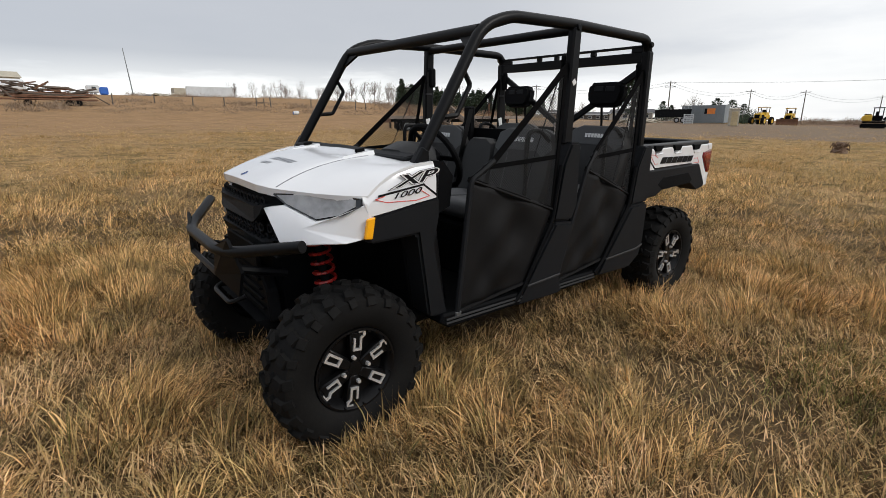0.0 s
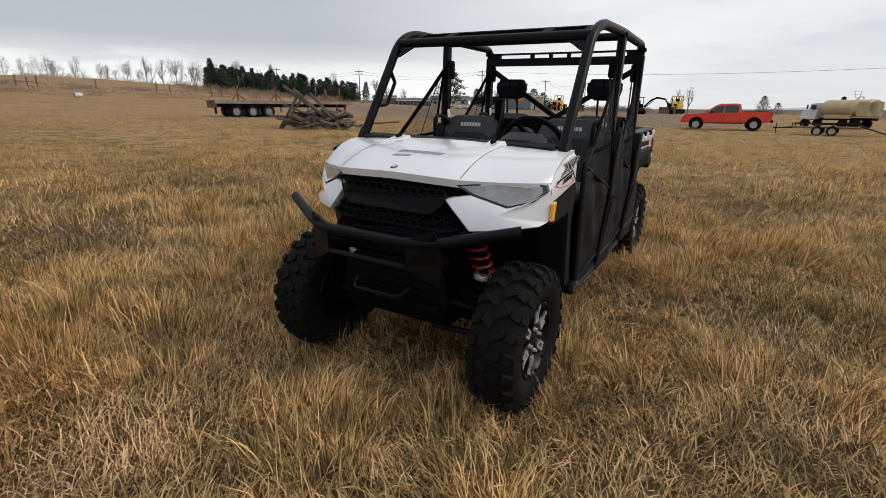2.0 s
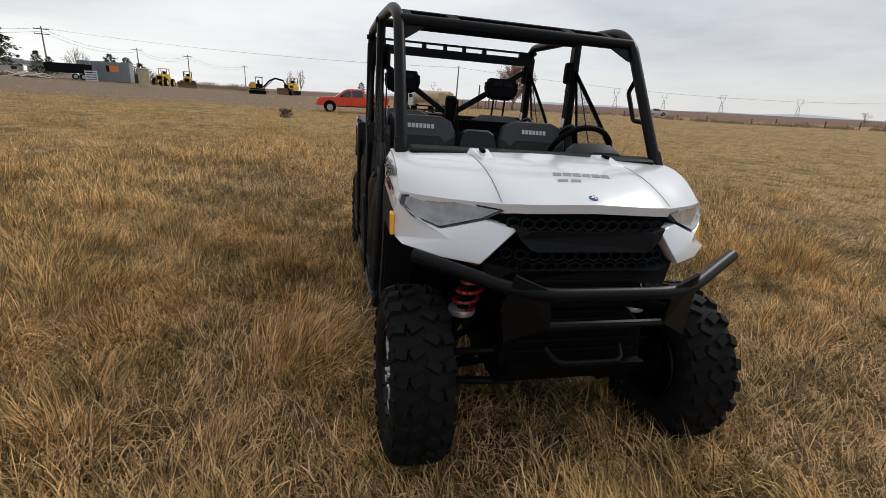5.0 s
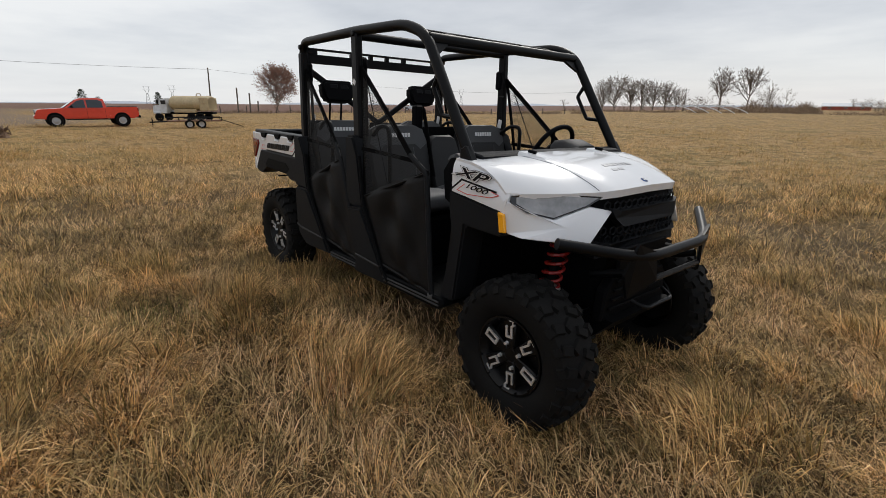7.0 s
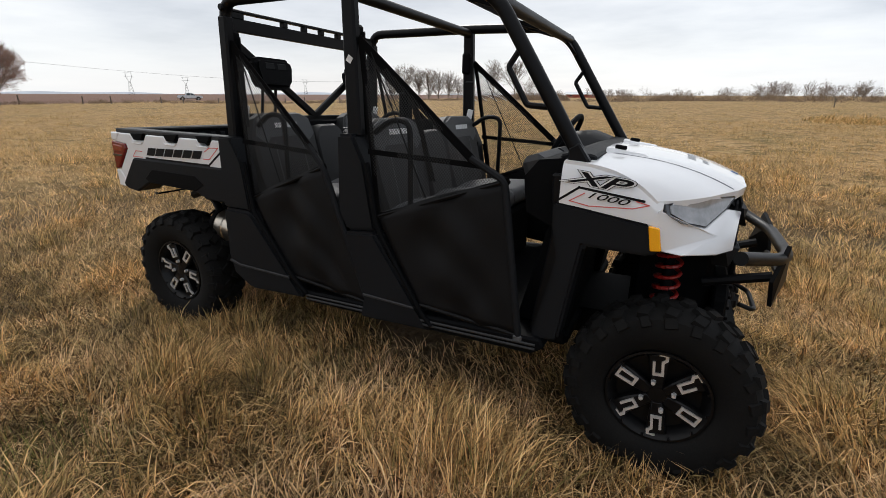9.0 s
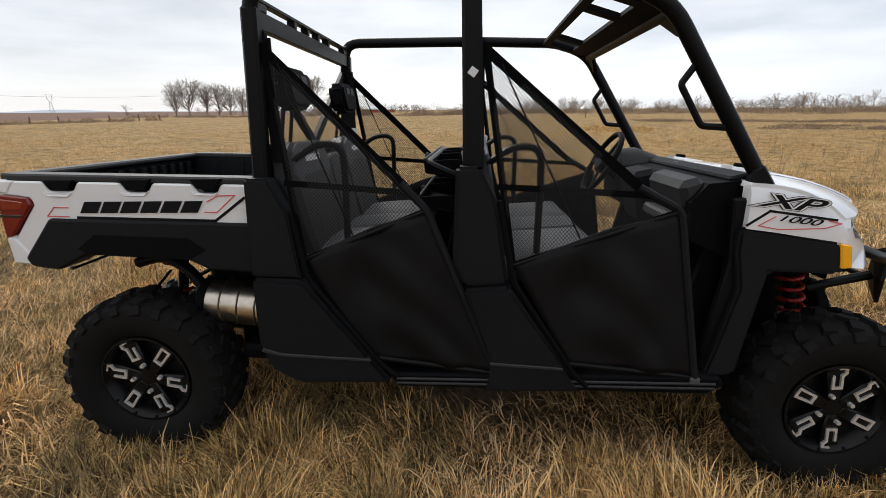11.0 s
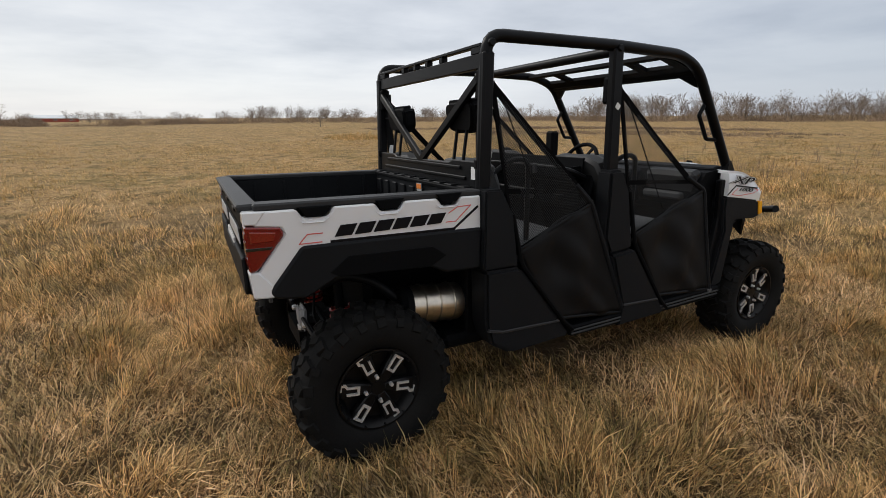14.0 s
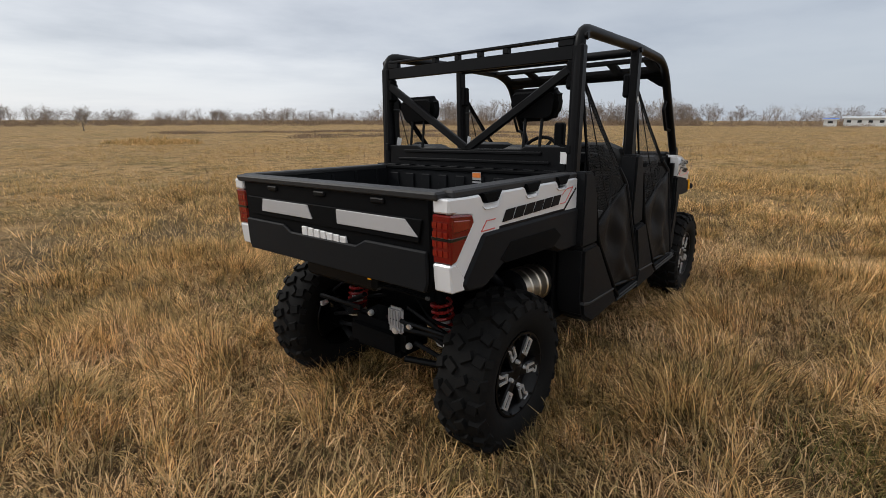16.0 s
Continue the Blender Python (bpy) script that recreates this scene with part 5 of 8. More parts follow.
# front bumper
bar = part("front_bumper", tube([(1.625, -0.69, 0.958), (1.80, -0.37, 0.893), (1.842, -0.24, 0.885), (1.842, 0.24, 0.885), (1.80, 0.37, 0.893), (1.625, 0.69, 0.958)], 0.026, seg=12, fillet=0.07), BLACK, utv, "black tubular front bumper with plate uprights", smooth=True)
for s in SIDES:
    plate = loft([[(1.835, 0.245 * s, 0.906), (1.812, 0.362 * s, 0.952), (1.775, 0.388 * s, 0.80), (1.79, 0.368 * s, 0.690), (1.845, 0.228 * s, 0.770)], [(1.85, 0.245 * s, 0.906), (1.827, 0.366 * s, 0.952), (1.79, 0.393 * s, 0.80), (1.805, 0.372 * s, 0.690), (1.86, 0.228 * s, 0.770)]])
    part("bumper_plate", plate, BLACK, bar, "black steel bumper upright")
    part("bumper_strut", tube([(1.80, 0.30 * s, 0.80), (1.55, 0.27 * s, 0.72)], 0.022, seg=8), BLACK, bar, smooth=True)
part("bumper_lower_tube", tube([(1.845, -0.235, 0.770), (1.845, 0.235, 0.770)], 0.014, seg=8), BLACK, bar, smooth=True)
part("bumper_apron", prism([(-0.22, 0.735), (0.22, 0.735), (0.30, 0.66), (0.32, 0.50), (-0.32, 0.50), (-0.30, 0.66)], 1.60, 1.66, axis="x", bevel=0.01), DARKP, bar)
for i in range(4):
    part("apron_slat", box((1.668, 0, 0.70 - 0.045 * i), (0.016, 0.46 + 0.03 * i, 0.014), 0.003), DARKP, bar)
part("tow_hoop", tube([(1.72, -0.16, 0.605), (1.79, -0.135, 0.578), (1.79, 0.135, 0.578), (1.72, 0.16, 0.605)], 0.011, seg=8, fillet=0.04), BLACK, bar, smooth=True)
part("bumper_guard", box((1.66, 0, 0.81), (0.02, 0.46, 0.12), 0.006), DARKP, bar)

# model marks on the wing
for s in SIDES:
    y = 0.7605
    stripe([(0.975, 1.106), (1.048, 1.160), (1.285, 1.131)], 0.009, y - 0.001, s, DECALB, hood)
    stripe([(1.07, 1.140), (1.015, 1.105), (1.09, 1.092), (1.25, 1.100), (1.305, 1.118), (1.26, 1.128)], 0.0035, y - 0.0005, s, DECALR, hood)


def lettering(text, size, material, parent, m, bold):
    c = bpy.data.curves.new("text_tmp", "FONT")
    c.body, c.size, c.extrude, c.align_x, c.align_y = text, size, 0.0012, "CENTER", "CENTER"
    c.shear, c.offset = 0.4, bold
    o = new("text_tmp", c)
    me = bpy.data.meshes.new_from_object(o.evaluated_get(bpy.context.evaluated_depsgraph_get()))
    bpy.data.objects.remove(o)
    me.materials.append(material)
    ob = new("lettering", me)
    ob.parent = parent
    ob.matrix_local = m
    return ob


for s in SIDES:
    turn = 0 if s < 0 else 180
    # black letters with a white gap and a thin dark outline
    for material, bold, depth in ((DECALB, 0.0056, 0.7624), (DECALW, 0.0042, 0.7632), (DECALB, 0.0010, 0.7640)):
        lettering("XP", 0.066, material, hood, pose(1.103, depth * s, 1.190, 90, -6 * s, turn) @ Matrix.Diagonal((2.55, 1, 1, 1)), bold)
    lettering("1000", 0.035, DECALB, hood, pose(1.148, 0.7638 * s, 1.128, 90, -6 * s, turn) @ Matrix.Diagonal((2.25, 1, 1, 1)), 0.0)

# the nose is a little narrower than the doors
FRONT = Matrix.Diagonal((1, 0.958, 1, 1))
for ob in [o for o in utv.children_recursive if o.name.split(".")[0] in ("bonnet", "bonnet_seam", "bonnet_hinge", "bonnet_latch", "bonnet_mark", "model_mark", "stripe", "cheek_panel", "front_wing", "headlamp", "lamp_bezel", "lamp_reflector", "front_flare", "side_marker", "grille", "grille_bar", "grille_lip", "honeycomb") or o.name.startswith("lettering")]:
    if bed in (ob.parent, ob.parent.parent):
        continue
    if ob.name.startswith("lettering"):
        ob.location.y *= 0.958
    else:
        ob.data.transform(FRONT)

# cabin: dash, wheel, seats
dash = part("dashboard", loft([[(1.0, y, 1.262), (0.86, y, 1.245), (0.80, y, 1.17), (0.82, y, 1.02), (0.98, y, 0.95), (1.04, y, 1.2)] for y in (-0.64, -0.3, 0.0, 0.3, 0.64)]), DARKP, utv, "black plastic dashboard")
part("cowl", prism([(1.09, 1.262), (1.08, 1.276), (1.0, 1.286), (0.94, 1.270), (0.95, 1.235), (1.05, 1.235)], -0.628, 0.628, bevel=0.008), PLASTIC, dash)
part("glove_box", box((0.835, -0.42, 1.185), (0.10, 0.38, 0.15), 0.025, (0, -18, 0)), DASH_SHEEN, dash)
part("dash_tray", box((0.815, -0.38, 1.085), (0.10, 0.30, 0.05), 0.012), SEATL, dash)
part("centre_console", box((0.82, -0.02, 1.12), (0.12, 0.26, 0.26), 0.025, (0, -14, 0)), PLASTIC, dash)
part("gauge_hood", loft([[(x, 0.385 + w * c * 1.0, z + h * q) for c, q in ((-1, 0), (-0.9, 0.6), (-0.6, 0.95), (0, 1.0), (0.6, 0.95), (0.9, 0.6), (1, 0))] for x, w, z, h in ((0.80, 0.125, 1.235, 0.085), (0.90, 0.145, 1.235, 0.095), (1.00, 0.13, 1.24, 0.055))]), DASH_SHEEN, dash, smooth=True)
wheel_m = pose(0.72, 0.39, 1.24, 0, -62, 0)
rimw = part("steering_wheel", tube([(0.185 * math.cos(2 * math.pi * k / 32), 0.185 * math.sin(2 * math.pi * k / 32), 0) for k in range(32)], 0.016, seg=9, closed=True), DARKP, utv, "black three-spoke steering wheel", smooth=True)
rimw.matrix_local = wheel_m
part("wheel_boss", lathe([(0.0, 0.02), (0.05, 0.018), (0.062, 0.0), (0.05, -0.05), (0.0, -0.06)], seg=16, axis="z"), DARKP, rimw, smooth=True)
for a in (90, 210, 330):
    part("wheel_spoke", moved(box((0.115, 0, 0), (0.13, 0.03, 0.012), 0.004), pose(0, 0, 0, 0, 0, a)), DARKP, rimw)
part("steering_column", tube([(0.73, 0.39, 1.22), (0.95, 0.39, 1.10)], 0.035, seg=10), DARKP, utv, smooth=True)


def cushion(w, d, h, bulge=0.03, nx=9, ny=9):
    """A soft block with rounded edges, lying flat with its base at the origin's level."""
    bm = bmesh.new()
    bmesh.ops.create_cube(bm, size=1.0)
    bmesh.ops.subdivide_edges(bm, edges=bm.edges, cuts=5, use_grid_fill=True)
    for v in bm.verts:
        x, y, z = v.co * 2
        k = 1 - 0.10 * max(0, abs(z)) ** 4
        px = math.copysign(abs(x) ** 0.9, x) * k
        py = math.copysign(abs(y) ** 0.9, y) * k
        top = bulge * (1 - x * x) * (1 - y * y) if z > 0.9 else 0
        v.co = (px * w / 2, py * d / 2, (z + 1) / 2 * h + top)
    return bm


def seat_back_mesh(w, top, depth=0.10):
    """A padded back: outline in y and z from the seat up, thick towards the foot, with soft edges."""
    h = w / 2
    pts = [(-h * 0.92, 0.0), (h * 0.92, 0.0), (h, top * 0.3), (h, top * 0.72), (h * 0.84, top * 0.93), (h * 0.55, top), (-h * 0.55, top), (-h * 0.84, top * 0.93), (-h, top * 0.72), (-h, top * 0.3)]
    rings = []
    for x, k in ((0.0, 0.93), (0.018, 1.0), (depth - 0.02, 1.0), (depth, 0.93)):
        rings.append([(x + 0.02 * (1 - z / top), y * k, top / 2 + (z - top / 2) * k) for y, z in pts])
    return loft(rings)


def build_bench(x, headrests):
    base = part("bench_base", box((x + 0.26, 0, 0.66), (0.50, 1.18, 0.34), 0.02), DARKP, utv, "black bench base")
    top = 0.47
    for y, w in ((-0.40, 0.50), (0.0, 0.28), (0.40, 0.50)):
        part("seat_cushion", moved(cushion(0.52, w, 0.11, 0.025), pose(x + 0.28, y, 0.84, 0, -5, 0)), CUSH, utv, "grey textured vinyl seat cushion", smooth=True)
        m = pose(x + 0.02, y, 0.90, 0, -11, 0)
        full = w > 0.3
        back = part("seat_back", moved(seat_back_mesh(w, top if full else top * 0.84), m), SEAT, utv, "dark grey vinyl seat back with light shoulder panel" if full else "dark grey vinyl seat back", smooth=True)
        if full:
            k = top
            panel = prism([(-0.235, k * 0.72), (-0.17, k * 0.62), (-0.125, k * 0.70), (0.125, k * 0.70), (0.17, k * 0.62), (0.235, k * 0.72), (0.205, k * 0.92), (0.13, k * 0.985), (-0.13, k * 0.985), (-0.205, k * 0.92)], 0.094, 0.108, axis="x", bevel=0.004)
            part("shoulder_panel", moved(panel, m), SEATL, back, "light grey vinyl shoulder panel")
            for i in range(7):
                part("logo_bar", moved(box((0.110, -0.078 + i * 0.026, k * 0.84), (0.004, 0.019, 0.028), 0.0), m), DECALW, back, "white stitched logo shape")
            for yy in (-0.11, 0.11):
                part("seat_seam", moved(tube([(0.122, yy, 0.02), (0.104, yy, k * 0.66)], 0.004, seg=5), m), SEATL, back)
    if headrests:
        for y in (-0.42, 0.42):
            pad = [(-0.148, 0.030), (-0.128, -0.058), (-0.095, -0.084), (0.095, -0.084), (0.128, -0.058), (0.148, 0.030), (0.136, 0.070), (0.105, 0.084), (-0.105, 0.084), (-0.136, 0.070)]
            hr = part("headrest", moved(prism(pad, -0.045, 0.045, axis="x", bevel=0.022, seg=3), pose(-0.815, y, 1.588, 0, -8, 0)), DARKP, utv, "black padded headrest", smooth=True)
            for dy in (-0.05, 0.05):
                part("headrest_recess", moved(box((0.044, dy * 0.9, 0.035), (0.008, 0.07, 0.035), 0.003), pose(-0.815, y, 1.588, 0, -8, 0)), BLACK, hr)
                part("headrest_post", tube([(-0.86, y + dy, 1.34), (-0.835, y + dy, 1.53)], 0.009, seg=6), BLACK, hr)
    for s in SIDES:
        part("hip_guard", tube([(x - 0.01, 0.60 * s, 1.27), (x + 0.14, 0.61 * s, 1.375), (x + 0.245, 0.615 * s, 1.37), (x + 0.25, 0.61 * s, 1.25), (x + 0.25, 0.61 * s, 0.86)], 0.0145, seg=8, fillet=0.05), BLACK, utv, "black tubular hip guard", smooth=True)


build_bench(-0.02, False)
build_bench(-0.80, True)
part("belt_tower", prism([(-0.078, -0.225), (-0.02, -0.225), (-0.02, -0.155), (-0.078, -0.155)], 0.95, 1.51, axis="z", bevel=0.012), DARKP, utv, "black seat-belt tower")
# two-tier tray on the back of the front bench
for k, (zt, xt) in enumerate(((1.285, -0.235), (1.135, -0.255))):
    tray = part("storage_tray", prism([(-0.075, zt + 0.075), (-0.09, zt - 0.05), (xt, zt - 0.03), (xt - 0.008, zt + 0.025), (xt + 0.004, zt + 0.025), (xt + 0.008, zt - 0.018), (-0.102, zt - 0.038), (-0.090, zt + 0.075)], -0.52, 0.52, bevel=0.003), DARKP, utv, "black moulded storage tray behind the front bench")
    part("tray_rim", tube([(xt - 0.002, -0.52, zt + 0.028), (xt - 0.002, 0.52, zt + 0.028)], 0.006, seg=6), DASH_SHEEN, tray)
    for yy in (-0.50, -0.05, 0.2, 0.50):
        part("tray_divider", prism([(-0.09, zt + 0.03), (-0.095, zt - 0.04), (xt, zt - 0.022), (xt, zt + 0.02)], yy - 0.006, yy + 0.006, bevel=0.002), DARKP, tray)
    part("tray_latch", box((xt - 0.012, -0.28, zt + 0.01), (0.02, 0.035, 0.06), 0.006), DASH_SHEEN, tray)
part("centre_belt", prism([(-0.05, 1.49), (-0.01, 1.49), (0.13, 1.02), (0.09, 1.02)], -0.152, -0.148, bevel=0.0), CLOTH, utv, "black seat-belt webbing")
part("passenger_bar", tube([(-0.10, -0.55, 1.25), (-0.22, -0.55, 1.30), (-0.22, 0.5, 1.30), (-0.10, 0.5, 1.25)], 0.015, seg=8, fillet=0.06), BLACK, utv, "black grab bar behind the front bench", smooth=True)
part("seat_back_shell", box((-0.09, 0, 1.08), (0.03, 1.16, 0.42), 0.012, (0, 12, 0)), DARKP, utv)
part("rear_seat_shell", box((-0.85, 0, 1.10), (0.03, 1.20, 0.46), 0.012), DARKP, utv)
for px in (-0.03, -0.83):
    for s in SIDES:
        part("seat_belt", prism([(px - 0.02, 1.76), (px + 0.025, 1.76), (px + 0.035, 1.30), (px - 0.005, 1.30)], 0.628 * s, 0.632 * s, bevel=0.0), CLOTH, utv, "black seat-belt webbing")
        part("belt_guide", box((px + 0.01, 0.630 * s, 1.60), (0.06, 0.012, 0.010), 0.003), DASH_SHEEN, utv)
        part("belt_tongue", box((px + 0.02, 0.625 * s, 1.385), (0.042, 0.006, 0.066), 0.003, (0, 12, 0)), DECALW, utv, "pale seat-belt tongue")
        part("belt_reel", box((px - 0.02, 0.635 * s, 1.72), (0.06, 0.05, 0.14), 0.012), DARKP, utv)


# netted doors
def build_door(s, hx, names):
    """Soft door of webbing, net and cloth. hx: where the rear top corner hangs."""
    # outline points in x, y, z from the tall rear corner round
    A = Vector((hx, 0.672 * s, 1.715))
    B = Vector((hx + names[5], 0.705 * s, 1.235))
    C = Vector((names[0], names[1] * s, names[2]))
    D = Vector((names[3], 0.752 * s, names[4]))
    E = Vector((hx + 0.36, 0.752 * s, 0.53))
    F = Vector((hx + 0.125, 0.735 * s, 0.93))
    strap = None
    face = (B - A).cross(F - A).normalized()

    def web(p, q, w, bm):
        """Flat webbing lying in the plane of the net."""
        d = (q - p).normalized()
        o, t = face.cross(d).normalized() * w / 2, face * 0.003
        b = loft([[e + o + t, e - o + t, e - o - t, e + o - t] for e in (p - d * 0.02, p.lerp(q, 0.5) + t * 2, q + d * 0.02)])
        return join(bm, b)

    for p, q, w in ((A, B, 0.036), (A, F, 0.026), (B, C, 0.03), (A.lerp(F, 0.62), B.lerp(C, 0.35), 0.024), (F, C, 0.024)):
        strap = web(p, q, w, strap)
    door = part("net_door", strap, WEBBING, utv, "black soft door of netting and cloth")
    part("door_bar", tube([B, C, D], 0.016, seg=8, fillet=0.03), PLASTIC, door, "charcoal door frame bar", smooth=True)
    # cloth lower part with soft folds
    rows, cols = 18, 20
    verts, faces = [], []
    for j in range(rows + 1):
        v = j / rows
        l, r = F.lerp(E, v), C.lerp(D, v)
        for i in range(cols + 1):
            u = i / cols
            p = l.lerp(r, u)
            fold = 0.02 * math.sin(9 * u + 5 * v) * math.sin(math.pi * u) * math.sin(math.pi * min(1, v + 0.1)) + (0.007 * math.sin(11 * v - 6 * u + 3 * math.sin(4 * u)) + 0.003 * math.sin(19 * u + 8 * v + 2 * math.sin(7 * v))) * math.sin(math.pi * u)
            verts.append((p.x, p.y + fold * s, p.z + (0.02 * math.sin(math.pi * u) if j == 0 else 0)))
    for j in range(rows):
        for i in range(cols):
            a = j * (cols + 1) + i
            faces.append((a, a + 1, a + cols + 2, a + cols + 1))
    cloth = mesh_part("door_cloth", verts, faces, CLOTH, door, "black cloth door panel", smooth=True)
    m = cloth.modifiers.new("thick", "SOLIDIFY")
    m.thickness = 0.005
    part("door_hem", tube([F + Vector((0, 0.004 * s, 0)), C + Vector((0, 0.004 * s, 0))], 0.008, seg=6), CLOTH, door)
    part("door_hem", tube([E, D], 0.010, seg=6), CLOTH, door)
    # net above the cloth
    bm = bmesh.new()
    vs = [bm.verts.new(p) for p in (A, B, C, F)]
    bm.faces.new(vs)
    part("door_net", bm, NET, door, "black open netting")
    part("door_cord", tube([A.lerp(B, 0.1), F.lerp(C, 0.42)], 0.0035, seg=5), CLOTH, door)
    part("door_buckle", box(D + Vector((0.0, 0.006 * s, -0.01)), (0.04, 0.02, 0.03), 0.005), SEATL, door)


for s in SIDES:
    build_door(s, -0.82, (-0.208, 0.722, 1.135, 0.072, 0.475, 0.51))
    build_door(s, 0.0, (0.742, 0.712, 1.150, 0.860, 0.49, 0.58))
    part("hinge_pillar", prism([(0.93, 1.20), (0.99, 1.20), (1.02, 0.95), (0.93, 0.50), (0.89, 0.50), (0.95, 0.95)], 0.66 * s, 0.70 * s, bevel=0.008), BLACK, utv)
    part("toe_panel", prism([(0.80, 0.50), (0.98, 0.50), (1.0, 1.1), (0.92, 1.0)], 0.55 * s, 0.60 * s, bevel=0.01), DARKP, utv)
part("toe_board", box((0.99, 0, 0.78), (0.03, 1.2, 0.6), 0.01), DARKP, utv)



# ---- the yard, road and tree lines round the field ----
BARK = surface("grey_bark", (0.18, 0.15, 0.125), 0.9, grain=20, patch=2, vary=0.3, bump=0.2)
TWIG = surface("bare_twigs", (0.215, 0.172, 0.14), 0.9, grain=4, patch=0.4, vary=0.35, bump=0.0)
PALEWOOD = surface("pale_grey_twigs", (0.32, 0.28, 0.245), 0.9, grain=4, patch=0.4, vary=0.3, bump=0.0)
PALE_TWIG = surface("reddish_dry_leaves", (0.25, 0.135, 0.095), 0.9, grain=4, patch=0.6, vary=0.35, bump=0.0)
SCRUB = surface("brown_scrub", (0.25, 0.18, 0.122), 0.9, grain=2, patch=0.3, vary=0.4, bump=0.0)
NEEDLE = surface("dark_needles", (0.034, 0.052, 0.026), 0.85, grain=5, patch=0.8, vary=0.5, bump=0.0)
OLDWOOD = surface("weathered_timber", (0.105, 0.08, 0.062), 0.85, grain=30, patch=3, vary=0.4, bump=0.3, rnd=0.5)
POLE = surface("creosoted_pole", (0.12, 0.10, 0.085), 0.85, grain=15, patch=2, vary=0.25, bump=0.2)
WIRE = surface("dull_cable", (0.08, 0.08, 0.085), 0.6, vary=0.1, bump=0.0)
TRUCKRED = surface("red_car_paint", (0.72, 0.055, 0.025), 0.25, grain=4, patch=0.8, vary=0.06, bump=0.0, coat=0.6)
DARKGLASS = surface("tinted_glass", (0.02, 0.025, 0.03), 0.06, vary=0.1, bump=0.0, coat=0.5)
YELLOW = surface("yellow_machine_paint", (0.62, 0.38, 0.03), 0.45, grain=10, patch=1.5, vary=0.2, bump=0.05)
TANKTAN = surface("tan_tank_paint", (0.48, 0.38, 0.22), 0.5, grain=6, patch=0.9, vary=0.15, bump=0.05)
SHEET = surface("white_trailer_sheet", (0.62, 0.64, 0.65), 0.5, grain=3, patch=0.4, vary=0.12, bump=0.0)
BEIGE = surface("beige_sheet", (0.42, 0.38, 0.30), 0.6, grain=3, patch=0.4, vary=0.15, bump=0.0)
GREYSTEEL = surface("grey_container_paint", (0.20, 0.22, 0.23), 0.55, grain=5, patch=0.6, vary=0.15, bump=0.0)
ROOF = surface("dark_shingles", (0.10, 0.10, 0.105), 0.85, grain=8, patch=1, vary=0.25, bump=0.1)
ROOFW = surface("pale_metal_roof", (0.55, 0.58, 0.60), 0.5, grain=3, patch=0.5, vary=0.1, bump=0.0)
SIDING = surface("pale_siding", (0.52, 0.50, 0.45), 0.7, grain=5, patch=0.7, vary=0.12, bump=0.0)
DARKSIDE = surface("dark_siding", (0.07, 0.065, 0.06), 0.7, grain=5, patch=0.7, vary=0.2, bump=0.0)
BARNRED = surface("faded_red_siding", (0.33, 0.08, 0.05), 0.8, grain=5, patch=0.7, vary=0.25, bump=0.0)
STUMPW = surface("torn_brown_wood", (0.15, 0.095, 0.06), 0.9, grain=20, patch=3, vary=0.45, bump=0.3)
PLANK = surface("grey_trailer_planks", (0.24, 0.20, 0.17), 0.85, grain=20, patch=2, vary=0.4, bump=0.2)
RUST = surface("rusty_steel", (0.17, 0.085, 0.05), 0.85, grain=15, patch=1.5, vary=0.4, bump=0.2)
TARP = surface("blue_tarpaulin", (0.03, 0.13, 0.5), 0.5, grain=8, patch=1.5, vary=0.2, bump=0.1)
BRIGHTRIM = surface("bright_wheel_rim", (0.42, 0.42, 0.43), 0.35, metal=0.7, vary=0.1, bump=0.0)
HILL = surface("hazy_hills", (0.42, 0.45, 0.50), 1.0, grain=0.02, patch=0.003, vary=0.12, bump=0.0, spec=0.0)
WEST, EAST = (3.5, 0.4), (-0.7, -2.5)


def spot(az, d, eye=WEST, turn=0.0, sink=0.0):
    """A pose on the ground at a bearing and distance from a point beside the vehicle, facing back to it."""
    x, y = eye[0] + d * math.cos(radians(az)), eye[1] + d * math.sin(radians(az))
    return pose(x, y, float(ground_height(x, y)) - sink, 0, 0, az - 90 + turn)


def far_wheel(parent, x, y, r, w, rim=BRIGHTRIM, name="wheel"):
    t = part(name, moved(lathe([(r * 0.6, -w / 2), (r * 0.93, -w / 2), (r, -w * 0.35), (r, w * 0.35), (r * 0.93, w / 2), (r * 0.6, w / 2)], seg=22, closed=True), pose(x, y, r)), RUBBER, parent, smooth=True)
    part("rim", moved(lathe([(0.0, -w * 0.42), (r * 0.25, -w * 0.44), (r * 0.5, -w * 0.36), (r * 0.62, -w * 0.46), (r * 0.62, w * 0.46), (r * 0.5, w * 0.36), (r * 0.25, w * 0.44), (0.0, w * 0.42)], seg=16), pose(x, y, r)), rim, t, smooth=True)
    return t


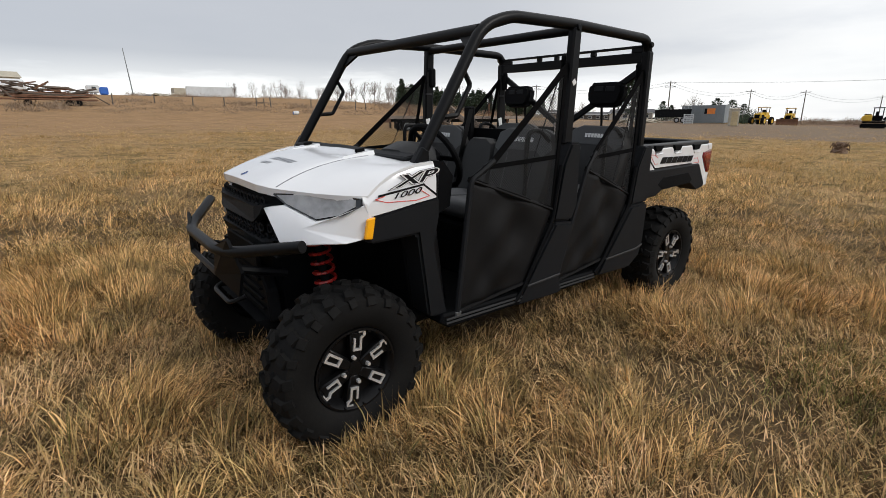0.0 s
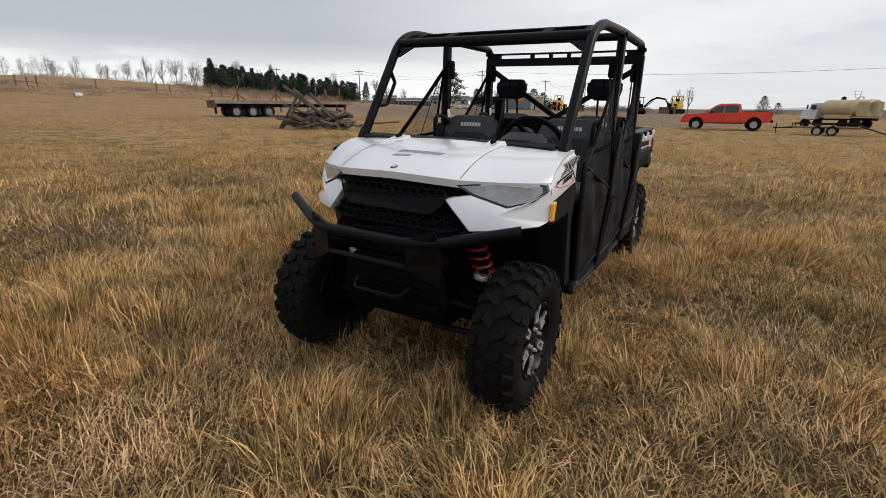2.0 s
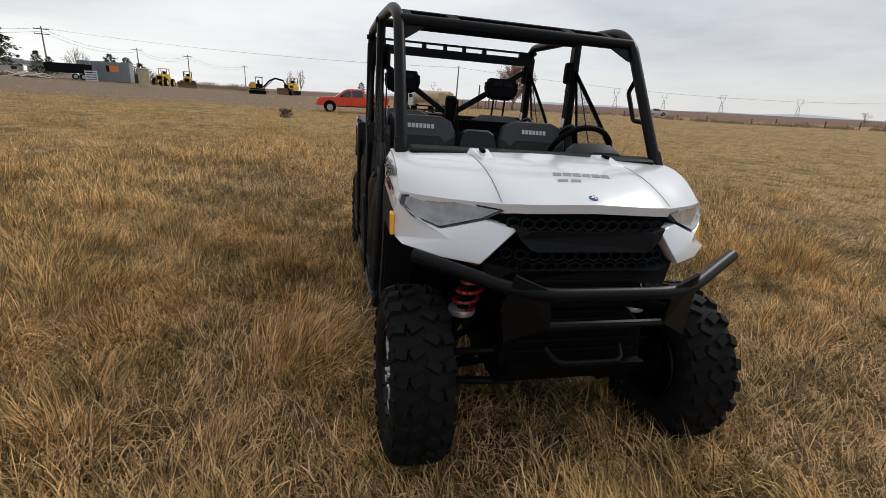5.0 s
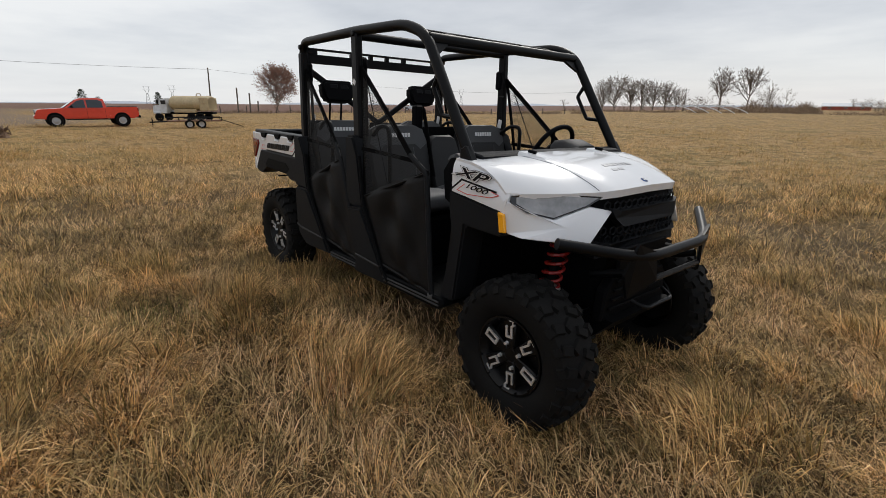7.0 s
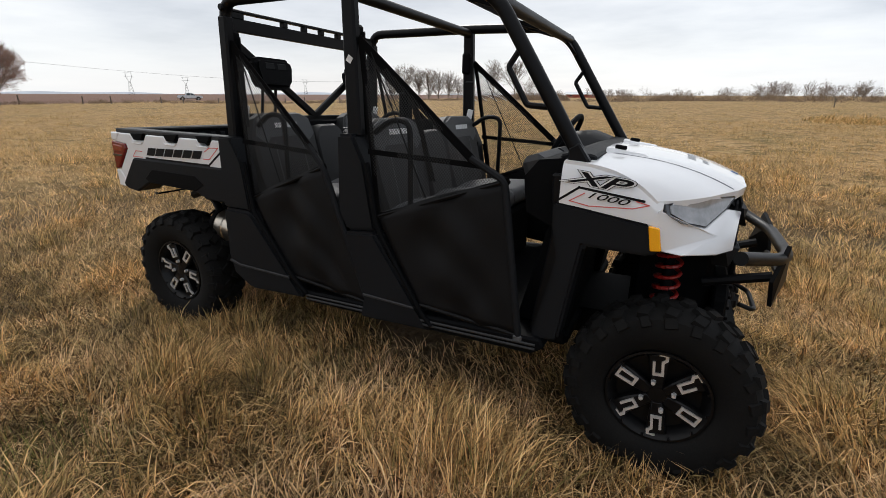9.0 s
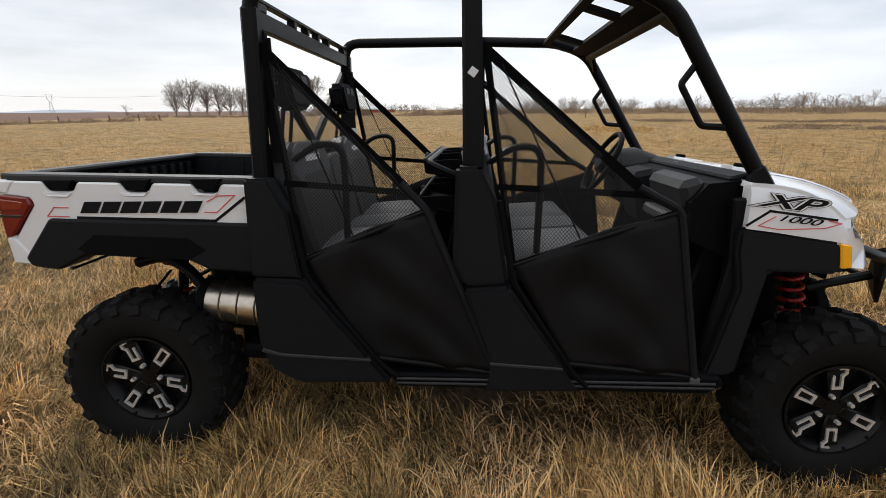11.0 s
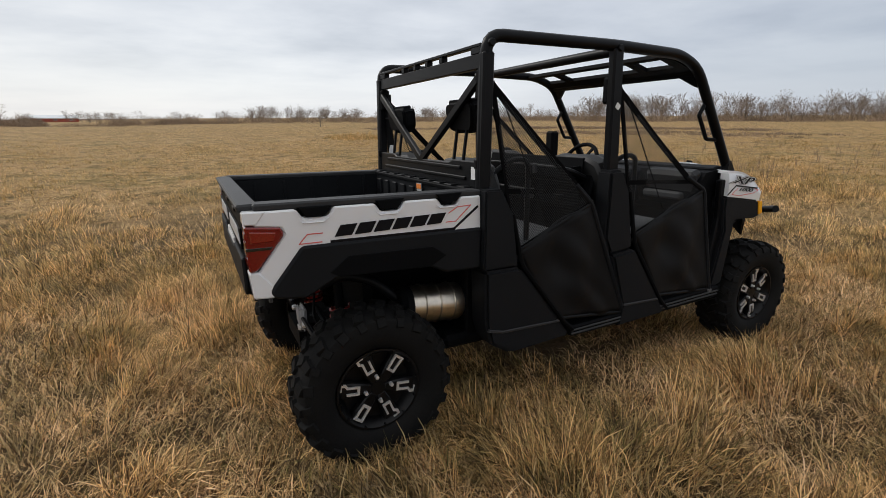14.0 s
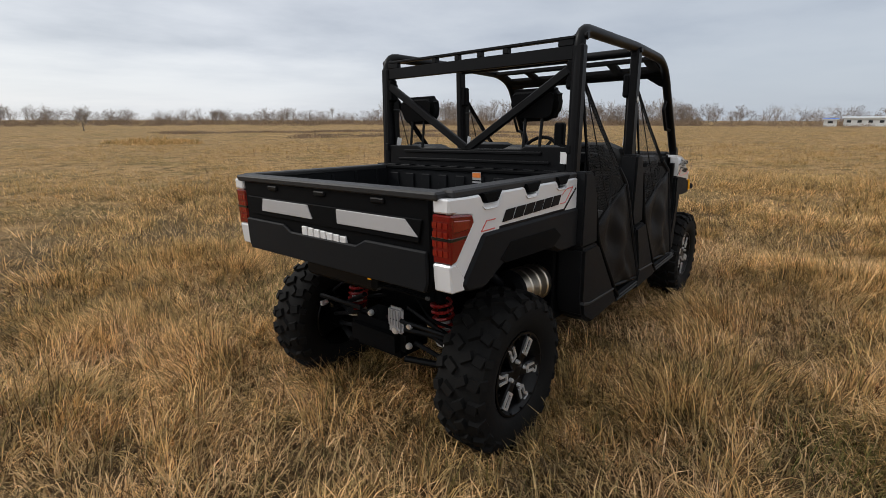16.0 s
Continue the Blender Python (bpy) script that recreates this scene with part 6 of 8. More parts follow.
# --- red pickup: built along x with its front towards -x, then turned
def build_pickup(m, paint, label):
    car = thing("pickup_truck", m, label, "pickup truck")
    prof = [(-2.93, 0.55), (-2.97, 0.78), (-2.95, 1.05), (-2.84, 1.15), (-1.55, 1.235), (-1.25, 1.24), (0.95, 1.24), (0.98, 1.32), (2.92, 1.32), (2.93, 0.70), (2.6, 0.55), (2.35, 0.55), (-2.4, 0.52)]
    part("body", bev(prism(prof, -0.98, 0.98, bevel=0.0), 0.06, 2), paint, car, smooth=True)
    rings = []
    for x, zt, w in ((-1.45, 1.22, 0.90), (-0.70, 1.80, 0.74), (-0.45, 1.90, 0.70), (0.55, 1.92, 0.70), (0.88, 1.86, 0.72), (1.02, 1.28, 0.90)):
        rings.append([(x, -w, zt), (x, -w * 0.6, zt + 0.02), (x, w * 0.6, zt + 0.02), (x, w, zt), (x, 0.94, 1.2), (x, -0.94, 1.2)])
    part("cab", loft(rings), paint, car, smooth=True)
    for s in SIDES:
        for pts in ([(-1.22, 1.26), (-0.62, 1.74), (-0.22, 1.80), (-0.20, 1.27)], [(-0.10, 1.27), (-0.12, 1.80), (0.55, 1.80), (0.78, 1.70), (0.80, 1.28)]):
            q = prism(pts, 0.0, 0.03, bevel=0.0)
            for v in q.verts:
                k = (v.co.z - 1.2) / 0.7
                v.co.y = (0.955 - 0.185 * k + v.co.y * 0.6) * s
            part("side_window", q, DARKGLASS, car)
        for x in (-1.95, 1.85):
            part("wheel_arch", moved(lathe([(0.0, -0.03), (0.50, -0.03), (0.50, 0.03), (0.0, 0.03)], seg=24), pose(x, 0.965 * s, 0.46)), DARKP, car, smooth=True)
            far_wheel(car, x, 0.90 * s, 0.41, 0.27)
        part("wing_mirror", box((-0.98, 1.06 * s, 1.33), (0.12, 0.2, 0.18), 0.03), DARKP, car)
        for x in (0.02, -0.82 + 1.6):
            part("door_handle", box((x - 0.25, 0.99 * s, 1.12), (0.18, 0.02, 0.03), 0.006), paint, car)
        part("headlight", box((-2.89, 0.80 * s, 1.04), (0.18, 0.32, 0.17), 0.03), SHEET, car)
        part("tail_light", box((2.90, 0.90 * s, 1.14), (0.09, 0.17, 0.26), 0.02), LAMPRED2, car)
        part("door_seam", box((-0.16, 0.982 * s, 0.9), (0.012, 0.006, 0.62), 0.0), DARKP, car)
        part("door_seam", box((0.9, 0.982 * s, 0.9), (0.012, 0.006, 0.62), 0.0), DARKP, car)
        part("running_board", box((-0.1, 0.95 * s, 0.50), (2.6, 0.16, 0.06), 0.02), DARKP, car)
    part("windscreen", loft([[(-1.46, -0.80, 1.27), (-1.46, 0.80, 1.27), (-0.74, 0.68, 1.80), (-0.74, -0.68, 1.80)], [(-1.44, -0.80, 1.25), (-1.44, 0.80, 1.25), (-0.72, 0.68, 1.78), (-0.72, -0.68, 1.78)]]), DARKGLASS, car)
    part("front_bumper", box((-2.95, 0, 0.66), (0.2, 1.9, 0.24), 0.05), paint, car)
    part("grille", box((-2.93, 0, 0.98), (0.08, 1.2, 0.26), 0.02), DARKP, car)
    part("rear_bumper", box((2.96, 0, 0.66), (0.18, 1.8, 0.18), 0.04), DARKP, car)
    part("bed_cover", box((1.98, 0, 1.33), (1.8, 1.75, 0.05), 0.02), DARKP, car)


build_pickup(spot(179.45, 42.5, WEST, 2) @ Matrix.Scale(0.97, 4), TRUCKRED, "bright red crew-cab pickup truck parked on the dirt")
build_pickup(spot(144.7, 150, WEST, 185), SHEET, "white pickup truck parked far off at the field edge")


def build_utility_trailer():
    tr = thing("utility_trailer", spot(171.11, 37.6, WEST, -2) @ Matrix.Scale(0.78, 4), "low black flat utility trailer with tilted ramps", "trailer")
    part("deck", box((0, 0, 0.62), (4.2, 1.9, 0.10), 0.02), RUST, tr)
    for s in SIDES:
        part("side_rail", tube([(-2.1, 0.95 * s, 0.9), (2.1, 0.95 * s, 0.9)], 0.035, seg=6), BLACK, tr)
        for i in range(6):
            part("rail_post", box((-2.05 + i * 0.82, 0.95 * s, 0.77), (0.05, 0.05, 0.28), 0.0), BLACK, tr)
        for x in (-0.45, 0.45):
            far_wheel(tr, x, 0.95 * s, 0.36, 0.2)
        part("mudguard", box((0, 0.95 * s, 0.82), (1.7, 0.24, 0.04), 0.01), BLACK, tr)
        part("ramp", box((2.95, 0.6 * s, 0.40), (1.9, 0.3, 0.06), 0.01, (0, 20, 0)), BLACK, tr)
    part("drawbar", tube([(-2.1, -0.6, 0.58), (-3.4, 0, 0.52), (-2.1, 0.6, 0.58)], 0.05, seg=6, fillet=0.0), BLACK, tr)
    part("jack", tube([(-3.2, 0, 0.1), (-3.2, 0, 0.9)], 0.04, seg=6), BLACK, tr)


build_utility_trailer()


def build_tanker():
    tk = thing("water_truck", spot(170.81, 50.0, WEST, -33) @ Matrix.Scale(0.74, 4), "old white-cabbed truck with a tan water tank", "tank truck")
    part("tank", moved(loft([[(x, 1.12 * k * math.cos(a), 2.05 + 0.85 * k * math.sin(a)) for a in (2 * math.pi * i / 18 for i in range(18))] for x, k in ((-1.9, 0.9), (-1.75, 1.0), (0.0, 1.0), (2.7, 1.0), (2.85, 0.9))]), pose(0.6, 0, 0)), TANKTAN, tk, smooth=True)
    for i in range(4):
        part("tank_band", moved(loft([[(x, 1.14 * math.cos(a), 2.05 + 0.87 * math.sin(a)) for a in (2 * math.pi * k / 18 for k in range(18))] for x in (0, 0.08)]), pose(-0.9 + i * 1.25, 0, 0)), TANKTAN, tk, smooth=True)
    part("rear_cabinet", box((2.9, 0, 1.95), (1.1, 2.2, 1.5), 0.08), TANKTAN, tk)
    part("fill_pipe", tube([(1.6, 0, 2.85), (1.6, 0, 3.15), (2.1, 0, 3.15), (2.1, 0, 2.9)], 0.06, seg=8, fillet=0.15), STEEL, tk, smooth=True)
    part("chassis", box((0.3, 0, 0.95), (6.6, 0.9, 0.25), 0.02), DARKP, tk)
    part("side_locker", box((0.6, -1.0, 1.2), (2.6, 0.3, 0.4), 0.02), TANKTAN, tk)
    part("cab", loft([[(x, -w, z0), (x, w, z0), (x, w * 0.9, z1), (x, -w * 0.9, z1)] for x, w, z0, z1 in ((-3.4, 0.9, 0.9, 1.75), (-2.55, 1.05, 0.9, 1.85), (-2.35, 1.1, 0.9, 2.5), (-1.6, 1.1, 0.9, 2.6))]), SHEET, tk)
    part("cab_window", box((-1.95, -1.09, 2.15), (0.55, 0.06, 0.45), 0.02, (5, 0, 0)), DARKGLASS, tk)
    part("mirror", box((-2.45, -1.35, 2.2), (0.06, 0.2, 0.45), 0.01), DARKP, tk)
    part("wing", box((-2.75, -0.95, 1.0), (1.1, 0.3, 0.3), 0.06), SHEET, tk)
    for x in (-2.7, 1.2, 2.3):
        for s in SIDES:
            far_wheel(tk, x, 0.95 * s, 0.48, 0.3, rim=DARKP)


build_tanker()


def open_cab(parent, cx, cy, z0, length, width, tall, lower, roof):
    """A glazed operator's cab: posts at the corners, a solid foot, a seat inside and a roof."""
    cab = part("cab", box((cx, cy, z0 + tall * 0.2), (length, width, tall * 0.4), 0.04), lower, parent)
    for i in (-1, 1):
        for j in (-1, 1):
            part("cab_post", box((cx + i * (length / 2 - 0.05), cy + j * (width / 2 - 0.05), z0 + tall * 0.68), (0.09, 0.09, tall * 0.60), 0.01), DARKP, cab)
    part("cab_roof", box((cx, cy, z0 + tall), (length + 0.14, width + 0.12, 0.10), 0.03), roof, cab)
    part("seat", box((cx + 0.1, cy, z0 + tall * 0.55), (0.35, 0.5, tall * 0.35), 0.05), DARKP, cab)
    return cab


def build_excavator(m, label):
    ex = thing("excavator", m, label, "excavator")
    for s in SIDES:
        part("track", prism([(-1.3, 0.15), (-1.1, 0.0), (1.1, 0.0), (1.3, 0.15), (1.3, 0.45), (1.1, 0.62), (-1.1, 0.62), (-1.3, 0.45)], 0.65 * s, 1.05 * s, bevel=0.04), DARKP, ex)
    part("slew_deck", box((0.0, 0, 0.80), (2.3, 1.8, 0.22), 0.05), DARKP, ex)
    part("counterweight", prism([(0.25, 0.9), (1.15, 0.9), (1.32, 1.1), (1.28, 1.5), (0.9, 1.72), (0.25, 1.75)], -0.92, 0.92, bevel=0.10), YELLOW, ex)
    part("engine_hatch", box((0.72, 0, 1.78), (0.7, 1.2, 0.10), 0.03), DARKP, ex)
    open_cab(ex, -0.30, -0.25, 0.95, 1.05, 1.05, 1.65, DARKP, DARKP)
    part("boom", tube([(-0.9, 0.2, 1.1), (-1.9, 0.2, 2.15), (-2.8, 0.2, 2.55), (-4.1, 0.2, 2.25)], 0.15, seg=6, fillet=0.12), DARKP, ex)
    part("boom_ram", tube([(-1.0, 0.2, 0.95), (-2.3, 0.2, 2.1)], 0.07, seg=6), GREYSTEEL, ex)
    part("stick", tube([(-4.1, 0.2, 2.1), (-5.0, 0.2, 0.65)], 0.12, seg=6), DARKP, ex)
    part("bucket", prism([(-5.2, 0.75), (-4.8, 0.65), (-4.7, 0.25), (-5.0, 0.0), (-5.4, 0.1)], -0.2, 0.6, bevel=0.03), DARKP, ex)
    part("blade", box((-1.75, 0, 0.35), (0.12, 2.0, 0.5), 0.03), YELLOW, ex)
    return ex


def build_dozer(m, label, name="bulldozer", tracked=True, blade=True):
    dz = thing(name, m, label, name.replace("_", " "))
    for s in SIDES:
        if tracked:
            part("track", prism([(-1.5, 0.3), (-1.2, 0.0), (1.2, 0.0), (1.5, 0.3), (1.3, 0.8), (-1.3, 0.8)], 0.7 * s, 1.15 * s, bevel=0.05), DARKP, dz)
        else:
            for x in (-1.5, 1.6):
                far_wheel(dz, x, 0.95 * s, 0.7, 0.45, rim=YELLOW)
    part("engine_cover", box((-1.0, 0, 1.5), (1.7, 1.1, 0.9), 0.1), YELLOW, dz)
    part("body", box((0.5, 0, 1.3), (2.0, 1.5, 0.8), 0.1), YELLOW, dz)
    open_cab(dz, 0.55, 0, 1.55, 1.3, 1.4, 1.45, YELLOW, YELLOW)
    part("grille_panel", box((-1.86, 0, 1.45), (0.04, 0.8, 0.6), 0.01), DARKP, dz)
    part("side_vent", box((-1.0, -0.56, 1.5), (0.9, 0.03, 0.4), 0.0), DARKP, dz)
    part("step", box((0.4, -0.85, 0.95), (0.7, 0.2, 0.12), 0.02), DARKP, dz)
    part("exhaust", tube([(-1.0, 0.3, 1.9), (-1.0, 0.3, 2.7)], 0.06, seg=6), RUST, dz)
    if blade:
        part("blade", prism([(-2.5, 0.05), (-2.35, 0.05), (-2.25, 0.6), (-2.35, 1.15), (-2.5, 1.15), (-2.4, 0.6)], -1.6, 1.6, bevel=0.02), RUST, dz)
        for s in SIDES:
            part("push_arm", tube([(-2.35, 0.9 * s, 0.5), (0.0, 0.9 * s, 0.6)], 0.09, seg=6), YELLOW, dz)
    return dz


build_excavator(spot(-171.46, 87, WEST, 180), "yellow and black tracked excavator with folded boom")
build_dozer(spot(-175.02, 99, WEST, 60), "yellow crawler bulldozer parked on bare dirt")
build_dozer(spot(-162.95, 103, WEST, 70), "yellow motor grader parked on bare dirt", "motor_grader", False, False)
build_dozer(spot(-165.1, 108, WEST, 85), "yellow wheel loader with rusty bucket", "wheel_loader", False, True)


def build_container():
    c = thing("shipping_container", spot(-158.28, 87, WEST, -14), "grey steel shipping container with pale markings", "container")
    part("shell", box((0, 0, 1.35), (6.1, 2.44, 2.6), 0.02), GREYSTEEL, c)
    for i in range(22):
        part("corrugation", box((-2.85 + i * 0.27, -1.235, 1.35), (0.13, 0.03, 2.3), 0.0), GREYSTEEL, c)
    part("marking", box((1.2, -1.26, 1.75), (1.1, 0.02, 0.8), 0.0), ORANGE, c, "orange marking shape")
    part("marking", box((0.45, -1.262, 1.75), (0.35, 0.02, 0.8), 0.0), DECALB, c)
    for x in (-2.7, -2.1, -1.6):
        part("lock_rod", tube([(x, -1.27, 0.2), (x, -1.27, 2.5)], 0.03, seg=5), SHEET, c)
    for i in range(3):
        for j in range(2):
            part("marking", box((-2.4 + j * 0.5, -1.262, 1.0 + i * 0.5), (0.3, 0.02, 0.28), 0.0), SHEET, c)


build_container()


def build_dump_trailer():
    t = thing("dump_trailer", spot(-155.48, 83, WEST, 0), "black dump trailer with high ribbed sides", "trailer")
    part("box_body", prism([(-2.6, 1.9), (2.4, 1.9), (2.3, 0.8), (-2.5, 0.8)], -1.0, 1.0, bevel=0.04), BLACK, t)
    for i in range(9):
        part("side_rib", box((-2.35 + i * 0.57, -1.03, 1.35), (0.08, 0.08, 1.0), 0.01), BLACK, t)
    part("top_rail", box((-0.1, -1.03, 1.9), (5.0, 0.12, 0.1), 0.01), BLACK, t)
    for x in (0.5, 1.35):
        far_wheel(t, x, -1.0, 0.38, 0.24)
        far_wheel(t, x, 1.0, 0.38, 0.24)
    part("drawbar", tube([(-2.5, 0, 0.7), (-3.8, 0, 0.55)], 0.08, seg=6), BLACK, t)


build_dump_trailer()
pallets = thing("pallet_stack", spot(-156.98, 80, WEST, 0), "white timber pallets standing on edge by the container", "pallets")
for i in range(5):
    part("board", box((0, 0, 0.15 + i * 0.28), (1.3, 0.06, 0.14), 0.01), SHEET, pallets)
for x in (-0.6, 0.6):
    part("post", box((x, 0.05, 0.7), (0.1, 0.1, 1.4), 0.01), SHEET, pallets)
cab = thing("site_toilet", spot(-161.08, 77, WEST, 10), "tan portable toilet cabin with flat roof", "portable toilet")
part("walls", box((0, 0, 1.05), (1.1, 1.1, 2.1), 0.05), BEIGE, cab)
part("roof", box((0, 0, 2.2), (1.25, 1.25, 0.22), 0.06), BEIGE, cab)
part("door", box((0, -0.57, 1.0), (0.75, 0.04, 1.8), 0.02), TANKTAN, cab)


def plank_pile(name, label, category, m, n, length, spread, tall, mat, seed, thick=0.2):
    r = random.Random(seed)
    pile = thing(name, m, label, category)
    for i in range(n):
        k = i / n
        l = length * r.uniform(0.45, 1.0)
        z = tall * (1 - abs(r.gauss(0, 0.4))) * 0.5 * k + 0.12
        b = box((0, 0, 0), (l, thick * r.uniform(0.6, 1.4), thick * r.uniform(0.3, 1.0)), 0.015)
        b.transform(pose(r.uniform(-spread, spread), r.uniform(-0.9, 0.9), max(0.1, z), r.uniform(-25, 25), r.uniform(-16, 16), r.uniform(-60, 60)))
        part("beam", b, mat, pile)
    return pile


wood = plank_pile("timber_pile", "heap of broken weathered beams and planks on the grass", "timber pile", spot(-137.1, 26.5, WEST, 0), 64, 1.7, 1.25, 1.7, OLDWOOD, 4)
for x, y, z, l, ry, rz, w in ((-1.55, -0.5, 0.85, 2.2, -58, 6, 0.26), (-1.35, -0.4, 0.85, 2.1, -54, 10, 0.2), (-0.6, -0.8, 0.75, 2.6, 22, 0, 0.18), (-0.6, -0.2, 1.25, 2.9, 38, 4, 0.32), (-0.35, 0.1, 1.1, 2.6, 42, -4, 0.36), (0.3, 0.1, 0.95, 2.3, 48, 0, 0.3), (-0.9, -0.9, 0.3, 2.6, 12, 8, 0.22), (0.7, -0.6, 0.5, 1.6, 40, 15, 0.24), (-1.9, -0.1, 0.62, 1.3, 5, 0, 0.25)):
    part("beam", box((x, y, z), (l, w, w * 0.5), 0.02, (0, ry, rz)), OLDWOOD, wood)
part("beam", tube([(1.9, 0, 0.12), (2.9, 0.3, 0.25), (4.3, 0.6, 0.32)], (0.07, 0.04), seg=6, fillet=0.3), OLDWOOD, wood)
plank_pile("plank_heap", "low heap of pale planks and rubble on bare dirt", "timber pile", spot(-152.31, 80, WEST, 0), 26, 3.4, 2.6, 0.8, BEIGE, 9, 0.25)


def build_stump():
    r = random.Random(3)
    st = thing("tree_stump", spot(-172.5, 29.5, WEST, 0) @ Matrix.Scale(0.8, 4), "uprooted brown tree stump with torn roots", "stump")
    rings = []
    for k in range(6):
        z = k * 0.085
        rad = (0.42, 0.36, 0.30, 0.27, 0.25, 0.2)[k]
        rings.append([(rad * r.uniform(0.8, 1.15) * math.cos(2 * math.pi * i / 11), rad * r.uniform(0.8, 1.15) * math.sin(2 * math.pi * i / 11), z + r.uniform(0, 0.05) * k) for i in range(11)])
    part("bole", loft(rings), STUMPW, st)
    for i in range(16):
        a = r.uniform(0, 6.28)
        part("root", tube([(0.15 * math.cos(a), 0.15 * math.sin(a), 0.3), (0.4 * math.cos(a), 0.4 * math.sin(a), r.uniform(0.2, 0.6)), (0.46 * math.cos(a), 0.46 * math.sin(a), r.uniform(0.05, 0.7))], (0.06, 0.02), seg=5, fillet=0.1), STUMPW, st)


build_stump()


def build_flatbed():
    t = thing("flatbed_trailer", spot(-133.24, 43.5, WEST, 24) @ Matrix.Scale(0.97, 4), "long rusty three-axle flatbed semi-trailer with stake racks", "trailer")
    part("deck", box((0, 0, 1.28), (13.0, 2.4, 0.16), 0.02), OLDWOOD, t)
    part("side_rail", box((0, -1.22, 1.22), (13.0, 0.08, 0.24), 0.01), PLANK, t)
    for y in (-0.5, 0.5):
        part("main_beam", box((-0.5, y, 1.02), (11.5, 0.16, 0.36), 0.02), BLACK, t)
    for x in (-4.9, -3.6, -2.3):
        for s in SIDES:
            far_wheel(t, x, 0.92 * s, 0.5, 0.55, rim=GREYSTEEL)
    for s in SIDES:
        part("mud_flap", box((-5.9, 0.9 * s, 0.72), (0.04, 0.6, 0.8), 0.0), DARKP, t)
    part("rear_frame", box((-6.4, 0, 1.0), (0.12, 2.3, 0.4), 0.02), RUST, t)
    for x in (-4.6, -1.5, 3.0, 4.4):
        part("stake", tube([(x, -0.9, 1.3), (x, -0.9, 2.5)], 0.07, seg=6), RUST, t)
        part("stake_brace", tube([(x - 0.5, -0.9, 1.35), (x, -0.9, 1.9), (x + 0.5, -0.9, 1.35)], 0.05, seg=5, fillet=0.0), RUST, t)
    for x in (4.2, 5.0):
        part("landing_leg", box((x, -0.7, 0.6), (0.14, 0.14, 1.2), 0.01), RUST, t)


build_flatbed()


def build_semitrailer(m, length, mat, label):
    t = thing("box_trailer", m, label, "trailer")
    part("body", box((0, 0, 2.35), (length, 2.5, 2.9), 0.04), mat, t)
    for i in range(int(length / 1.2)):
        part("side_post", box((-length / 2 + 0.6 + i * 1.2, -1.27, 2.35), (0.08, 0.05, 2.7), 0.0), mat, t)
    part("bottom_rail", box((0, -1.27, 0.92), (length, 0.08, 0.16), 0.0), RUST, t)
    for x in (-length / 2 + 1.2, -length / 2 + 2.5):
        far_wheel(t, x, -0.95, 0.5, 0.5)
        far_wheel(t, x, 0.95, 0.5, 0.5)
    part("landing_leg", box((length / 2 - 2.5, -0.7, 0.5), (0.15, 0.15, 1.0), 0.0), RUST, t)


build_semitrailer(spot(-104.7, 165, WEST, 6, 0.5), 13.5, SHEET, "long pale weathered box trailer on the rise")
build_semitrailer(spot(-101.8, 176, WEST, 20, 0.5), 4.5, BEIGE, "short beige box trailer on the rise")


def build_pipe_trailer():
    t = thing("pipe_trailer", spot(-91.5, 97, WEST, 4), "old flat trailer loaded with rusty pipes and scrap", "trailer")
    part("deck", box((0, 0, 0.95), (12.0, 2.4, 0.2), 0.02), RUST, t)
    for x in (3.4, 2.3, -2.8):
        far_wheel(t, x, -1.0, 0.48, 0.3, rim=DARKP)
        far_wheel(t, x, 1.0, 0.48, 0.3, rim=DARKP)
    r = random.Random(5)
    for i in range(34):
        y, z = r.uniform(-1.0, 1.0), 1.12 + r.uniform(0, 0.9)
        a = r.uniform(-5.9, -3.0)
        part("pipe", tube([(a, y, z), (a + r.uniform(4, 9), y + r.uniform(-0.3, 0.3), z + r.uniform(-0.2, 0.2))], r.uniform(0.07, 0.16), seg=6), RUST if i % 3 else OLDWOOD, t)
    for i in range(46):
        x, z = r.uniform(-6.0, 4.5), 1.2 + r.uniform(0, 1.7)
        z = min(z * 1.25, 3.7 - 0.14 * (x + 6))
        b = box((0, 0, 0), (r.uniform(1.2, 4.0), r.uniform(0.12, 0.35), r.uniform(0.08, 0.3)), 0.02)
        b.transform(pose(x, r.uniform(-0.9, 0.9), z, r.uniform(-30, 30), r.gauss(0, 14), r.gauss(0, 22)))
        part("scrap_timber", b, OLDWOOD if i % 3 else RUST, t)
    part("ramp", box((6.6, 0, 1.0), (2.4, 0.3, 0.15), 0.02, (0, 35, 0)), OLDWOOD, t)


build_pipe_trailer()
drum = thing("plastic_drum", spot(-113.7, 84, WEST, 20), "pale blue and white plastic drum lying in the grass", "drum")
part("shell", moved(lathe([(0.0, -0.45), (0.26, -0.45), (0.30, -0.40), (0.30, -0.15), (0.32, -0.12), (0.32, 0.12), (0.30, 0.15), (0.30, 0.40), (0.26, 0.45), (0.0, 0.45)], seg=18, axis="x"), pose(0, 0, 0.30)), SHEET, drum, smooth=True)
part("lid", moved(lathe([(0.0, -0.02), (0.24, -0.02), (0.25, 0.02), (0.0, 0.02)], seg=18, axis="x"), pose(-0.46, 0, 0.30)), TARP, drum)
plank_pile("rubble_heap", "grey heap of broken slabs and boards on the rise", "rubble", spot(-100.55, 160, WEST, 0), 16, 2.4, 3.0, 1.6, BEIGE, 15, 0.5)
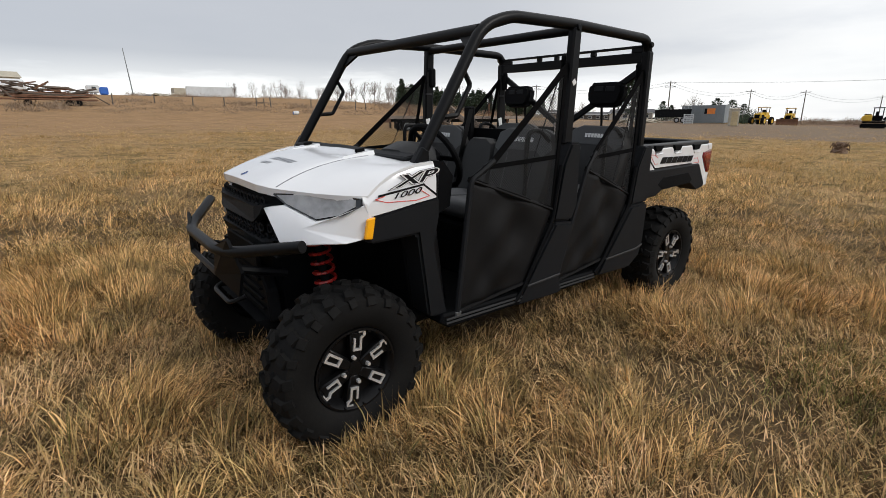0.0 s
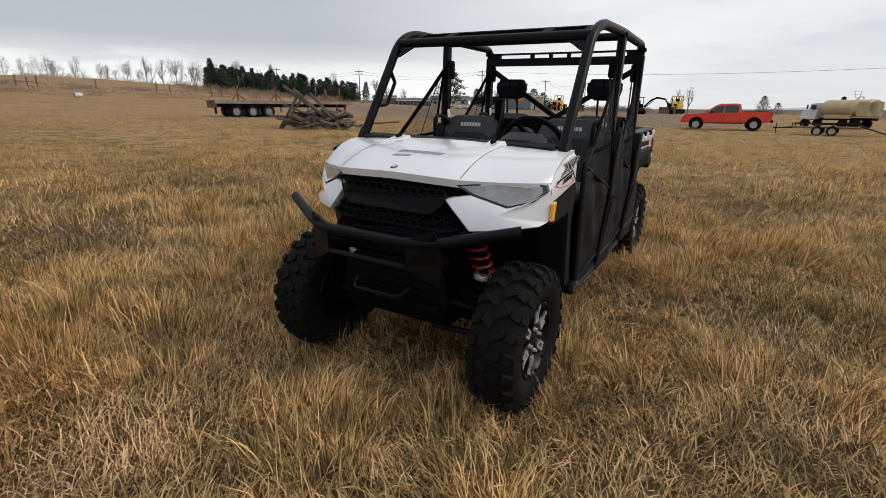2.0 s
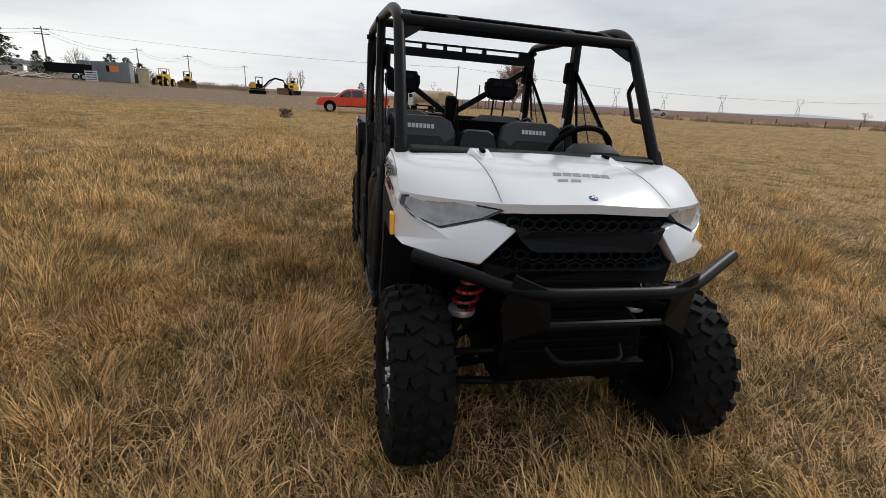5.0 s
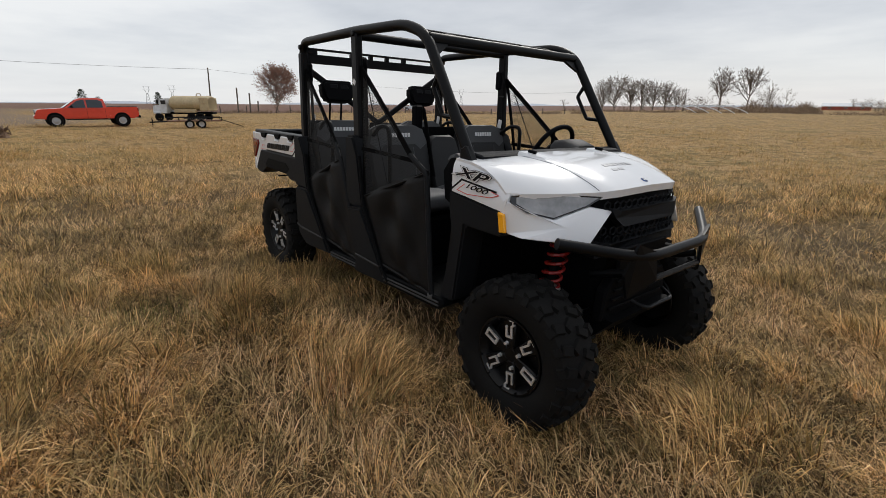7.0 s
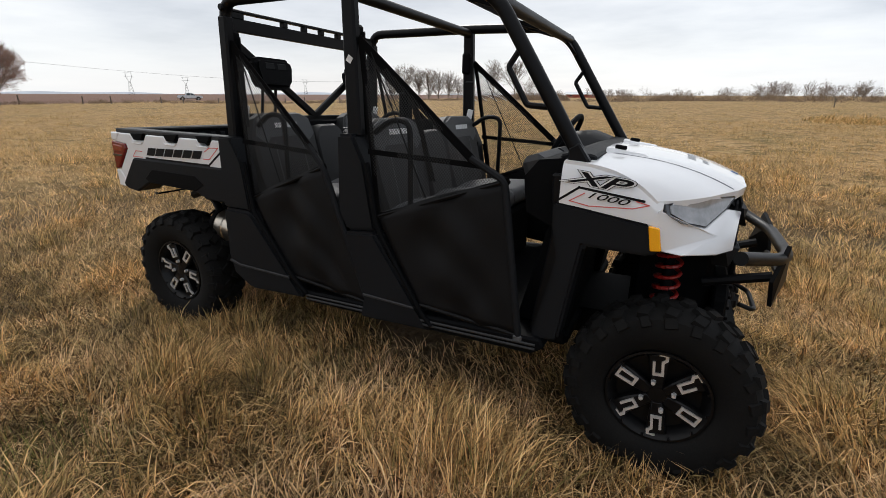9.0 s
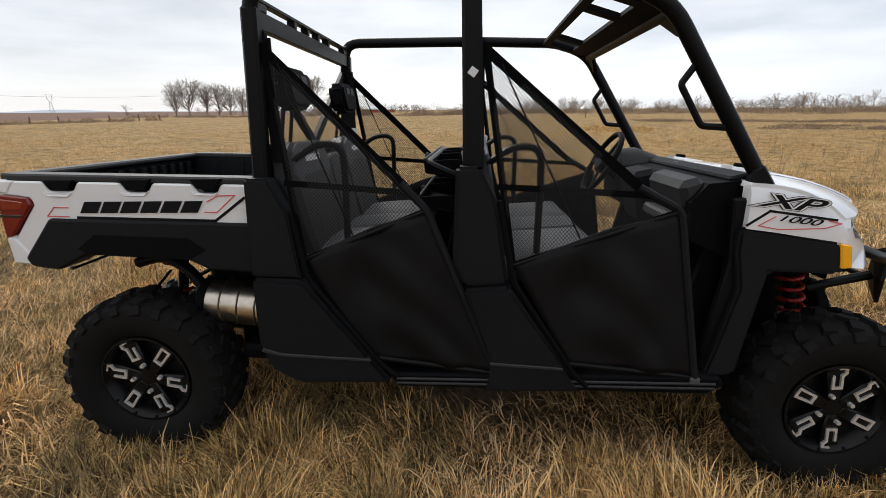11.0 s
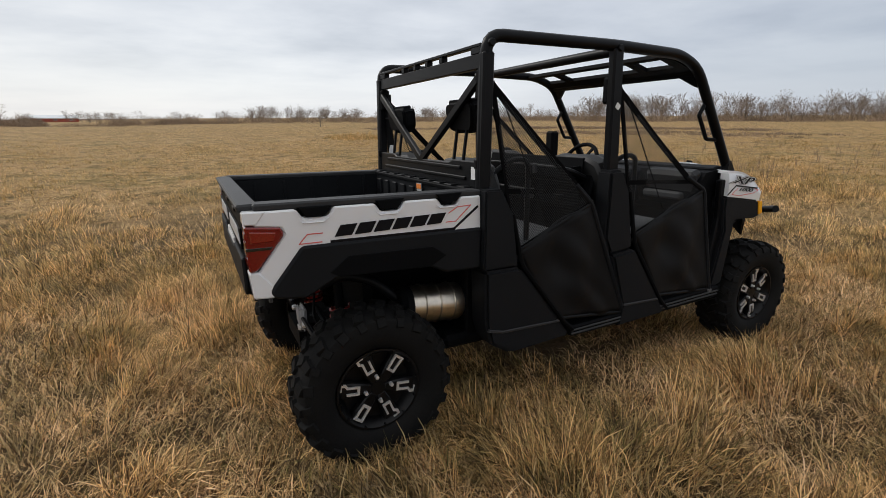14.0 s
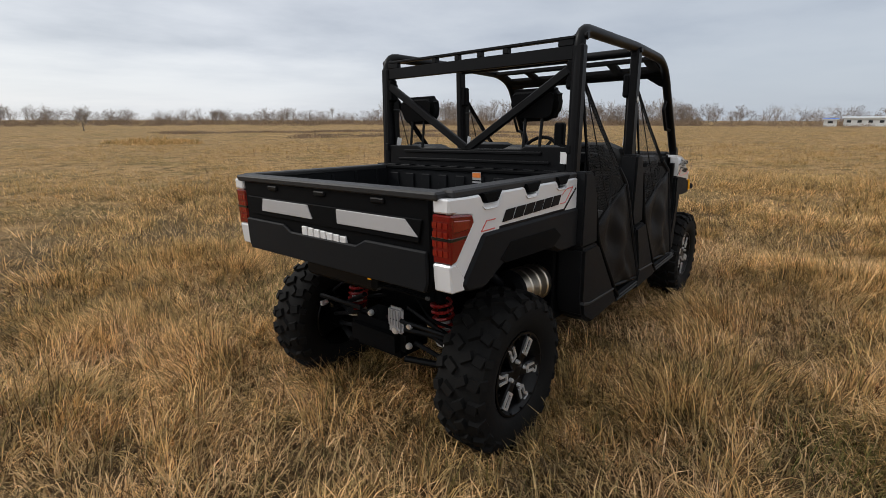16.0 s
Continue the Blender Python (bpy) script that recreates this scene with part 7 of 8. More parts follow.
plank_pile("rubble_heap", "grey heap of broken slabs and boards on the rise", "rubble", spot(-99.07, 165, WEST, 0), 10, 1.8, 2.0, 1.2, GREYSTEEL, 16, 0.5)
tank = thing("storage_tank", spot(-88.2, 118, WEST, 0), "horizontal white steel storage tank", "tank")
part("shell", moved(lathe([(0.0, -3.4), (0.8, -3.35), (1.3, -3.0), (1.4, -2.6), (1.4, 2.6), (1.3, 3.0), (0.8, 3.35), (0.0, 3.4)], seg=24, axis="x"), pose(0, 0, 1.7)), SHEET, tank, smooth=True)
for x in (-1.8, 1.8):
    part("saddle", box((x, 0, 0.35), (0.4, 2.2, 0.7), 0.02), RUST, tank)
shed = thing("small_shed", spot(-88.2, 135, WEST, 15), "small tan shed roof behind the tank", "shed")
part("walls", box((0, 0, 1.4), (5, 4, 2.8), 0.0), BEIGE, shed)
part("roof", prism([(-2.3, 2.8), (0, 4.1), (2.3, 2.8)], -2.8, 2.8, axis="x", bevel=0.02), BEIGE, shed)
tarp = thing("tarpaulin", spot(-95.4, 150, WEST, 0), "bright blue tarpaulin over a crate", "tarpaulin")
part("cover", box((0, 0, 0.9), (1.9, 1.6, 1.8), 0.2, seg=2), TARP, tarp)
van = thing("camper", spot(-94.5, 165, WEST, 0), "small white camper trailer", "camper")
part("body", box((0, 0, 1.6), (3.2, 2.0, 2.0), 0.25, seg=2), SHEET, van)
part("window", box((0.3, -1.02, 1.9), (1.0, 0.05, 0.5), 0.02), DARKGLASS, van)
for x in (-0.4, 0.4):
    far_wheel(van, x, -0.9, 0.32, 0.2)


# --- houses
def build_house(m, w, d, h, rise, wall, roof, label, windows=4, name="house"):
    hs = thing(name, m, label, name)
    part("wall", box((0, 0, h / 2), (w, d, h), 0.0), wall, hs)
    part("roof", prism([(-d / 2 - 0.4, h - 0.05), (0, h + rise), (d / 2 + 0.4, h - 0.05)], -w / 2 - 0.4, w / 2 + 0.4, axis="x", bevel=0.0), roof, hs)
    part("fascia", box((0, -d / 2 - 0.42, h - 0.05), (w + 0.8, 0.05, 0.25), 0.0), SHEET, hs)
    for i in range(windows):
        x = -w / 2 + w * (i + 0.5) / windows
        win = part("window", box((x, -d / 2 - 0.03, h * 0.58), (min(1.4, w / windows * 0.5), 0.08, h * 0.38), 0.0), SHEET, hs)
        part("pane", box((x, -d / 2 - 0.08, h * 0.58), (min(1.15, w / windows * 0.4), 0.04, h * 0.30), 0.0), DARKGLASS, win)
    return hs


build_house(spot(-143.04, 180, WEST, 0), 8, 7, 2.2, 0.9, DARKSIDE, ROOF, "dark-sided low house with white trim", 2)
build_house(spot(-146.01, 190, WEST, 6), 14, 8, 2.2, 1.0, DARKSIDE, ROOF, "long dark-sided house with white-framed windows", 5)
build_house(spot(-150.56, 165, WEST, -5), 12, 8, 2.4, 1.2, SIDING, ROOF, "pale single-storey house with shallow gabled roof", 4)
build_house(spot(-154.55, 160, WEST, 0), 9, 7, 2.4, 1.1, SIDING, ROOF, "pale house with brown roof behind the dirt bank", 3)
build_house(spot(100.72, 350, EAST, 0), 21, 9, 2.1, 1.7, BARNRED, ROOFW, "faded red barn with pale metal roof", 3, "barn")
build_house(spot(-1.5, 180, EAST, 0), 14, 4.6, 2.3, 0.4, SHEET, ROOFW, "long white manufactured home", 6)
build_house(spot(1.7, 176, EAST, 0), 3, 2.4, 2.0, 0.3, SHEET, TARP, "small white shed under a blue tarpaulin", 1, "shed")


# --- poles and wires
def build_pole(az, d, h, arms=1, eye=WEST, lean=0.0, wood=POLE):
    p = thing("utility_pole", spot(az, d, eye, 0) @ pose(0, 0, 0, 0, lean, 0), "weathered wooden utility pole with crossarm" if arms else "bare weathered wooden pole leaning a little", "utility pole", "utility poles")
    part("shaft", tube([(0, 0, -0.2), (0, 0, h)], (0.16, 0.10), seg=8), wood, p, smooth=True)
    for i in range(arms):
        part("crossarm", box((0, -0.12, h - 0.5 - i * 0.9), (2.4, 0.1, 0.14), 0.0), POLE, p)
        for x in (-1.1, 0.0, 1.1):
            part("insulator", box((x, -0.12, h - 0.34 - i * 0.9), (0.09, 0.09, 0.18), 0.0), SHEET, p)
    return p.matrix_world @ Vector((0, 0, h - 0.3))


def build_wire(a, b, sag, name="power_line"):
    pts = [a.lerp(b, k / 16) - Vector((0, 0, sag * 4 * (k / 16) * (1 - k / 16))) for k in range(17)]
    ob = part(name, tube(pts, 0.022, seg=4, fillet=0.0), WIRE)
    tagged(ob, "thin sagging overhead power cable between poles", "cable", "power lines")


tops = [build_pole(*a) for a in ((-131.55, 176, 9, 1), (-140.37, 145, 9, 2), (-154.27, 131, 9.2, 2), (-161.27, 165, 9, 1), (-165.56, 172, 9, 1), (-170.82, 205, 8.5, 1))]
for a, b in zip(tops, tops[1:]):
    build_wire(a, b, 1.6)
    build_wire(a + Vector((0, 0, -0.6)), b + Vector((0, 0, -0.6)), 1.7)
p1 = build_pole(166.75, 103, 8.0, 0, WEST, 2)
p0 = spot(119.2, 190).translation + Vector((0, 0, 8))
build_wire(tops[2], p1, 1.0)
build_wire(p1, p0, 3.0)
build_pole(-97.7, 168, 13, 0, WEST, -4, GREYSTEEL)
build_pole(113.5, 195, 7.5, 1, EAST)
for i, (az, h) in enumerate(((164.2, 4.5), (163.0, 3.6), (162.2, 2.2))):
    p = thing("fence_post", spot(az, 100, WEST), "tall weathered wooden post standing in scrub", "post", "tall posts")
    part("shaft", tube([(0, 0, -0.1), (0.1, 0, h)], 0.13, seg=7), POLE, p)
r_f = random.Random(12)
for az, d in ((-130.56, 60), (-131.26, 60), (-132.05, 60), (-109.38, 104), (-110.17, 104), (-110.86, 103), (-103.2, 100), (-99.7, 105), (-115.12, 105), (-120.07, 102), (-121.26, 102), (-125.02, 98), (-126.01, 98), (-134.92, 66), (-106.2, 101), (-96.2, 100)):
    p = thing("fence_post", spot(az, d, WEST, r_f.uniform(-9, 9)), "short dark wooden fence post in dry grass", "fence post", "fence posts")
    part("shaft", tube([(0, 0, -0.1), (r_f.uniform(-0.08, 0.08), 0, r_f.uniform(1.1, 1.5) * d / 80)], 0.11, seg=6), POLE, p)
for a, b, d in ((-130.56, -132.05, 60), (-109.38, -110.86, 103.5)):
    rail = part("fence_rail", tube([spot(a, d).translation + Vector((0, 0, 0.8)), spot(b, d).translation + Vector((0, 0, 0.75))], 0.06, seg=5), POLE)
    tagged(rail, "weathered fence rail between two posts", "fence rail", "fence rails")
for az in range(125, 168, 3):
    p = thing("fence_post", spot(az + r_f.uniform(-1, 1), 98 + r_f.uniform(-3, 3)), "short dark wooden fence post in dry grass", "fence post", "fence posts")
    part("shaft", tube([(0, 0, -0.1), (0, 0, r_f.uniform(0.9, 1.4))], 0.09, seg=6), POLE, p)


def build_pylon(az, d, h, eye=WEST):
    p = thing("lattice_pylon", spot(az, d, eye), "far grey lattice power pylon", "pylon", "pylons")
    bm = None
    for sx in (-1, 1):
        bm = tube([(sx * h * 0.12, 0, 0), (sx * h * 0.03, 0, h * 0.62), (sx * h * 0.12, 0, h * 0.82), (sx * h * 0.12, 0, h)], 0.28, seg=4, fillet=0.0, bm=bm)
        for k in range(4):
            z0, z1 = h * 0.16 * k, h * 0.16 * (k + 1)
            w0, w1 = h * (0.12 - 0.0225 * k), h * (0.12 - 0.0225 * (k + 1))
            bm = tube([(sx * w0, 0, z0), (-sx * w1, 0, z1)], 0.16, seg=4, bm=bm)
    for z in (0.82, 1.0):
        bm = tube([(-h * 0.2, 0, h * z), (h * 0.2, 0, h * z)], 0.2, seg=4, bm=bm)
    part("lattice", bm, WIRE, p)


for az, d, h in ((168.75, 900, 28), (148.56, 800, 28), (143.71, 950, 28), (138.35, 900, 28), (170.91, 980, 28), (131.98, 1000, 28)):
    build_pylon(az, d, h)


# --- trees
def tree_lines(seed, base, limbs, subs, twigs):
    """Branch lines of a bare tree one unit tall and one wide: (points, first radius, last radius)."""
    r = random.Random(seed)
    mid, rad = Vector((0, 0, (1 + base) / 2)), Vector((0.5, 0.5, (1 - base) / 2))

    def bend(a, c, b, n):
        return [a * (1 - k / n) ** 2 + c * 2 * (k / n) * (1 - k / n) + b * (k / n) ** 2 for k in range(n + 1)]

    def dome(d, k):
        return mid + Vector((d.x * rad.x, d.y * rad.y, d.z * rad.z)) * k

    fork = Vector((r.uniform(-0.02, 0.02), r.uniform(-0.02, 0.02), base))
    lead = [Vector((0, 0, -0.015)), fork * 0.5 + Vector((0.008, 0, 0)), fork] + [Vector((r.gauss(0, 0.025), r.gauss(0, 0.025), base + (0.66 - base) * k / 3)) for k in (1, 2, 3)]
    stout = [(lead, 0.021, 0.006)]
    fine = []
    for i in range(limbs):
        az, el = i * 2.4 + r.uniform(-0.5, 0.5), radians(r.uniform(-15, 85))
        d = Vector((math.cos(az) * math.cos(el), math.sin(az) * math.cos(el), math.sin(el)))
        b = dome(d, r.uniform(0.6, 0.8))
        step = min(4.9, max(1.5, 1.5 + 3.4 * (b.z - base) / (1 - base) * r.uniform(0.3, 0.9)))
        a = lead[int(step)].lerp(lead[int(step) + 1], step % 1)
        limb = bend(a, Vector((b.x * 0.6, b.y * 0.6, a.z + 0.4 * (b.z - a.z))) + Vector((r.gauss(0, 0.03), r.gauss(0, 0.03), 0)), b, 5)
        stout.append((limb, 0.011, 0.0045))
        for j in range(subs):
            k = r.uniform(0.5, 5)
            p = limb[int(k)].lerp(limb[min(5, int(k) + 1)], k % 1)
            e = dome((d + Vector((r.gauss(0, 0.55), r.gauss(0, 0.55), r.gauss(0, 0.5)))).normalized(), r.uniform(0.8, 1.08))
            e.z = max(e.z, base * 0.4 + 0.04)
            twigl = bend(p, p.lerp(e, 0.5) + Vector((r.gauss(0, 0.02), r.gauss(0, 0.02), r.uniform(0, 0.06))), e, 3)
            stout.append((twigl, 0.0045, 0.0018))
            for q in range(twigs):
                k = r.uniform(0.6, 3)
                p = twigl[int(k)].lerp(twigl[min(3, int(k) + 1)], k % 1)
                o = (p - mid).normalized()
                d2 = (o + Vector((r.gauss(0, 0.6), r.gauss(0, 0.6), 0.25 + r.gauss(0, 0.5)))).normalized()
                fine.append((p, p + d2 * r.uniform(0.03, 0.10)))
    return stout, fine


def build_bare_tree(m, seed, height, width, label, twig=TWIG, base=0.2, limbs=8, subs=9, twigs=11, trunk=1.0, buds=0.0):
    tree = thing("bare_tree", m, label, "tree", "bare trees")
    stout, fine = tree_lines(seed, base, limbs, subs, twigs)
    size = lambda p: Vector((p.x * width, p.y * width, p.z * height))
    verts, faces = [], []
    for pts, r0, r1 in stout:
        n = 5 if r0 > 0.02 else 3
        pts = [size(p) for p in pts]
        start = len(verts)
        for i, p in enumerate(pts):
            d = (pts[min(i + 1, len(pts) - 1)] - pts[max(i - 1, 0)]).normalized()
            u = d.orthogonal().normalized()
            w = d.cross(u)
            rad = (r0 + (r1 - r0) * i / (len(pts) - 1)) * height * trunk
            verts += [p + u * math.cos(2 * math.pi * k / n) * rad + w * math.sin(2 * math.pi * k / n) * rad for k in range(n)]
        for i in range(len(pts) - 1):
            b = start + i * n
            faces += [(b + k, b + (k + 1) % n, b + n + (k + 1) % n, b + n + k) for k in range(n)]
    mesh_part("trunk", verts, faces, BARK, tree)
    tv, tf = [], []
    for a, b in fine:
        a, b = size(a), size(b)
        o = (b - a).orthogonal().normalized() * height * 0.0034
        k = len(tv)
        tv += [a - o, a + o, b]
        tf.append((k, k + 1, k + 2))
        if buds:
            o, u = o.normalized() * height * buds, (b - a).normalized() * height * buds
            tv += [b - o, b + u * 1.6, b + o]
            tf.append((k + 3, k + 4, k + 5))
    mesh_part("crown", tv, tf, twig, tree)
    return tree


build_bare_tree(spot(160.2, 97, WEST), 21, 8.3, 7.7, "round-crowned tree with sparse reddish dry leaves", PALE_TWIG, 0.10, 14, 14, 24, 0.8, 0.0105)
build_bare_tree(spot(-156.42, 150, WEST), 22, 7.0, 6.0, "bare multi-stemmed grey tree by the pole", base=0.08)
build_bare_tree(spot(110.3, 190, EAST), 23, 14.3, 8.5, "tall bare cottonwood tree at the field edge", PALEWOOD, base=0.22, limbs=11, subs=9, twigs=12, trunk=1.0)
build_bare_tree(spot(107.9, 188, EAST), 24, 14.0, 11, "tall bare cottonwood tree at the field edge", PALEWOOD, base=0.18, limbs=12, subs=9, twigs=12, trunk=1.0)
for i, (az, d, h, w) in enumerate(((121.6, 186, 10.5, 6), (120.3, 190, 12.2, 11), (118.7, 195, 11, 7), (117.6, 192, 10.5, 7), (116.5, 195, 10.5, 7.5), (115.3, 192, 9.5, 8), (114.3, 190, 7.5, 7))):
    build_bare_tree(spot(az, d, EAST), 30 + i, h * 1.04, w * 1.3, "bare grey cottonwood in a row at the field edge", PALEWOOD, base=0.05, limbs=13, subs=9, twigs=12)
for i, (az, d, h) in enumerate(((-113.64, 165, 3.6), (-116.11, 170, 4.6), (-117.69, 168, 5.4), (-119.28, 165, 7.2), (-120.66, 170, 7.5), (-121.85, 160, 7), (-123.44, 168, 7.5), (-125.22, 165, 7), (-142.15, 150, 7), (-143.34, 155, 6.5), (-145.22, 200, 7), (-127.5, 150, 8), (-130.96, 150, 8.5), (-137.49, 150, 8.0), (-175.12, 120, 5.0), (-176.12, 118, 5.5), (-107, 150, 4))):
    build_bare_tree(spot(az, d, WEST), 50 + i, h, h * (0.35 + 0.1 * (i % 3)), "bare upright poplar with thin branches", base=0.15, limbs=7, subs=7, twigs=8)


def build_conifer(m, seed, height, width, label, base=0.1, name="conifer"):
    tree = thing(name, m, label, "tree", "conifers")
    part("trunk", tube([(0, 0, -0.1), (0, 0, height * 0.95)], (height * 0.022, 0.02), seg=6), BARK, tree)
    r = np.random.default_rng(seed)
    n = int(900 + 60 * height)
    t = r.uniform(base, 1, n) ** 0.9
    rad = width / 2 * (1 - t) ** 0.65 * (0.75 + 0.25 * np.sin(t * 40 + r.uniform(0, 6))) + 0.08
    a = r.uniform(0, 2 * np.pi, n)
    rr = rad * np.sqrt(r.uniform(0.12, 1, n))
    lump = 1 + 0.25 * np.sin(a * 3 + seed) * np.sin(t * 9)
    p = np.stack((np.cos(a) * rr * lump, np.sin(a) * rr * lump, t * height), 1)
    out = np.stack((np.cos(a), np.sin(a), r.normal(-0.1, 0.45, n)), 1) * (height * 0.06) * r.uniform(0.6, 1.3, n)[:, None]
    w = np.stack((-np.sin(a), np.cos(a), r.normal(0, 0.5, n)), 1) * height * 0.022
    v = np.stack((p - w, p + w, p + out), 1).reshape(-1, 3)
    mesh_part("crown", v, [(3 * i, 3 * i + 1, 3 * i + 2) for i in range(n)], NEEDLE, tree)


build_conifer(spot(-150.76, 119, WEST), 5, 9.2, 9.5, "dark spruce with an uneven broad crown", 0.12)
r_c = random.Random(8)
for i in range(44):
    az = -124.6 - i * 0.36 + r_c.uniform(-0.2, 0.2)
    build_conifer(spot(az, 138 + r_c.uniform(-10, 12), WEST), 100 + i, r_c.uniform(5.2, 6.9) * (1 - 0.004 * i), r_c.uniform(3.0, 4.4), "narrow dark conifer in a windbreak row", 0.03)
for az, d, h, w in ((-158.84, 118, 5.0, 6.5), (-160.15, 122, 4.8, 7.0), (-161.18, 120, 4.0, 5.0), (-153.62, 150, 5.5, 5), (-141.06, 150, 6, 3.5), (177.34, 120, 3.6, 3.6), (176.14, 118, 2.2, 3), (171.31, 110, 3.2, 2.6), (-154.46, 152, 4.5, 5)):
    build_conifer(spot(az, d, WEST), int(abs(d + az)), h, w, "low dark juniper bush", 0.02, "juniper")


# --- tree lines and scrub, too many to count
def thicket(name, label, mat, rows, seed, eye=EAST):
    """Masses of thin upright twigs. rows: bearing from, to, distance, height, clumps, twigs for each clump, clump width."""
    r = np.random.default_rng(seed)
    vs = []
    for a0, a1, d, h, count, each, wide in rows:
        az = np.radians(r.uniform(min(a0, a1), max(a0, a1), count))
        dd = d * r.uniform(0.93, 1.12, count)
        size = r.uniform(0.35, 1.0, count) ** 0.8
        cx, cy = eye[0] + dd * np.cos(az), eye[1] + dd * np.sin(az)
        k = np.repeat(np.arange(count), int(each * 1.7))
        n = len(k)
        a = r.uniform(0, 2 * np.pi, n)
        rr = np.sqrt(r.uniform(0, 1, n)) * wide * size[k] * 0.5
        x, y = cx[k] + np.cos(a) * rr, cy[k] + np.sin(a) * rr
        dome = np.sqrt(np.clip(1 - (rr / (wide * size[k] * 0.5 + 1e-6)) ** 2 * 0.92, 0.05, 1))
        z0 = r.uniform(0, 0.8, n) ** 1.3 * h * size[k] * dome
        length = h * size[k] * r.uniform(0.10, 0.28, n)
        ground = ground_height(x, y)
        out = r.uniform(0.1, 1.5, n)
        a2 = r.uniform(0, 2 * np.pi, n)
        tip = np.stack((x + np.cos(a2) * out * length * 1.3, y + np.sin(a2) * out * length * 1.3, ground + np.minimum(z0 + length, h * size[k] * dome * r.uniform(0.85, 1.08, n))), 1)
        t = r.uniform(0, 2 * np.pi, n)
        w = (0.03 + 0.025 * length)[:, None] * np.stack((np.cos(t), np.sin(t), np.zeros(n)), 1)
        p = np.stack((x, y, ground + z0 * 0.9 - 0.1), 1)
        vs.append(np.stack((p - w, p + w, tip), 1).reshape(-1, 3))
    v = np.concatenate(vs)
    ob = mesh_part(name, v, [(i, i + 1, i + 2) for i in range(0, len(v), 3)], mat)
    return tagged(ob, label, "trees", kind="stuff")


def grove(name, label, mat, rows, seed, eye=EAST):
    """Woods too far off to count. rows: bearing from, to, distance, height, trees, width over height, low crowns."""
    r = np.random.default_rng(seed)
    kinds = []
    for k in range(10):
        stout, fine = tree_lines(seed * 20 + k, 0.04 + 0.02 * k, 6, 6, 8)
        tri = []
        for pts, r0, r1 in stout:
            for i in range(len(pts) - 1):
                p, q = pts[i], pts[i + 1]
                o = (q - p).orthogonal().normalized() * (r0 + (r1 - r0) * i / len(pts)) * 1.3
                tri += [(p - o, p + o, q)]
        for p, q in fine:
            o = (q - p).orthogonal().normalized() * 0.0055
            tri.append((p - o, p + o, q))
        kinds.append(np.array([[list(p) for p in t] for t in tri]))
    vs = []
    for a0, a1, d, h, count, slim, low in rows:
        az = np.radians(r.uniform(min(a0, a1), max(a0, a1), count))
        dd = d * r.uniform(0.94, 1.12, count)
        tall = h * np.where(r.uniform(0, 1, count) < low, r.uniform(0.3, 0.6, count), r.uniform(0.65, 1.05, count))
        for i in range(count):
            x, y = eye[0] + dd[i] * math.cos(az[i]), eye[1] + dd[i] * math.sin(az[i])
            v = kinds[r.integers(10)]
            t, w = r.uniform(0, 6.28), max(tall[i], 0.5 * h) * slim * r.uniform(0.75, 1.3)
            c, q = math.cos(t), math.sin(t)
            vs.append((np.stack((v[..., 0] * c - v[..., 1] * q, v[..., 0] * q + v[..., 1] * c, v[..., 2]), -1) * (w, w, tall[i]) + (x, y, float(ground_height(x, y)) - 0.1)).reshape(-1, 3))
    v = np.concatenate(vs)
    ob = mesh_part(name, v, [(i, i + 1, i + 2) for i in range(0, len(v), 3)], mat)
    return tagged(ob, label, "trees", kind="stuff")


grove("bare_treeline", "bare brown and grey trees along the field edge", TWIG, (
    (100.1, 84.6, 240, 5.5, 60, 1.1, 0.5), (84.6, 47.2, 225, 6.8, 200, 1.05, 0.45), (47.2, 32.18, 195, 10.0, 95, 0.8, 0.4), (32.18, 11.16, 185, 8.5, 130, 0.9, 0.4),
    (11.16, -12.87, 215, 7.5, 70, 0.9, 0.4), (-12.87, -40.9, 220, 6, 40, 1.0, 0.5), (114.3, 102.17, 165, 5.0, 26, 1.2, 0.5), (126.3, 114.3, 215, 4, 22, 1.3, 0.6)), 41)
grove("pale_treeline", "pale grey bare trees among the brown ones", PALEWOOD, (
    (84.6, 47.2, 232, 7.5, 36, 0.8, 0.2), (47.2, 11.16, 196, 10.0, 44, 0.7, 0.2), (11.16, -12.87, 222, 8.0, 16, 0.8, 0.2), (106.9, 104.44, 175, 8.0, 9, 0.6, 0.2)), 44)
thicket("brown_scrub", "low brown scrub and weeds at the field edge", SCRUB, (
    (126.3, 92.87, 150, 1.5, 160, 40, 4), (92.87, 29.18, 170, 1.8, 260, 40, 5), (97, 84.6, 168, 3.8, 40, 130, 7), (107.8, 102.17, 158, 4.2, 26, 150, 6), (84.6, 47.2, 218, 4.5, 150, 90, 8), (47.2, 11.16, 186, 5.0, 170, 100, 8), (11.16, -12.87, 205, 4.5, 70, 90, 8), (29.18, -20.88, 165, 1.6, 160, 40, 5), (72.17, 29.18, 72, 0.55, 170, 80, 4.5), (59.64, 24.17, 50, 0.4, 90, 70, 3.0)), 42)
thicket("weed_clump", "clump of tall dry weeds standing in the field", SCRUB, ((-135.41, -138.09, 26.8, 0.7, 10, 90, 1.3),), 47, WEST)
thicket("weed_clump", "low patch of pale dry weeds in the field", DRYF, ((78, 69.5, 42, 0.85, 16, 70, 2.4),), 48)
grove("poplar_belt", "thin bare poplars and brush behind the rise", TWIG, ((-106.2, -126.01, 172, 6.5, 60, 0.45, 0.3), (-120.07, -139.87, 150, 7.5, 36, 0.4, 0.2), (-141.85, -147.79, 205, 6.0, 16, 0.7, 0.4)), 45, WEST)
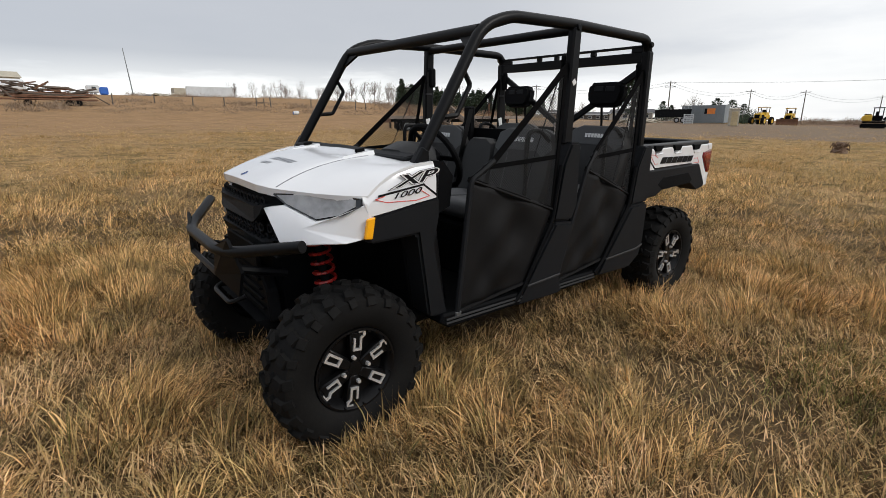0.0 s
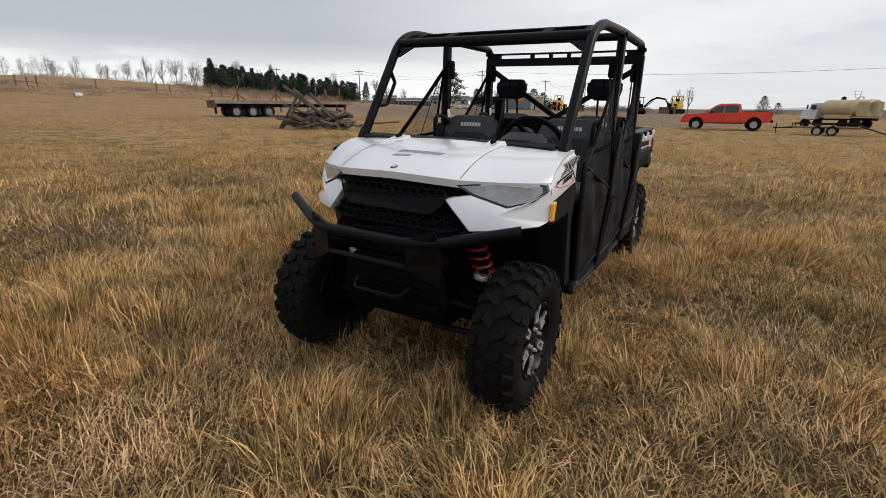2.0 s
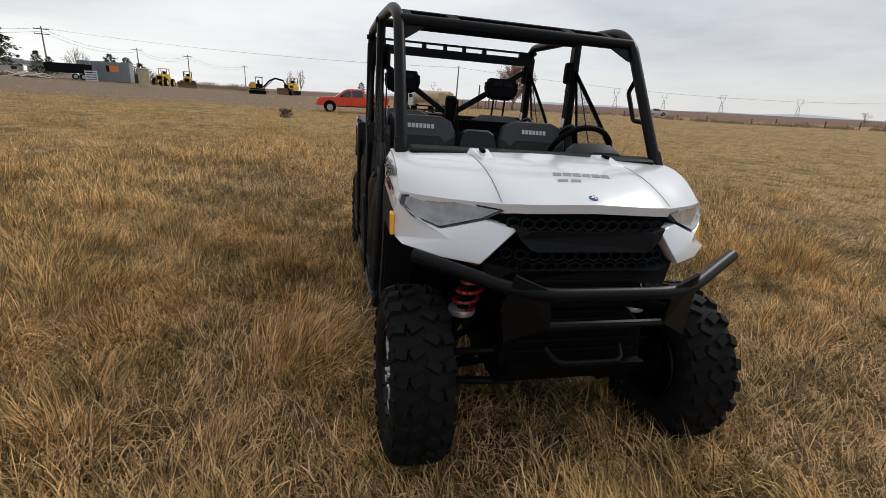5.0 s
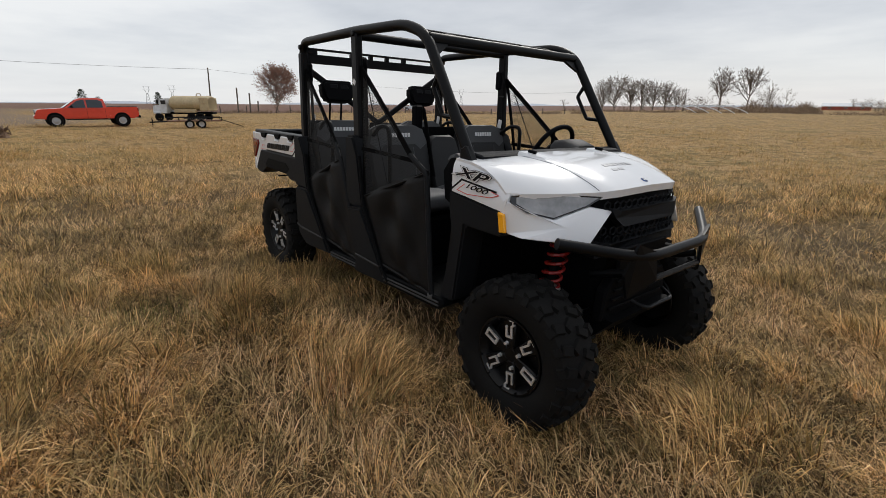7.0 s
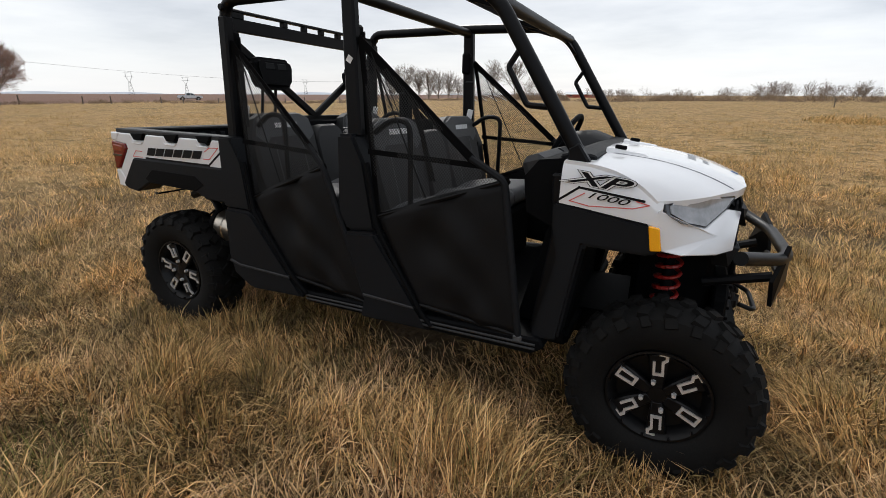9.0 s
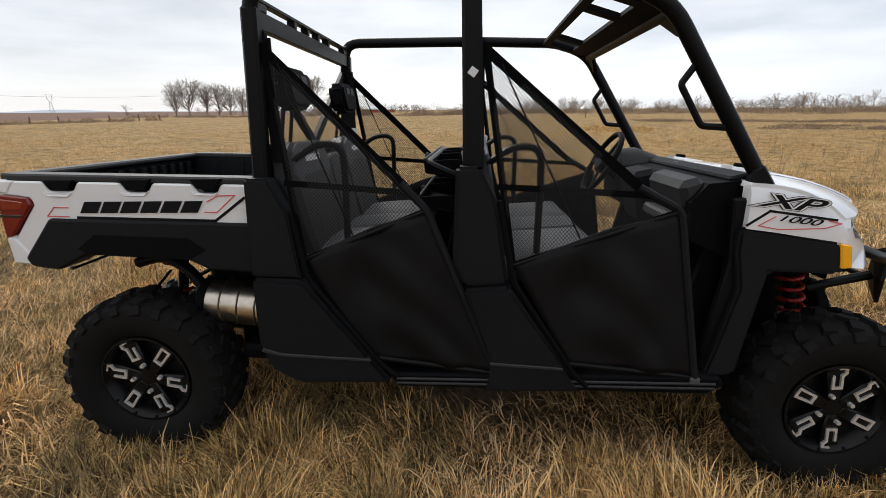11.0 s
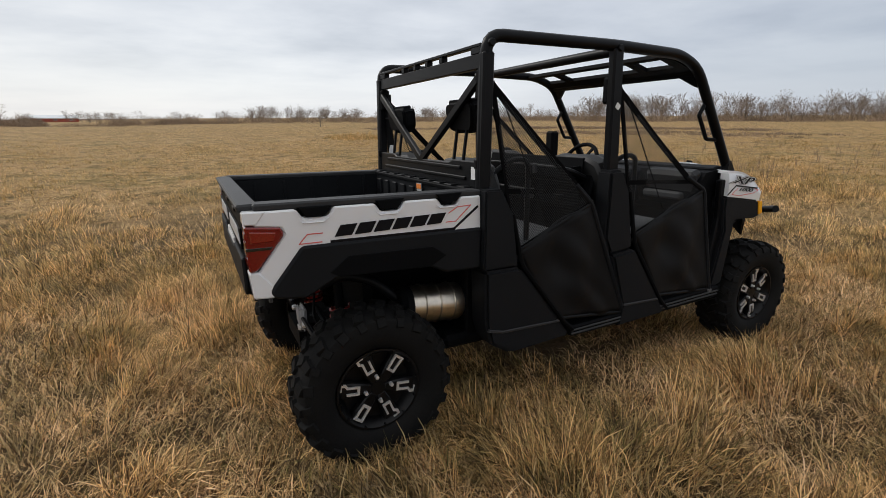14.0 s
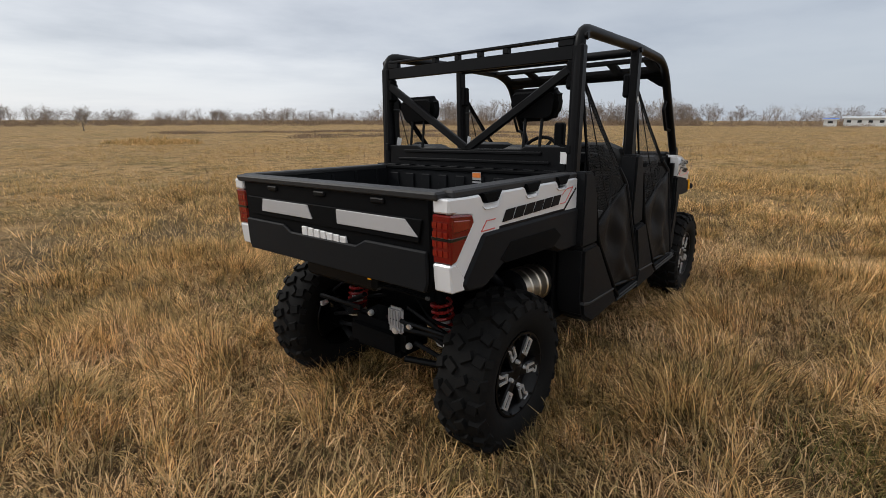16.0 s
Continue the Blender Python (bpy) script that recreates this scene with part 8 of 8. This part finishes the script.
thicket("conifer_windbreak", "dense dark row of conifers behind the field", NEEDLE, ((-124.62, -140.17, 143, 6.6, 70, 260, 3.4), (-158.28, -162.02, 122, 4.2, 12, 220, 4)), 46, WEST)
thicket("yard_scrub", "dry brush and weeds along the fence and banks", SCRUB, (
    (-92.2, -129.97, 102, 1.3, 70, 60, 5), (-92.2, -129.97, 88, 0.7, 60, 60, 5), (-97.2, -127, 150, 1.8, 70, 60, 6), (167.8, 126.1, 101, 1.3, 110, 50, 3), (-122.05, -137.89, 120, 2.2, 60, 70, 5), (-165.75, -172.2, 130, 2.0, 50, 60, 5), (-135.91, -142.84, 130, 2.0, 30, 60, 5), (-88.2, -93.2, 88, 2.0, 18, 70, 3)), 43, WEST)


# dry stalks in the field beyond the vehicle
def build_stalks():
    r = np.random.default_rng(77)
    x, y = [], []
    for cx, cy, sx, sy, n in ((11.9, 5.4, 1.5, 1.2, 46), (15, 9, 5, 3, 40), (22, 8, 6, 4, 40), (13, 15, 4, 4, 24), (30, 20, 8, 6, 60), (26, 4, 5, 4, 40)):
        x.append(r.normal(cx, sx, n)), y.append(r.normal(cy, sy, n))
    x, y = np.concatenate(x), np.concatenate(y)
    n = len(x)
    k = np.repeat(np.arange(n), 4)
    h = r.uniform(0.3, 0.75, n)[k] * r.uniform(0.5, 1, len(k))
    build_blades("dry_stalks", "brown dry weed stalks standing above the grass", x[k] + r.normal(0, 0.05, len(k)), y[k] + r.normal(0, 0.05, len(k)), h, np.full(len(k), 0.013), np.abs(r.normal(0.25, 0.2, len(k))), r.uniform(0, 2 * np.pi, len(k)), 0.0, SCRUB)


build_stalks()
# wheel-line irrigation pipes at the far edge
for i in range(5):
    p = thing("irrigation_pipe", spot(113.2 - i * 1.15, 140, EAST, -28), "long pale arched irrigation pipe lying on the field", "irrigation pipe", "irrigation pipes")
    part("pipe", tube([(-4.2, 0, 2.0), (-1.0, 0, 1.75), (1.8, 0, 1.0), (3.6, 0, 0.1)], 0.11, seg=6, fillet=1.2), SHEET, p, smooth=True)
build_bare_tree(spot(77.16, 95, EAST), 90, 2.4, 2.6, "small dead leaning tree in the scrub", base=0.3, limbs=4, subs=3, twigs=3, trunk=1.8)


def build_hills():
    """Low hills on the far horizon, the distance haze put into their pale colour."""
    n = 120
    verts, faces = [], []
    for i in range(n + 1):
        a = radians(105 + 85 * i / n)
        h = 5 + 5 * math.sin(i * 0.21) + 3 * math.sin(i * 0.53 + 1)
        for d, z in ((2600, -4), (2900, h), (3300, -4)):
            verts.append((d * math.cos(a), d * math.sin(a), z))
    for i in range(n):
        b = i * 3
        faces += [(b, b + 3, b + 4, b + 1), (b + 1, b + 4, b + 5, b + 2)]
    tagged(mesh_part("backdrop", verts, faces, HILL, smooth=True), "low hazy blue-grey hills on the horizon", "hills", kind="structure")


build_hills()
